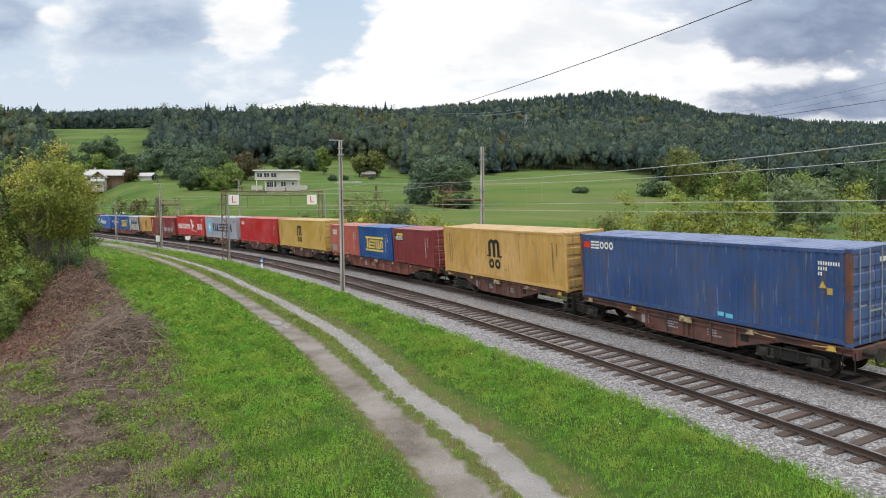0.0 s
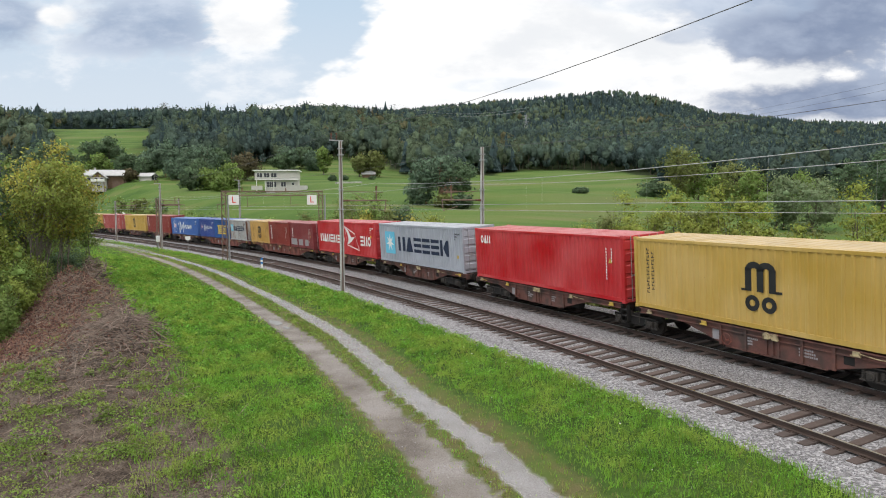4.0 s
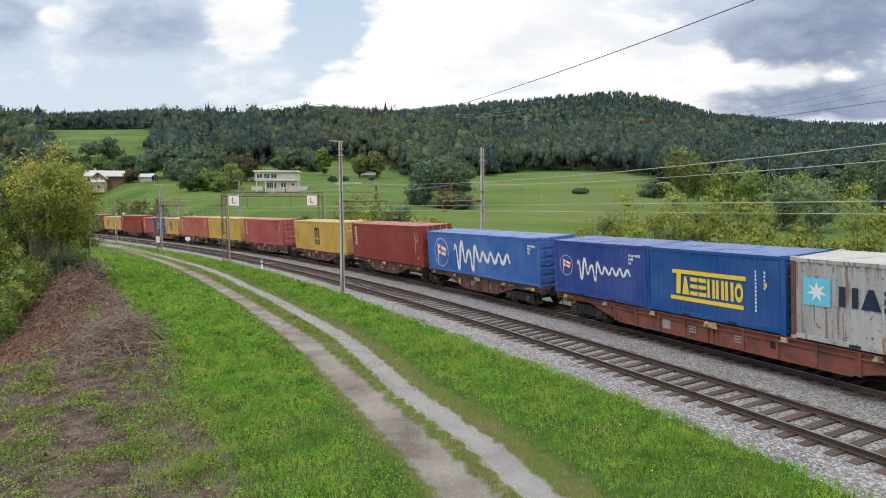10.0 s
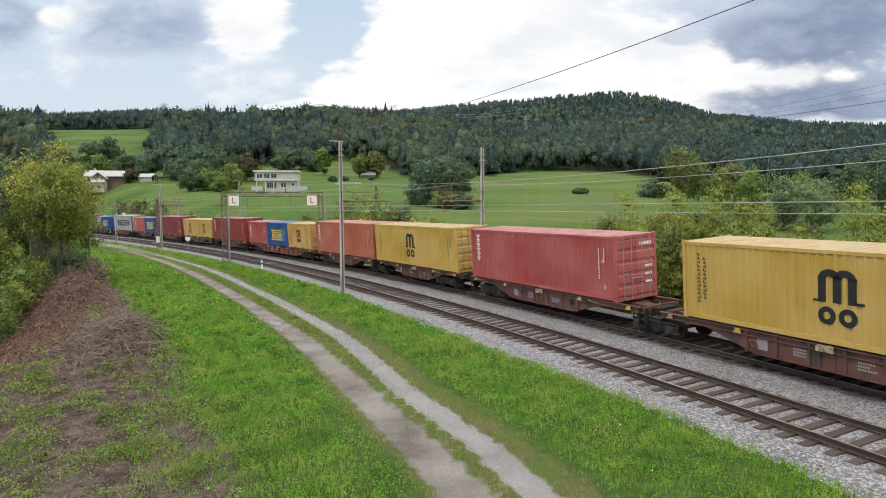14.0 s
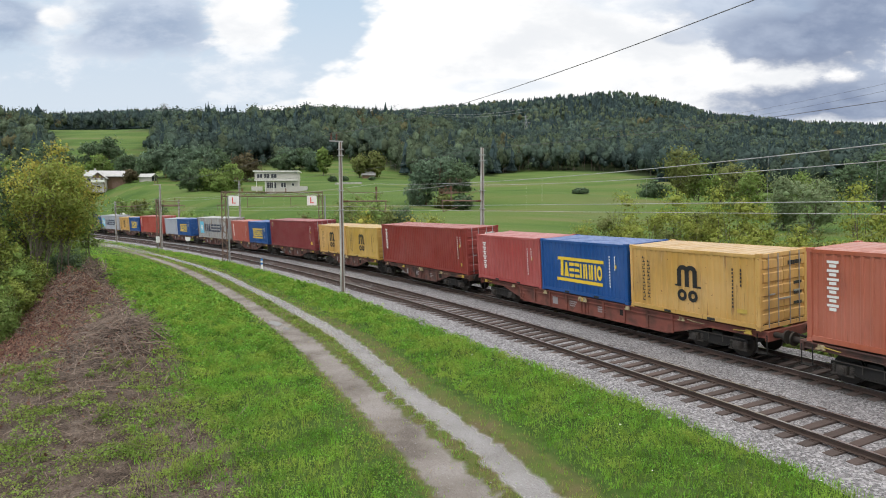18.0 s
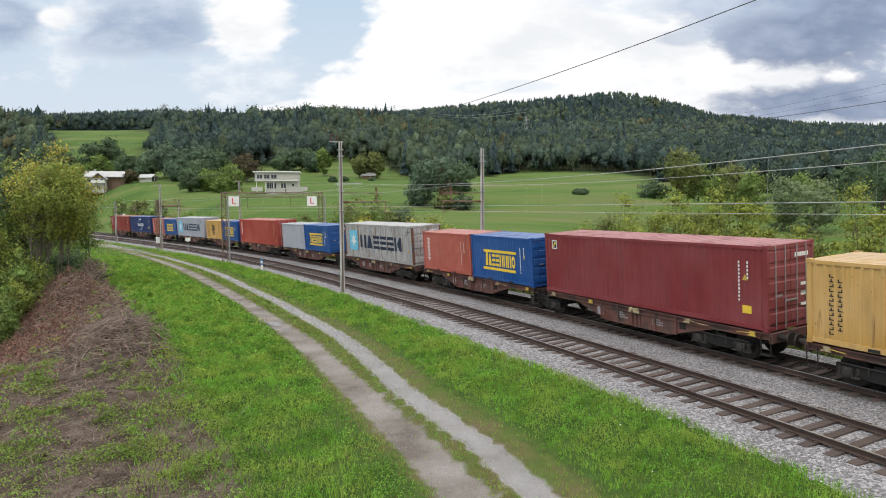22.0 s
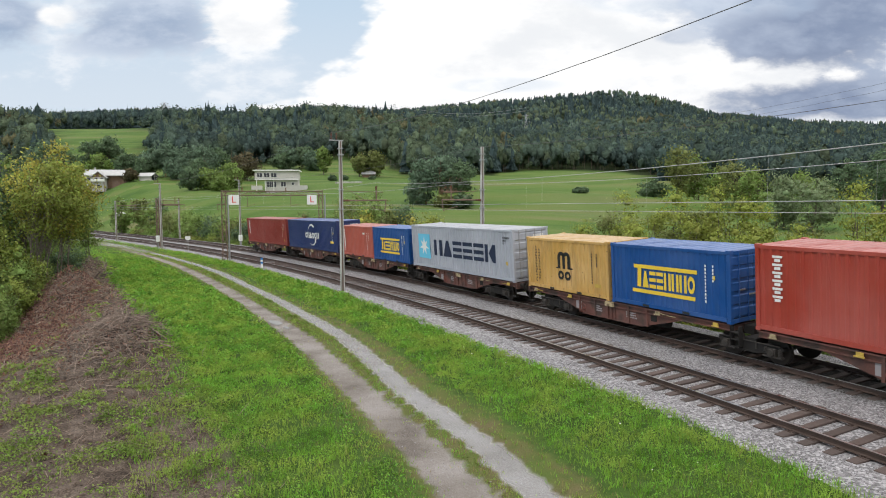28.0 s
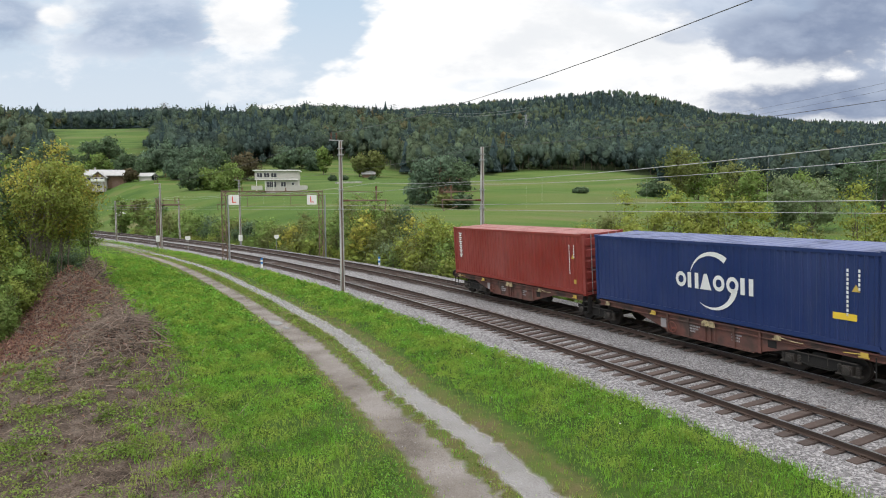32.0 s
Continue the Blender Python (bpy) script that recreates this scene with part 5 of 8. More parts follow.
def bracket(root, q, reach, z, base_z):
    """The level arm that carries the wires over a track: q is +1 towards larger d."""
    h = z - base_z - 0.75
    for nm, a, b, r in (("boom", (0, q * 0.55, h), (0, q * (reach + 0.75), h + 0.02), 0.055), ("top_rod", (0, q * 0.12, h + 0.62), (0, q * (reach + 0.5), h + 0.55), 0.022), ("stay_rod", (0, q * 0.15, h + 0.9), (0, q * (reach - 0.9), h + 0.05), 0.014), ("drop_tube", (0, q * reach, h + 0.75), (0, q * reach, h - 0.05), 0.045), ("drop_tube", (0, q * (reach + 0.7), h), (0, q * (reach + 0.62), h - 0.75), 0.03), ("steady_arm", (0, q * (reach + 0.62), h - 0.7), (0, q * (reach - 0.5), h - 0.42), 0.022)):
        bm = bmesh.new()
        rod(bm, a, b, r, 6)
        part(nm, bm, M["lattice"], root)
    insulator(root, (0, q * 0.12, h), (0, q * 0.58, h))
    insulator(root, (0, q * reach, h + 0.72), (0, q * reach, h + 0.98))


def concrete_mast(s, d, top, label, arm=0, feeder=False):
    p, t = on_track(s, d)
    z = -0.3 if d < 0 else -0.2
    root = tagged(new("catenary_mast"), label, "mast", "masts along the railway")
    root.matrix_basis = track_pose(s, d, z)
    for nm, lo, hi, k, mt in (("flange", -0.5, -0.24, 1.0, "concrete"), ("flange", 0.24, 0.5, 1.0, "concrete"), ("web", -0.24, 0.24, 0.22, "lattice")):
        bm = bmesh.new()
        h_post(bm, top - z, 0.25, 0.19, lo, hi, k)
        part(nm, bm, M[mt], root)
    bm = bmesh.new()
    box(bm, -0.3, 0.3, -0.32, 0.32, -0.35, 0.08)
    part("foundation", bm, M["concrete"], root, bevel=0.02)
    for zz in (top - z - 0.5, top - z - 0.9, 6.45 - z, 5.2 - z):
        bm = bmesh.new()
        box(bm, -0.15, 0.15, -0.165, 0.165, zz - 0.03, zz + 0.03)
        part("clamp", bm, M["steel"], root)
    if arm:
        bracket(root, arm, 2.5, 6.5, z)
    if feeder:
        bm = bmesh.new()
        box(bm, -0.04, 0.04, -0.75, 0.2, top - z - 0.02, top - z + 0.05)
        part("crossarm", bm, M["steel"], root)
        insulator(root, (0, -0.6, top - z + 0.05), (0, -0.6, top - z + 0.5))
        insulator(root, (0, -0.25, top - z + 0.05), (0, -0.25, top - z + 0.5))
    return root


def lattice_leg(bm, x, y, h, w):
    for a in (-1, 1):
        for b in (-1, 1):
            rod(bm, (x + a * w, y + b * w, -0.3), (x + a * w * 0.8, y + b * w * 0.8, h), 0.045, 4)
    n = int(h / 0.55)
    for k in range(n):
        z0, z1 = k * h / n, (k + 1) * h / n
        q = 1 if k % 2 else -1
        for b in (-1, 1):
            rod(bm, (x + q * w * 0.95, y + b * w * 0.95, z0), (x - q * w * 0.95, y + b * w * 0.95, z1), 0.026, 4)
            rod(bm, (x + b * w * 0.95, y + q * w * 0.95, z0), (x + b * w * 0.95, y - q * w * 0.95, z1), 0.026, 4)


def portal(s0, d0, s1, d1, top):
    """Two lattice legs and the lattice beam between them, with hanging arms and white boards."""
    root = tagged(new("catenary_portal"), "rusty lattice steel portal over both tracks with white boards", "portal")
    p0, t = on_track(s0, d0)
    p1, _ = on_track(s1, d1)
    root.matrix_basis = Matrix.Translation((p0.x, p0.y, -0.3)) @ Matrix.Rotation(math.atan2(p1.y - p0.y, p1.x - p0.x), 4, "Z")
    span = (p1 - p0).length
    h = top + 0.3
    for x, dz in ((0.0, 0.0), (span, 0.25)):
        bm = bmesh.new()
        lattice_leg(bm, x, 0, h, 0.24)
        part("leg", bm, M["lattice"], root)
        bm = bmesh.new()
        rod(bm, (x + 0.45, 0, 0.0), (x + 0.45, 0, h - 0.5), 0.09, 8)
        part("pipe", bm, M["steel"], root)
    bm = bmesh.new()
    for y in (-0.2, 0.2):
        for z in (h - 0.55, h - 0.1):
            rod(bm, (-0.2, y, z), (span + 0.2, y, z), 0.05, 4)
    n = int(span / 0.5)
    for k in range(n):
        x0, x1 = k * span / n, (k + 1) * span / n
        q = k % 2
        for y in (-0.2, 0.2):
            rod(bm, (x0, y, h - (0.1 if q else 0.55)), (x1, y, h - (0.55 if q else 0.1)), 0.028, 4)
        for z in (h - 0.55, h - 0.1):
            rod(bm, (x0, -0.2 if q else 0.2, z), (x1, 0.2 if q else -0.2, z), 0.014, 4)
    part("beam", bm, M["lattice"], root)
    for x in (2.4, 6.9):
        bm = bmesh.new()
        rod(bm, (x, 0, h - 0.5), (x, 0, h - 1.75), 0.03, 6)
        part("hanger", bm, M["lattice"], root)
        insulator(root, (x - 0.5, 0, h - 0.05), (x - 0.5, 0, h + 0.3))
        bm = bmesh.new()
        rod(bm, (x, 0, h - 1.7), (x + 0.9, 0, h - 1.45), 0.02, 6)
        part("steady_arm", bm, M["lattice"], root)
    for x in (1.05, span - 0.95):
        bm = bmesh.new()
        box(bm, x - 0.52, x + 0.52, -0.34, -0.30, h - 1.55, h - 0.5)
        board = part("board", bm, M["white"], root, "white board with a red letter", bevel=0.01)
        cu = bpy.data.curves.new("letter", "FONT")
        cu.body, cu.size, cu.align_x, cu.align_y = "L", 0.95, "CENTER", "CENTER"
        cu.extrude = 0.004
        me_ob = bpy.data.objects.new("letter", cu)
        scene.collection.objects.link(me_ob)
        dg = bpy.context.evaluated_depsgraph_get()
        me = bpy.data.meshes.new_from_object(me_ob.evaluated_get(dg))
        bpy.data.objects.remove(me_ob)
        me.materials.clear()
        me.materials.append(M["red"])
        o = part("letter", me, None, board)
        o.matrix_basis = Matrix.Translation((x, -0.346, h - 1.02)) @ Matrix.Rotation(math.pi / 2, 4, "X")
    return root


def span_wire(name, a, b, sag, r, mat, label, n=18):
    """A hanging wire."""
    a, b = Vector(a), Vector(b)
    cu = bpy.data.curves.new(name, "CURVE")
    cu.dimensions, cu.bevel_depth, cu.bevel_resolution = "3D", r, 1
    sp = cu.splines.new("POLY")
    sp.points.add(n)
    for k in range(n + 1):
        u = k / n
        p = a.lerp(b, u) - Vector((0, 0, 4 * sag * u * (1 - u)))
        sp.points[k].co = (*p, 1)
    cu.materials.append(mat)
    ob = new(name, cu)
    return tagged(ob, label, "wire", "overhead wires")



def build_line():
    concrete_mast(-10.7, -2.4, 9.6, "tall grey steel catenary mast with a steel arm beside the track", 1, True)
    concrete_mast(-67.9, -2.4, 8.7, "grey steel catenary mast with a wire arm, farther down the track", 1, True)
    concrete_mast(-93.1, -2.4, 6.6, "rusty brown catenary mast at the bend of the track", 1)
    concrete_mast(34.0, -3.6, 9.4, "grey steel catenary mast beside the embankment", 1, True)
    concrete_mast(-8.3, 7.0, 9.4, "grey steel catenary mast on the far side of the train", -1)
    concrete_mast(-63.1, 7.0, 9.2, "grey steel catenary mast behind the tracks with top insulators", -1, True)
    concrete_mast(-89.9, 7.0, 6.9, "thin brown catenary mast behind the tracks", -1)
    concrete_mast(36.0, 7.2, 9.2, "grey steel catenary mast on the far side of the line", -1)
    portal(-41.2, -2.4, -37.6, 7.0, 7.15)
    m = tagged(new("catenary_mast"), "rusty brown lattice mast beside a taller grey one", "mast", "masts along the railway")
    m.matrix_basis = track_pose(-69.6, -2.35, -0.3)
    bm = bmesh.new()
    lattice_leg(bm, 0, 0, 7.0, 0.2)
    part("lattice", bm, M["lattice"], m)
    bracket(m, 1, 2.4, 6.9, 0.0)
    # wires over both tracks, span by span
    for d, zc, zm, sup in ((0.0, 5.44, 6.92, (-150.0, -93.1, -67.9, -41.2, -10.7, 38.0, 88.0)), (TRACK2, 5.10, 6.82, (-150.0, -89.9, -63.1, -37.6, -8.3, 36.0, 88.0))):
        for s0, s1 in zip(sup[:-1], sup[1:]):
            a, b = on_track(s0, d, zm)[0], on_track(s1, d, zm + 0.5 * (s1 > 30))[0]
            L = s1 - s0
            span_wire("messenger_wire", a, b, 0.0003 * L * L, 0.012, M["wire"], "grey carrier wire of the overhead line over the track")
            a2, b2 = on_track(s0, d, zc)[0], on_track(s1, d, zc)[0]
            span_wire("contact_wire", a2, b2, 0.03, 0.011, M["wire"], "straight contact wire of the overhead line")
            for k in range(1, 5):
                u = k / 5
                top = a.lerp(b, u) - Vector((0, 0, 4 * 0.0003 * L * L * u * (1 - u)))
                low = a2.lerp(b2, u)
                if -60 < s0:
                    span_wire("dropper_wire", top, (low.x, low.y, low.z - 0.02), 0.0, 0.0025, M["wire"], "thin dropper between carrier and contact wire", 1)
    tops = [on_track(-150, -3, 9)[0], on_track(-67.9, -3.0, 9.2)[0], on_track(-10.7, -3.0, 10.1)[0], on_track(34, -4.2, 9.8)[0]]
    for a, b in zip(tops[:-1], tops[1:]):
        span_wire("feeder_wire", a, b, 0.9, 0.010, M["darkwire"], "dark feeder wire along the mast tops")
    tops = [on_track(-63.1, 7.1, 9.4)[0], on_track(-8.3, 7.0, 9.4)[0], on_track(36, 7.2, 9.2)[0]]
    for a, b in zip(tops[:-1], tops[1:]):
        span_wire("feeder_wire", a, b, 0.7, 0.011, M["darkwire"], "dark feeder wire along the far masts")


def by(lean, y, z):
    return (lean * y, y, z)


def pylon(lean, y, h, w, label):
    """A lattice power pylon standing on the hill."""
    x = lean * y
    root = tagged(new("power_pylon"), label, "pylon", "power pylons")
    root.matrix_basis = Matrix.Translation((x, y, ground_at(x, y) - 1))
    bm = bmesh.new()
    for a in (-1, 1):
        for b in (-1, 1):
            rod(bm, (a * w, b * w, 0), (a * w * 0.2, b * w * 0.2, h), 0.16, 4)
    n = 9
    for k in range(n):
        z0, z1 = h * k / n, h * (k + 1) / n
        r0, r1 = w * (1 - 0.8 * k / n), w * (1 - 0.8 * (k + 1) / n)
        q = 1 if k % 2 else -1
        for b in (-1, 1):
            rod(bm, (q * r0, b * r0, z0), (-q * r1, b * r1, z1), 0.09, 4)
    part("tower", bm, M["steel"], root)
    for z, r in ((h * 0.72, 6.5), (h * 0.84, 5.0), (h * 0.95, 3.5)):
        bm = bmesh.new()
        rod(bm, (-r, 0, z), (r, 0, z), 0.14, 4), rod(bm, (-r, 0, z), (0, 0, z + 1.6), 0.08, 4), rod(bm, (r, 0, z), (0, 0, z + 1.6), 0.08, 4)
        part("crossarm", bm, M["steel"], root)
    return root


def build_power():
    pylon(-0.440, 480, 19, 2.0, "grey lattice power pylon beside the wood")
    pylon(0.133, 860, 36, 2.8, "grey lattice power pylon standing in the forest")
    pylon(-0.075, 1440, 30, 3.0, "grey lattice power pylon on the ridge")
    for dz, dx in ((0, 0), (4.0, 3.0)):
        span_wire("power_line", by(-0.440, 480, 57 + dz * 0.8), by(-0.075, 1440, 233 + dz), 5, 0.32, M["wire"], "far power line between two pylons")
        span_wire("power_line", by(-0.075, 1440, 238 + dz), by(0.133, 860, 134 + dz), 16, 0.16, M["wire"], "far power line down the forest")
        span_wire("power_line", by(0.133, 860, 132 + dz), by(0.82, 190, 44 + dz * 0.6), 20, 0.045, M["darkwire"], "power line over the valley")


build_line()
build_power()


# ---------------------------------------------------------------- small things beside the tracks
def marker_post(s, d, label):
    root = tagged(new("marker_post"), label, "marker post", "marker posts")
    root.matrix_basis = track_pose(s, d, -0.32)
    for k, (z0, z1) in enumerate(((-0.2, 0.28), (0.28, 0.46), (0.46, 0.64), (0.64, 0.82), (0.82, 1.0))):
        bm = bmesh.new()
        box(bm, -0.08, 0.08, -0.08, 0.08, z0, z1)
        part("band", bm, M["signblue"] if k in (2, 4) else M["white"], root)
    return root


def shield_sign(s, d, h, label):
    root = tagged(new("track_sign"), label, "sign", "track signs")
    root.matrix_basis = track_pose(s, d, -0.33)
    bm = bmesh.new()
    rod(bm, (0, 0, -0.2), (0, 0, h), 0.035, 8)
    part("pole", bm, M["steel"], root)
    bm = bmesh.new()
    pts = [(-0.3, 0.5), (0.3, 0.5), (0.3, 0.15), (0.12, 0.0), (-0.12, 0.0), (-0.3, 0.15)]
    prism(bm, [(x, z + h - 0.1) for x, z in pts], -0.06, -0.035)
    o = part("plate", bm, M["white"], root)
    o.matrix_basis = Matrix.Rotation(radians(70), 4, "Z")
    return root


def build_markers():
    marker_post(-30.5, -2.05, "blue and white banded marker post beside the ballast")
    marker_post(-24.9, 7.2, "blue and white banded marker post before the bushes")
    shield_sign(-55.4, -2.5, 1.75, "small white shield sign on a pole beside the track")
    shield_sign(-53.7, 8.3, 1.6, "small white sign among the bushes")
    for s, d, h in ((-68.7, -2.7, 1.0), (-62.1, 6.6, 1.0)):
        root = tagged(new("relay_box"), "small white relay box on a post at a mast", "relay box", "relay boxes")
        root.matrix_basis = track_pose(s, d, -0.3)
        bm = bmesh.new()
        box(bm, -0.05, 0.05, -0.05, 0.05, -0.2, h)
        part("stand", bm, M["steel"], root)
        bm = bmesh.new()
        box(bm, -0.25, 0.25, -0.2, 0.2, h - 0.1, h + 0.75)
        part("case", bm, M["white"], root, bevel=0.02)


build_markers()

# ---------------------------------------------------------------- houses on the slope
M["plaster"] = material("white_plaster", (0.47, 0.455, 0.43), 0.85, 0, 0.08, 0.6, 12, 0.1)
M["paleroof"] = material("pale_fibre_cement_roof", (0.42, 0.42, 0.42), 0.75, 0, 0.14, 0.7, 8, 0.2)
M["roofgrey"] = material("grey_roof", (0.30, 0.30, 0.30), 0.75, 0, 0.12, 0.8, 8, 0.2)
M["glass"] = material("dark_window_glass", (0.03, 0.035, 0.045), 0.08, 0, 0.1, 1, 10, 0.0)
M["wood"] = material("weathered_wood", (0.16, 0.10, 0.065), 0.8, 0, 0.25, 1.5, 20, 0.3)


def window_in(root, x, z, w, h, y):
    bm = bmesh.new()
    box(bm, x - w / 2, x + w / 2, y - 0.06, y + 0.05, z, z + h)
    o = part("window", bm, M["white"], root)
    n = max(1, round(w / 0.8))
    for k in range(n):
        bm = bmesh.new()
        a = x - w / 2 + 0.07 + k * (w - 0.07) / n
        box(bm, a, a + (w - 0.07) / n - 0.07, y - 0.08, y - 0.05, z + 0.07, z + h - 0.07)
        part("pane", bm, M["glass"], o)


def flat_house():
    x, y = -0.2625 * 200, 200.0
    root = tagged(new("house"), "white two-storey house with a flat roof and dark windows", "house", "houses")
    root.matrix_basis = Matrix.Translation((x, y, 11.3)) @ Matrix.Rotation(radians(8), 4, "Z")
    for nm, b, mt in (("upper_wall", (-6.6, 6.6, -4, 4, 2.7, 5.3), "plaster"), ("lower_wall", (-3.4, 6.4, -3.3, 4, -3.0, 2.7), "plaster"), ("roof", (-7.1, 7.1, -4.6, 4.5, 5.3, 5.65), "white"), ("terrace_wall", (-7.5, -4.2, -5.2, -5.0, -0.6, 0.7), "plaster"), ("side_terrace", (6.4, 9.2, -3.5, 1, -2.5, 0.8), "plaster"), ("floor_slab", (-6.7, 6.7, -4.3, -3.9, 2.55, 2.75), "white")):
        bm = bmesh.new()
        box(bm, *b)
        part(nm, bm, M[mt], root, bevel=0.02)
    for k in range(3):
        window_in(root, -5.1 + k * 2.15, 3.3, 1.8, 1.4, -4.0)
    for k in range(3):
        bm = bmesh.new()
        box(bm, -6.2 + k * 2.6, -6.0 + k * 2.6, -4.0, -3.8, -1.0, 2.55)
        part("pillar", bm, M["white"], root)
    window_in(root, -1.6, 0.2, 3.0, 1.9, -3.3)
    window_in(root, 2.0, 0.4, 1.6, 1.6, -3.3)
    window_in(root, 4.9, 0.9, 0.9, 0.9, -3.3)


def gable_house(lean, y, w, d, h, turn, label, wall="plaster", roof="roofgrey"):
    x = lean * y
    z = ground_at(x, y) - 0.3
    root = tagged(new("house"), label, "house", "houses")
    root.matrix_basis = Matrix.Translation((x, y, z)) @ Matrix.Rotation(radians(turn), 4, "Z")
    bm = bmesh.new()
    prism(bm, [(-w / 2, -2), (w / 2, -2), (w / 2, h), (0, h + w * 0.28), (-w / 2, h)], -d / 2, d / 2)
    part("wall", bm, M[wall], root)
    for q in (-1, 1):
        bm = bmesh.new()
        prism(bm, [(0, h + w * 0.28 + 0.05), (q * (w / 2 + 0.5), h - 0.28 + 0.05), (q * (w / 2 + 0.5), h - 0.05), (0, h + w * 0.28 + 0.3)], -d / 2 - 0.6, d / 2 + 0.6)
        part("roof", bm, M[roof], root)
    for k in (-1, 1):
        window_in(root, k * w * 0.22, h * 0.55, 1.3, 1.2, -d / 2)
        window_in(root, k * w * 0.22, h * 0.1, 1.3, 1.2, -d / 2)
    return root


def farmhouse():
    """A long house under a pale roof, with a gabled front wing and a dark wooden barn end."""
    x, y = -0.537 * 240, 240.0
    root = tagged(new("house"), "white farmhouse with a long pale roof and a brown barn end", "house", "houses")
    root.matrix_basis = Matrix.Translation((x, y, ground_at(x, y) - 0.4)) @ Matrix.Rotation(radians(14), 4, "Z")
    for nm, b, mt in (("wall", (-6.5, 0.5, -3.4, 3.4, -2, 4.3), "plaster"), ("barn_wall", (0.5, 7.0, -3.2, 3.4, -2, 3.9), "wood"), ("plinth", (-6.6, 0.6, -3.5, 3.5, -2, 0.3), "concrete")):
        bm = bmesh.new()
        box(bm, *b)
        part(nm, bm, M[mt], root, bevel=0.02)
    for q in (-1, 1):
        bm = bmesh.new()
        vs = [bm.verts.new(c) for c in ((-7.2, q * 4.3, 4.0), (7.6, q * 4.3, 4.0), (7.6, 0, 6.3), (-7.2, 0, 6.3), (-7.2, q * 4.3, 4.2), (7.6, q * 4.3, 4.2), (7.6, 0, 6.5), (-7.2, 0, 6.5))]
        for f in ((0, 1, 2, 3), (4, 5, 6, 7), (0, 1, 5, 4), (1, 2, 6, 5), (2, 3, 7, 6), (3, 0, 4, 7)):
            bm.faces.new([vs[i] for i in f])
        part("roof", bm, M["paleroof"], root)
    # front wing, its gable boarded dark
    bm = bmesh.new()
    box(bm, -3.2, 1.2, -6.4, -3.4, -2, 3.4)
    part("front_wing", bm, M["plaster"], root, bevel=0.02)
    bm = bmesh.new()
    prism(bm, [(-3.2, 3.4), (1.2, 3.4), (-1.0, 5.3)], -6.4, -3.0)
    part("gable", bm, M["wood"], root)
    for q in (-1, 1):
        bm = bmesh.new()
        prism(bm, [(-1.0, 5.35), (-1.0 + q * 2.9, 3.0), (-1.0 + q * 2.9, 3.2), (-1.0, 5.6)], -7.0, -2.4)
        part("wing_roof", bm, M["paleroof"], root)
    for a in (-3.1, 1.1):
        bm = bmesh.new()
        box(bm, a - 0.1, a + 0.1, -7.4, -7.2, -2, 1.9)
        part("balcony_post", bm, M["wood"], root)
    bm = bmesh.new()
    box(bm, -3.3, 1.3, -7.5, -6.4, 1.75, 1.95), box(bm, -3.3, 1.3, -7.5, -7.42, 1.95, 2.7)
    part("balcony", bm, M["white"], root)
    for a, c, y0 in ((-5.0, 2.2, -3.4), (-5.0, -0.3, -3.4), (-1.8, 2.1, -6.4), (0.2, 2.1, -6.4), (-1.0, -0.6, -6.4)):
        window_in(root, a, c, 1.2, 1.2, y0)
    bm = bmesh.new()
    box(bm, 2.8, 5.4, -3.3, -3.18, -1.0, 2.2)
    part("barn_door", bm, M["lattice"], root)
    bm = bmesh.new()
    box(bm, -4.2, -3.6, 0.4, 1.0, 5.6, 7.3)
    part("chimney", bm, M["concrete"], root, bevel=0.02)


def build_houses():
    flat_house()
    farmhouse()
    gable_house(-0.470, 238, 3.6, 5, 1.7, 80, "small white shed with a pale roof beside trees", "plaster", "paleroof")
    gable_house(-0.118, 262, 4.2, 5, 1.6, 95, "small wooden hay barn under two trees", "wood", "roofgrey")
    gable_house(0.012, 168, 4.5, 5, 2.6, 85, "brown wooden hut hidden among trees", "wood", "wood")
    x, y = -0.150 * 215, 215
    wall = tagged(new("low_wall"), "low grey retaining wall across the meadow", "wall")
    wall.matrix_basis = Matrix.Translation((x, y, ground_at(x, y)))
    for k in range(4):
        bm = bmesh.new()
        box(bm, -4.6 + k * 2.3, -2.32 + k * 2.3, -0.15, 0.15, -1.2, 0.45 + 0.06 * (k % 2))
        part("wall_panel", bm, M["concrete"], wall, bevel=0.02)
    # a parked car beside the farm
    x, y = -0.515 * 190, 190
    root = tagged(new("parked_car"), "pale car parked on the slope below the farm", "car")
    root.matrix_basis = Matrix.Translation((x, y, ground_at(x, y))) @ Matrix.Rotation(radians(20), 4, "Z")
    bm = bmesh.new()
    prism(bm, [(-2.1, 0.35), (2.1, 0.35), (2.15, 0.8), (1.2, 0.95), (0.6, 1.45), (-1.2, 1.45), (-1.9, 0.95), (-2.15, 0.8)], -0.85, 0.85)
    part("body", bm, M["white"], root, bevel=0.05)
    for a in (-1.3, 1.3):
        for b in (-0.8, 0.8):
            bm = bmesh.new()
            rod(bm, (a, b - 0.1, 0.32), (a, b + 0.1, 0.32), 0.32, 14)
            part("wheel", bm, M["black"], root)


build_houses()

# ---------------------------------------------------------------- trees and bushes
RNG = np.random.default_rng(11)


def leaf_paint(name, colour, vary=0.35, hue=0.02):
    return material(name, colour, 0.55, 0, 0.26, 0.7, 6, 0.0, per_island=vary, leafy=hue)


def herb_paint(name, colour, second, amount):
    """Leaves of two greens, in patches about a metre across."""
    return material(name, colour, 0.55, 0, 0.48, 1.3, 6, 0.0, dirt=second, dirt_amount=amount, dirt_scale=0.85, per_island=0.3, leafy=0.02)


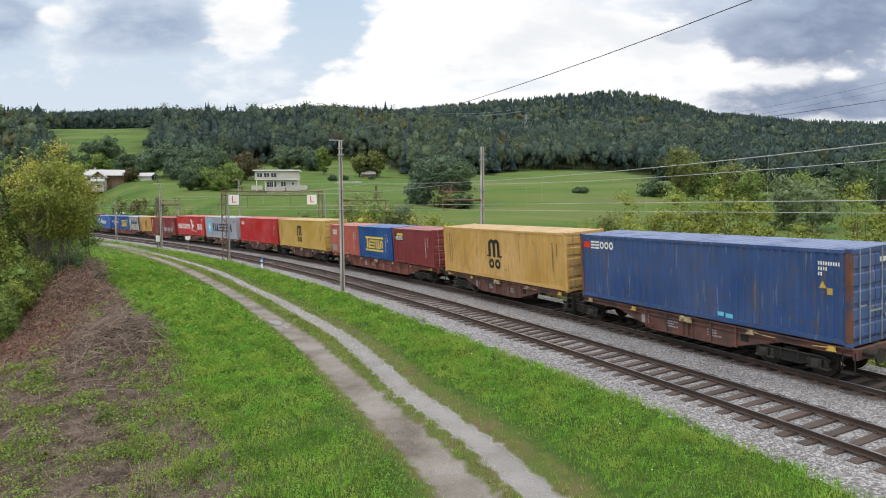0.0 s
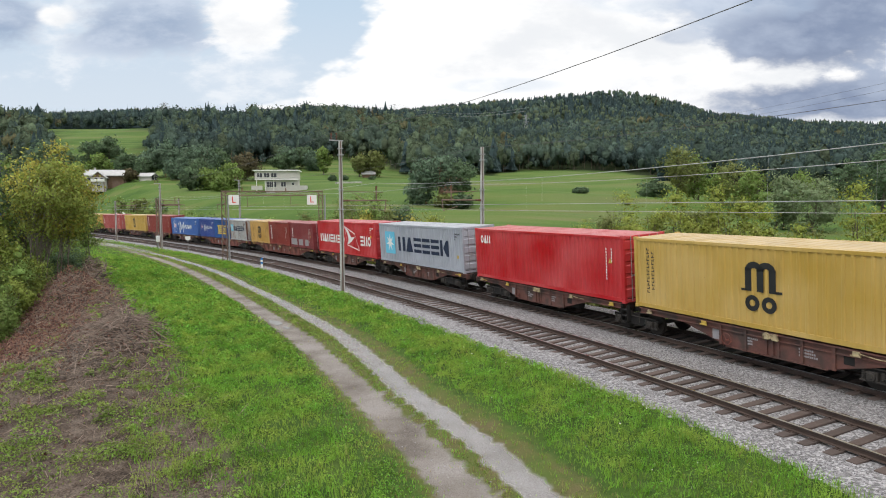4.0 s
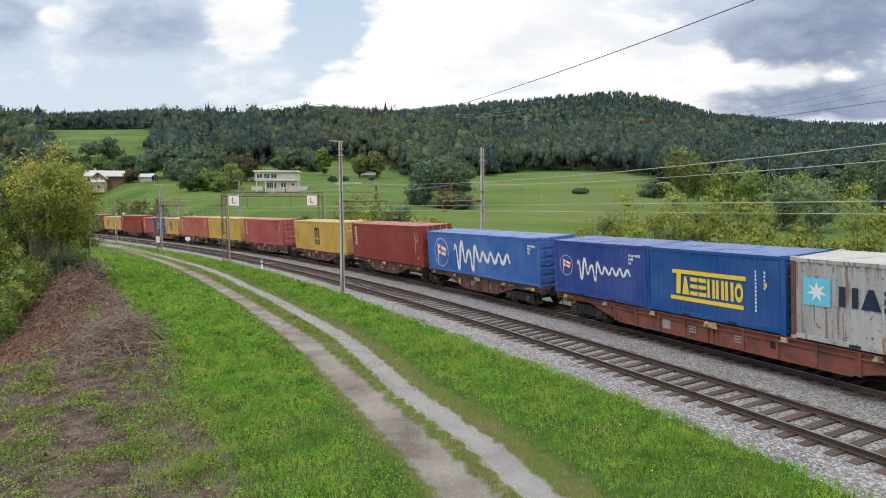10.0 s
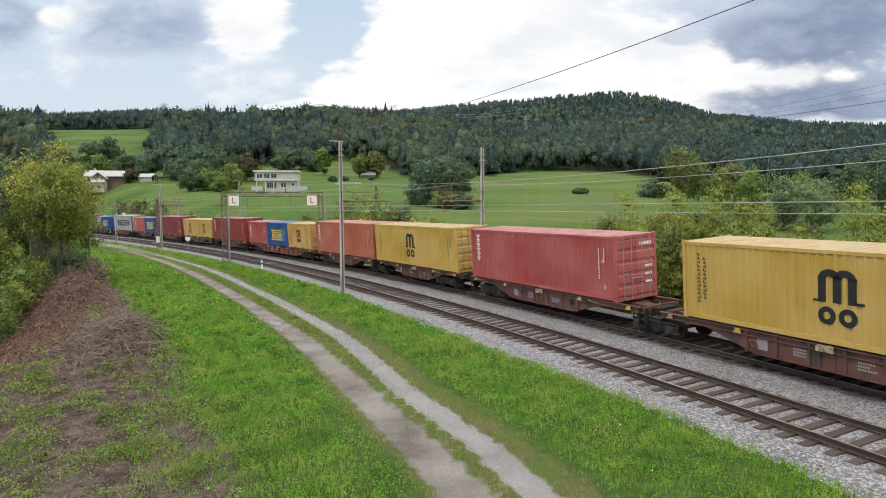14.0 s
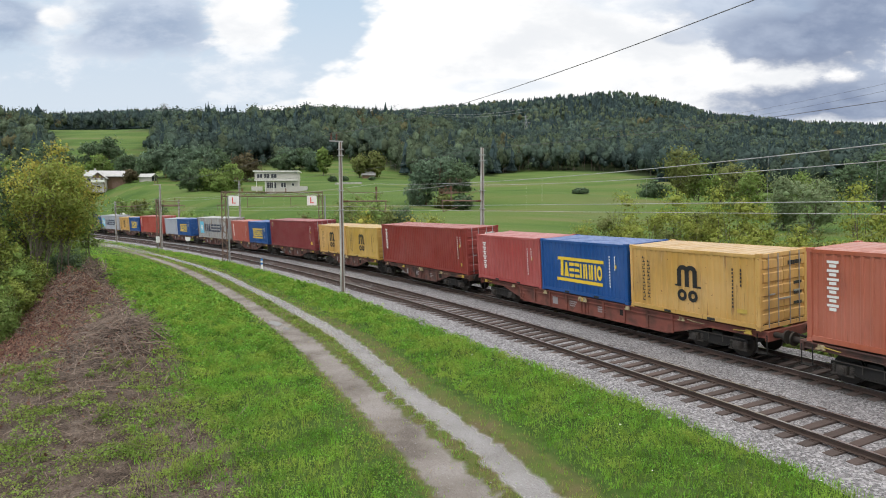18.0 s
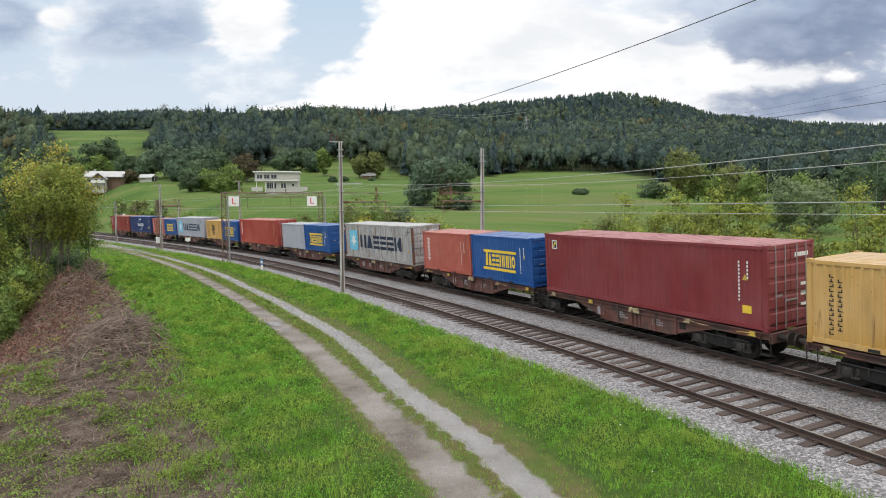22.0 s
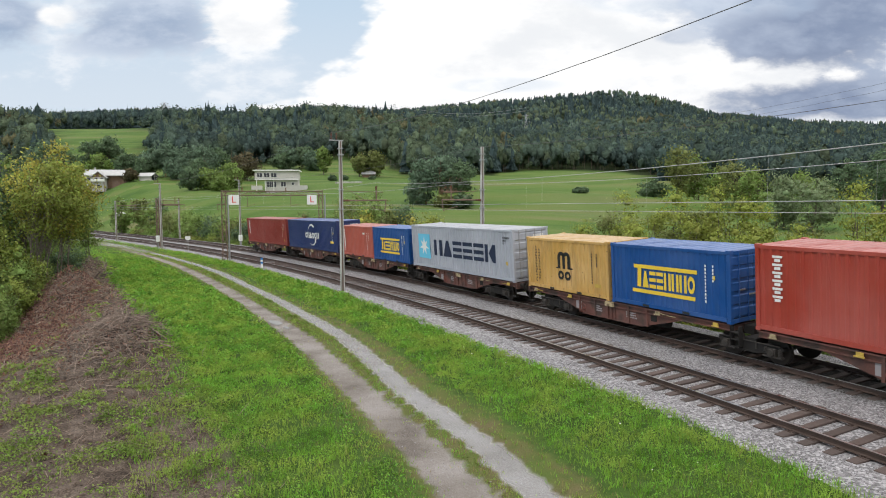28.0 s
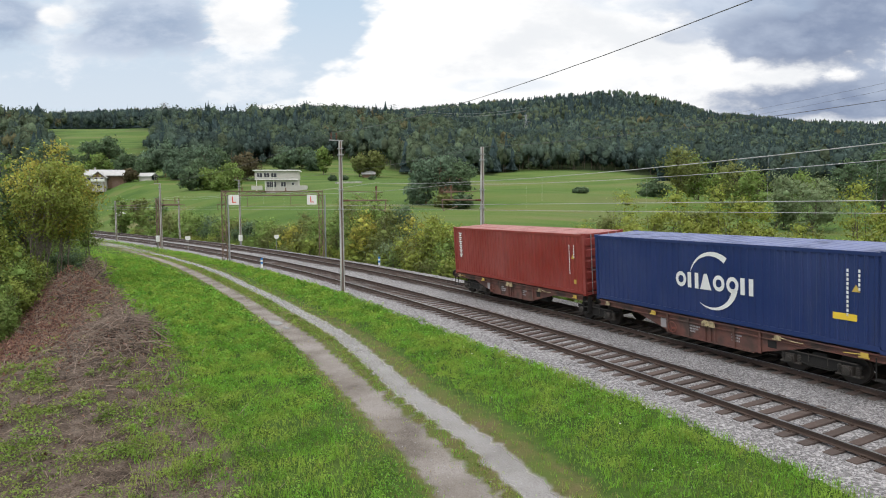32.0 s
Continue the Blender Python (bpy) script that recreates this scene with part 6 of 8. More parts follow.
LEAF = {
    "ash": leaf_paint("ash_leaves", (0.300, 0.370, 0.085)),
    "yellow": leaf_paint("yellowing_leaves", (0.43, 0.42, 0.090)),
    "light": leaf_paint("light_green_leaves", (0.285, 0.335, 0.068), 0.3),
    "green": leaf_paint("green_leaves", (0.205, 0.300, 0.080)),
    # dark and pine carry extra blue, standing in for haze over distant trees
    "dark": leaf_paint("dark_green_leaves", (0.130, 0.200, 0.106)),
    "willow": leaf_paint("grey_green_leaves", (0.245, 0.315, 0.165), 0.25, 0.015),
    "pine": leaf_paint("dark_needles", (0.150, 0.226, 0.146), 0.3, 0.015),
    "olive": leaf_paint("olive_leaves", (0.198, 0.233, 0.075)),
    "rust": leaf_paint("reddish_leaves", (0.135, 0.118, 0.062), 0.3, 0.02),
    "dead": leaf_paint("dead_brown_leaves", (0.215, 0.118, 0.086), 0.6, 0.02),
    "litter": leaf_paint("leaf_litter_brown", (0.155, 0.115, 0.085), 0.75, 0.02),
    "weed": herb_paint("broad_weed_leaves", (0.165, 0.375, 0.047), (0.37, 0.49, 0.085), 0.75),
    "sparse": herb_paint("sparse_weed_leaves", (0.205, 0.335, 0.06), (0.30, 0.36, 0.09), 0.8),
    "grass": herb_paint("grass_blades", (0.190, 0.385, 0.048), (0.36, 0.46, 0.09), 0.7),
    "drygrass": leaf_paint("dry_grass_blades", (0.30, 0.25, 0.11), 0.3, 0.02),
}
M["bark"] = material("grey_brown_bark", (0.13, 0.105, 0.085), 0.9, 0, 0.25, 2, 20, 0.5)
M["paletrunk"] = material("pale_bark", (0.19, 0.168, 0.14), 0.9, 0, 0.25, 2, 20, 0.4)
M["pinebark"] = material("reddish_pine_bark", (0.20, 0.115, 0.08), 0.9, 0, 0.25, 2, 20, 0.4)
M["stick"] = material("dry_stick_wood", (0.185, 0.142, 0.118), 0.9, 0, 0.25, 3, 20, 0.3, per_island=0.7)
M["twig"] = material("dead_branch_wood", (0.23, 0.174, 0.14), 0.9, 0, 0.25, 3, 20, 0.3, per_island=0.55)


def unit(v):
    return v / np.maximum(np.linalg.norm(v, axis=-1, keepdims=True), 1e-6)


def leaf_cards(centres, size, up=0.35, rng=RNG, out=None, wide=0.62, shade=None):
    """A folded rhombus at each place, turned at random; arrays of corners and faces."""
    n = len(centres)
    nor = rng.normal(size=(n, 3))
    nor[:, 2] += up
    if out is not None:
        nor += out * 0.9
    nor = unit(nor)
    if shade is not None:
        nor = nor * np.where((nor * shade).sum(1, keepdims=True) < 0, -1, 1)
    a = unit(np.cross(nor, rng.normal(size=(n, 3))))
    b = np.cross(nor, a)
    s = (size * rng.uniform(0.6, 1.35, n))[:, None]
    fold = nor * s * 0.22
    v = np.stack([centres - a * s, centres - b * s * wide + fold, centres + a * s, centres + b * s * wide + fold], 1).reshape(-1, 3)
    f = np.arange(4 * n).reshape(n, 4)
    return v, f


def tubes(segs, k=5):
    """Tapered bars: rows of ax, ay, az, bx, by, bz, r0, r1."""
    segs = np.asarray(segs, float)
    a, b, r0, r1 = segs[:, :3], segs[:, 3:6], segs[:, 6], segs[:, 7]
    d = unit(b - a)
    ref = np.where(np.abs(d[:, 2:3]) > 0.9, [[1.0, 0, 0]], [[0, 0, 1.0]])
    e = unit(np.cross(d, ref))
    g = np.cross(d, e)
    ang = np.arange(k) * math.tau / k
    c, s = np.cos(ang)[None, :, None], np.sin(ang)[None, :, None]
    lo = a[:, None] + (e[:, None] * c + g[:, None] * s) * r0[:, None, None]
    hi = b[:, None] + (e[:, None] * c + g[:, None] * s) * r1[:, None, None]
    v = np.concatenate([lo, hi], 1).reshape(-1, 3)
    base = np.arange(len(segs))[:, None] * 2 * k
    i = np.arange(k)[None]
    j = (i + 1) % k
    f = np.stack([base + i, base + j, base + k + j, base + k + i], -1).reshape(-1, 4)
    return v, f


def blob(n_lat, n_lon):
    """A low ball of rings: unit corners and four-sided faces."""
    v, f = [], []
    for i in range(n_lat + 1):
        a = math.pi * i / n_lat
        for j in range(n_lon):
            b = math.tau * (j + 0.5 * (i % 2)) / n_lon
            v.append((math.sin(a) * math.cos(b), math.sin(a) * math.sin(b), math.cos(a)))
    for i in range(n_lat):
        for j in range(n_lon):
            f.append((i * n_lon + j, (i + 1) * n_lon + j, (i + 1) * n_lon + (j + 1) % n_lon, i * n_lon + (j + 1) % n_lon))
    return np.array(v), np.array(f)


CLUMP = blob(3, 6)


def tree(x, y, h, w, leaf, label, name="tree", bare=0.25, cards=2200, size=0.16, clumps=26, bark="bark", lean=(0.0, 0.0), z=None, stems=1, stout=0.013, category="tree", group="trees and bushes", squash=1.0, core_size=1.0):
    """A trunk with limbs and a crown of many small leaves in uneven clumps."""
    rng = np.random.default_rng(int(abs(x * 131 + y * 17 + h * 7)) + 3)
    z0 = ground_at(x, y) if z is None else z
    root = tagged(new(name), label, category, group)
    root.matrix_basis = Matrix.Translation((x, y, z0 - 0.08))
    # clump centres, thicker towards the outside of the crown
    d = unit(rng.normal(size=(clumps, 3)))
    r = rng.uniform(0.25, 1.0, clumps) ** 0.55
    cz = h * (bare + (1 - bare) * 0.5)
    rz = h * (1 - bare) * 0.5
    c = d * r[:, None] * np.array([w / 2, w / 2, rz])
    up = c[:, 2] / rz
    c[:, :2] *= (1.0 - 0.35 * np.clip(up, 0, 1) ** 2)[:, None] * rng.uniform(0.75, 1.15, (clumps, 1))
    c[:, 2] += cz
    c[:, :2] += np.array(lean) * (c[:, 2:3] / h)
    segs = []
    for k in range(stems):
        sway = rng.normal(size=2) * 0.05 * h + (0 if stems == 1 else 1) * rng.normal(size=2) * 0.12 * w
        p = np.array([0.0, 0.0, -0.3]) + np.append(rng.normal(size=2) * (0.06 * h if h > 7 else 0.1) * (stems > 1), 0)
        n = 6
        rad = stout * h / (1 + 0.25 * (stems - 1)) + 0.015
        path = [p]
        for i in range(1, n + 1):
            u = i / n
            q = p * (1 - u) * (h > 7) + np.array([sway[0] * u + lean[0] * u, sway[1] * u + lean[1] * u, h * 0.88 * u]) + np.append(rng.normal(size=2) * 0.012 * h, 0)
            segs.append([*path[-1], *q, rad * (1 - (i - 1) / n * 0.85), rad * (1 - u * 0.85)])
            path.append(q)
        mine = c[k::stems]
        for t in mine:
            u = np.clip((t[2] - h * 0.12) / h * rng.uniform(0.65, 0.95), 0.05, 0.95) * n / 0.88
            i = int(min(u, n - 1))
            s = path[i] + (path[i + 1] - path[i]) * min(u - i, 1)
            mid = (s + t) / 2 + np.array([0, 0, 0.06 * h]) * rng.uniform(0.2, 1)
            rr = rad * 0.42 * (1 - s[2] / h * 0.7)
            segs.append([*s, *mid, rr, rr * 0.6]), segs.append([*mid, *t, rr * 0.6, rr * 0.2])
    v, f = tubes(segs)
    o = raw_mesh("trunk", v, f, M[bark])
    o.parent = root
    per = max(4, cards // clumps)
    spread = 0.345 * (w * w * rz * 2 / clumps) ** (1 / 3)
    off = rng.normal(size=(clumps, per, 3)) * spread * rng.uniform(0.7, 1.3, (clumps, 1, 1)) * np.array([1, 1, 0.75 * squash])
    pts = (c[:, None] + off).reshape(-1, 3)
    keep = pts[:, 2] > 0.05
    core = np.array([lean[0] * 0.6, lean[1] * 0.6, cz - 0.15 * rz])
    face = unit(unit((pts - core) / np.array([w, w, 2 * rz])) + 0.8 * unit(off.reshape(-1, 3)) + rng.normal(size=pts.shape) * 0.3)[keep]
    v, f = leaf_cards(pts[keep], size, 0.3, rng, unit(off.reshape(-1, 3))[keep], 0.62, face)
    bv, bf = CLUMP
    big = core_size * spread * rng.uniform(0.45, 0.8, (clumps, 1, 1)) * np.array([1, 1, 0.75 * squash])
    own = c[:, None] + bv[None] * big * rng.uniform(0.75, 1.2, (clumps, len(bv), 1))
    own[..., 2] = np.maximum(own[..., 2], 0.06)
    nor = unit(bv[None] + unit(c - core)[:, None] * 0.7).reshape(-1, 3)
    f = np.concatenate([f, (bf[None] + (np.arange(clumps) * len(bv))[:, None, None]).reshape(-1, 4) + len(v)])
    v = np.concatenate([v, own.reshape(-1, 3)])
    o = raw_mesh("crown", v, f, LEAF[leaf], False, np.concatenate([np.repeat(face, 4, 0), nor]))
    o.parent = root
    tagged(o, kind="stuff")
    return root


# x, y, height, width, leaf, stems, lean
GROVE = [
    (-30.0, 45.0, 11.6, 5.6, "yellow", 3, 2.7), (-28.4, 43.5, 10.2, 4.4, "ash", 2, 1.4), (-29.6, 47.5, 8.8, 4.2, "ash", 3, 1.2),
    (-31.8, 46, 11.2, 3.6, "green", 2, 0.0), (-32.4, 43, 12.2, 4.2, "dark", 2, 0.0),
    (-29.4, 40, 7.2, 3.2, "ash", 2, 0.3), (-38.2, 60, 9.6, 4.4, "dark", 2, 0.0), (-36.8, 64, 7.2, 2.6, "green", 3, 0.0),
    (-39.3, 58, 11.4, 3.9, "dark", 2, 0.0), (-38.1, 46, 13.4, 5.0, "dark", 2, 0.0),
    (-29.9, 38, 8.8, 3.4, "green", 2, 0.0), (-34.6, 54, 8.2, 3.4, "green", 3, 0.0), (-37.0, 52, 10.4, 3.4, "dark", 2, 0.0),
]
UNDERGROWTH = [
    (-27.9, 40, 4.9, 2.8, "green", 4, 0.0), (-28.2, 42, 3.8, 2.5, "ash", 4, 0.0), (-30.4, 46, 4.0, 2.6, "green", 4, 0.0),
    (-27.9, 37.6, 4.6, 2.4, "green", 4, 0.0), (-30.6, 50, 3.2, 2.2, "dark", 4, 0.0), (-29.5, 44, 4.2, 2.4, "green", 4, 0.0),
    (-26.6, 38.4, 3.1, 1.9, "ash", 4, 0.0), (-29.1, 38, 5.1, 2.8, "ash", 4, 0.0), (-32.0, 52, 3.6, 2.4, "green", 4, 0.0),
    (-32.8, 50, 4.3, 2.4, "green", 4, 0.0), (-25.6, 36, 3.0, 1.7, "green", 4, 0.0), (-33.4, 55, 3.4, 2.4, "dark", 4, 0.0),
    (-34.8, 58, 3.2, 2.6, "green", 4, 0.0), (-24.4, 34, 2.6, 1.6, "green", 4, 0.0),
]
FRONT = [
    (11.6, 40.0, 7.7, 1.9, "light", 3, 0.0), (12.5, 36.2, 7.3, 1.1, "light", 3, 0.0), (12.6, 33.8, 7.9, 1.4, "light", 3, 0.0),
    (14.2, 34.8, 7.5, 1.1, "olive", 3, 0.0), (14.0, 32.0, 7.8, 1.4, "light", 3, 0.0), (15.1, 31.2, 7.5, 1.5, "light", 3, 0.0),
    (16.7, 32.5, 7.1, 1.0, "light", 3, 0.0), (15.7, 27.8, 6.7, 1.2, "light", 3, 0.0), (17.8, 30.0, 6.1, 1.0, "olive", 3, 0.0),
    (11.1, 35.8, 6.7, 1.8, "light", 3, 0.0), (10.5, 39.8, 6.3, 1.8, "olive", 3, 0.0), (13.7, 30.2, 6.7, 1.6, "light", 3, 0.0),
    (12.8, 32.2, 6.7, 1.5, "light", 3, 0.0), (16.4, 26.0, 5.5, 0.8, "light", 3, 0.0), (18.6, 26.5, 7.1, 1.1, "light", 3, 0.0),
    (18.8, 28.0, 8.5, 1.5, "light", 3, 0.0), (14.5, 29.2, 6.1, 1.6, "light", 3, 0.0), (9.6, 41.5, 5.9, 1.7, "light", 3, 0.0),
    (12.1, 33.8, 6.3, 1.8, "olive", 3, 0.0), (-9.3, 71.5, 8.5, 3.0, "green", 3, 0.0), (-12.0, 77.0, 8.3, 2.8, "olive", 3, 0.0),
    (-7.4, 68.8, 8.5, 2.5, "green", 3, 0.0), (-4.3, 66.0, 8.1, 2.3, "dark", 3, 0.0), (-2.5, 59.5, 6.8, 2.4, "yellow", 3, 0.0),
    (-0.9, 57.2, 6.6, 2.3, "light", 3, 0.0), (0.5, 54.8, 6.0, 1.8, "light", 3, 0.0), (-5.5, 64.0, 6.8, 2.9, "olive", 3, 0.0),
    (-12.3, 74.0, 6.5, 2.7, "green", 3, 0.0), (-8.3, 68.2, 6.6, 3.1, "yellow", 3, 0.0), (-15.5, 80.0, 6.5, 2.9, "green", 3, 0.0),
    (-18.6, 84.2, 6.2, 3.1, "olive", 3, 0.0), (1.7, 53.0, 5.3, 1.9, "light", 3, 0.0),
]
MID = [
    (64.1, 108, 9.9, 9.6, "willow", 2, 0.0), (61.0, 112, 10.2, 5.1, "willow", 2, 0.0), (70.7, 150, 11.0, 12.5, "olive", 2, 0.0),
    (69.3, 140, 10.5, 7.6, "green", 2, 0.0), (62.3, 165, 15.7, 11.1, "olive", 2, 0.0), (68.8, 170, 13.0, 7.7, "green", 2, 0.0),
    (55.7, 165, 4.2, 7.8, "dark", 3, 0.0), (91.5, 130, 15.6, 7.1, "dark", 2, 0.0), (88.8, 120, 16.8, 9.8, "dark", 2, 0.0),
    (103.9, 160, 11.6, 8.7, "dark", 2, 0.0), (98.1, 170, 10.4, 9.3, "green", 2, 0.0), (79.3, 180, 10.0, 8.2, "green", 2, 0.0),
    (-0.1, 150, 12.1, 10.9, "pine", 2, 0.0), (-4.4, 152, 10.7, 8.3, "pine", 2, 0.0), (4.2, 148, 10.8, 8.3, "dark", 2, 0.0),
    (4.6, 146, 3.6, 4.6, "dark", 3, 0.0), (-5.7, 150, 6.6, 6.8, "pine", 2, 0.0), (0.4, 147, 3.0, 5.0, "olive", 3, 0.0),
    (-34.2, 262, 9.9, 7.1, "olive", 3, 0.0), (-28.7, 264, 10.4, 8.6, "olive", 3, 0.0), (-41.7, 238, 1.8, 2.4, "dark", 3, 0.0),
    (-37.4, 240, 1.6, 2.2, "dark", 3, 0.0), (-27.7, 246, 1.2, 2.2, "dark", 3, 0.0), (-51.0, 268, 11.7, 5.3, "green", 1, 0.0),
    (35.9, 163, 1.1, 4.4, "dark", 4, 0.0), (-70.8, 290, 10.1, 8.9, "pine", 1, 0.0), (-65.3, 295, 10.9, 9.6, "dark", 2, 0.0),
    (-58.9, 285, 8.5, 7.8, "pine", 1, 0.0), (-73.4, 285, 6.9, 9.3, "dark", 2, 0.0), (-115.4, 250, 11.4, 10.9, "pine", 2, 0.0),
    (-109.9, 252, 13.6, 11.4, "pine", 2, 0.0), (-104.1, 255, 13.0, 11.6, "pine", 2, 0.0), (-95.2, 250, 11.8, 11.3, "pine", 2, 0.0),
    (-92.4, 262, 11.0, 10.5, "dark", 2, 0.0), (-116.0, 245, 8.1, 6.7, "dark", 2, 0.0), (-101.0, 240, 8.3, 10.9, "pine", 2, 0.0),
    (-93.4, 240, 7.8, 9.6, "dark", 2, 0.0), (-82.0, 205, 7.3, 7.4, "dark", 4, 0.0), (-77.3, 207, 6.9, 7.1, "green", 4, 0.0),
    (-71.5, 212, 8.3, 8.1, "green", 3, 0.0), (-74.9, 240, 10.3, 10.4, "rust", 2, 0.0), (-70.0, 200, 4.8, 6.5, "green", 4, 0.0),
    (-154.7, 276, 14.3, 8.5, "dark", 2, 0.0), (-148.6, 280, 15.6, 11.2, "dark", 2, 0.0), (-143.0, 262, 8.7, 8.6, "green", 3, 0.0),
    (-126.6, 252, 9.5, 9.1, "dark", 2, 0.0), (-117.7, 236, 4.5, 4.3, "rust", 3, 0.0), (-168.6, 280, 15.7, 12.7, "dark", 2, 0.0),
    (-182.0, 285, 26.5, 15.5, "dark", 2, 0.0), (-153.0, 262, 10.1, 9.5, "green", 2, 0.0), (-72.4, 150, 9.5, 4.1, "olive", 4, 0.0),
    (-72.2, 140, 7.9, 3.8, "green", 4, 0.0), (-68.2, 150, 8.0, 3.5, "dark", 4, 0.0),
]

SAY = {"dark": "dark green tree", "rust": "tree with reddish brown leaves", "willow": "round grey green willow", "light": "young light green tree with a thin trunk", "olive": "olive green leafy tree", "yellow": "tall slender tree with yellowing autumn crown", "ash": "slender ash tree with pale thin stems", "green": "leafy green tree", "pine": "dark blue-green pine with a rounded crown"}


def build_grove():
    """The wood at the road's bend, on the bank."""
    for k, (x, y, h, w, leaf, stems, lean) in enumerate(GROVE):
        front = leaf in ("yellow", "ash", "light")
        tree(x, y, h, w, leaf, SAY[leaf] + " in the grove", stems=stems, cards=5600 if front else 2600, size=0.105 if front else 0.12, clumps=int(26 + 8 * w), core_size=0.35 if front else 0.8, bare=(0.44 if front else 0.22) if h > 7.5 else 0.15, bark="paletrunk" if front else "bark", lean=(lean, 0.0), stout=0.0072)
    for x, y, h, w, leaf, stems, lean in UNDERGROWTH:
        tree(x, y, h, w, leaf, "leafy undergrowth bush at the edge of the grove", "bush", 0.0, 3000, 0.075, 28, stems=stems, category="bush")


def build_lineside():
    """Bushes along the far side of the line."""
    T = tree
    rnd = random.Random(9)
    for x, y, h, w, leaf, stems, lean in FRONT:
        T(x, y, h, w * 1.25, leaf, "young light green bush behind the train", "bush", 0.05, 5000 if y < 45 else 2800, 0.066 if y < 45 else 0.095, 40, stems=stems, category="bush", stout=0.006)
    rows = [(-3.0, 13.0, 3.6, 3.0, "olive"), (-5.2, 11.0, 3.0, 3.2, "light"), (-8.0, 11.5, 2.8, 3.0, "light"), (-11.5, 10.8, 3.6, 4.0, "ash"), (-14.5, 11.0, 3.9, 4.2, "ash"), (-17.2, 10.5, 4.6, 4.5, "green"), (-19.8, 11.5, 5.2, 5.0, "ash"), (-22.5, 10.8, 4.6, 4.8, "olive"), (-25.5, 12.0, 5.0, 5.0, "ash"), (-28.5, 11.0, 4.2, 4.8, "willow"), (-31.5, 11.5, 4.6, 5.2, "olive"), (-34.5, 11.0, 5.2, 5.0, "light"), (-38.0, 11.8, 5.0, 5.2, "green"),
            (-42, 11.2, 4.0, 4.6, "olive"), (-46, 11.5, 4.2, 4.8, "green"), (-50, 11.0, 3.6, 4.6, "olive"), (-54, 11.5, 4.2, 5.0, "yellow"), (-58, 11.5, 4.4, 5.0, "olive"), (-62, 11.0, 4.0, 5.0, "green"), (-66, 12.0, 5.0, 5.4, "green"), (-71, 11.5, 4.6, 5.5, "dark"), (-76, 12.0, 5.0, 6.0, "olive"), (-82, 12.0, 5.2, 6.5, "green"), (-88, 12.5, 5.6, 6.5, "dark"), (-95, 12.5, 5.6, 7.0, "green"), (-103, 13.0, 6.0, 7.5, "green"), (-112, 13.0, 6.4, 8.0, "olive"), (-122, 13.0, 7.0, 8.5, "green")]
    for s, d, h, w, leaf in rows:
        p, _ = on_track(s, d)
        T(p.x, p.y, h, w, leaf, "dense bush along the far side of the tracks", "bush", 0.0, 2600, 0.11 if s > -40 else 0.15, 36, stems=4, category="bush")
    for s in np.arange(-125, 26, 2.6):
        p, _ = on_track(s, 8.9 + rnd.uniform(-0.3, 0.9))
        T(p.x, p.y, rnd.uniform(1.1, 2.2), rnd.uniform(2.2, 3.0), rnd.choice(["green", "light", "ash", "olive"]), "low scrub at the foot of the far ballast", "shrub", 0.0, 600, 0.12, 14, stems=3, category="bush", group="low scrub")


def build_midground():
    """Single trees on the meadow and round the houses."""
    for x, y, h, w, leaf, stems, lean in MID:
        tree(x, y, h, w, leaf, SAY[leaf] + " on the meadow", cards=3400 if leaf == "willow" else 2100, size=max(0.17, y * 0.0019), clumps=44, bare=0.34 if abs(x) < 7 and h > 9 else 0.0 if leaf == "willow" or h < 9 else 0.12, stems=3 if abs(x) < 7 else stems, bark="pinebark" if leaf == "pine" else "bark")


# ---------------------------------------------------------------- the wooded hill
def cone_tiers(tiers, n):
    v, f = [], []
    for k in range(tiers):
        z0, z1 = k / tiers * 0.8 + 0.1, min(1.0, (k + 1.9) / tiers * 0.8 + 0.12)
        r = 1.0 - 0.72 * k / tiers
        b = len(v)
        for j in range(n):
            a = math.tau * (j + 0.5 * (k % 2)) / n
            rr = r * (1.0 if j % 2 else 0.72)
            v.append((math.cos(a) * rr, math.sin(a) * rr, z0))
        for j in range(n):
            a = math.tau * j / n
            v.append((0.13 * math.cos(a), 0.13 * math.sin(a), z1))
        for j in range(n):
            f.append((b + j, b + (j + 1) % n, b + n + (j + 1) % n, b + n + j))
    return np.array(v), np.array(f)


def stamp(name, tmpl, places, sx, sz, turn, mat, rough, rng, label, smooth_shade=True):
    """Many copies of one small shape, each turned, stretched and roughened, as one mesh."""
    v, f = tmpl
    n, m = len(places), len(v)
    c, s = np.cos(turn)[:, None], np.sin(turn)[:, None]
    jit = 1 + rng.normal(size=(n, m)) * rough
    x, y = v[None, :, 0] * jit, v[None, :, 1] * jit
    X = (x * c - y * s) * sx[:, None] + places[:, 0:1]
    Y = (x * s + y * c) * sx[:, None] + places[:, 1:2]
    Z = v[None, :, 2] * (1 + rng.normal(size=(n, m)) * rough * 0.6) * sz[:, None] + places[:, 2:3]
    V = np.stack([X, Y, Z], -1).reshape(-1, 3)
    F = (f[None] + (np.arange(n) * m)[:, None, None]).reshape(-1, f.shape[1])
    ob = raw_mesh(name, V, F, mat, smooth_shade)
    return tagged(ob, label, "forest", kind="stuff")


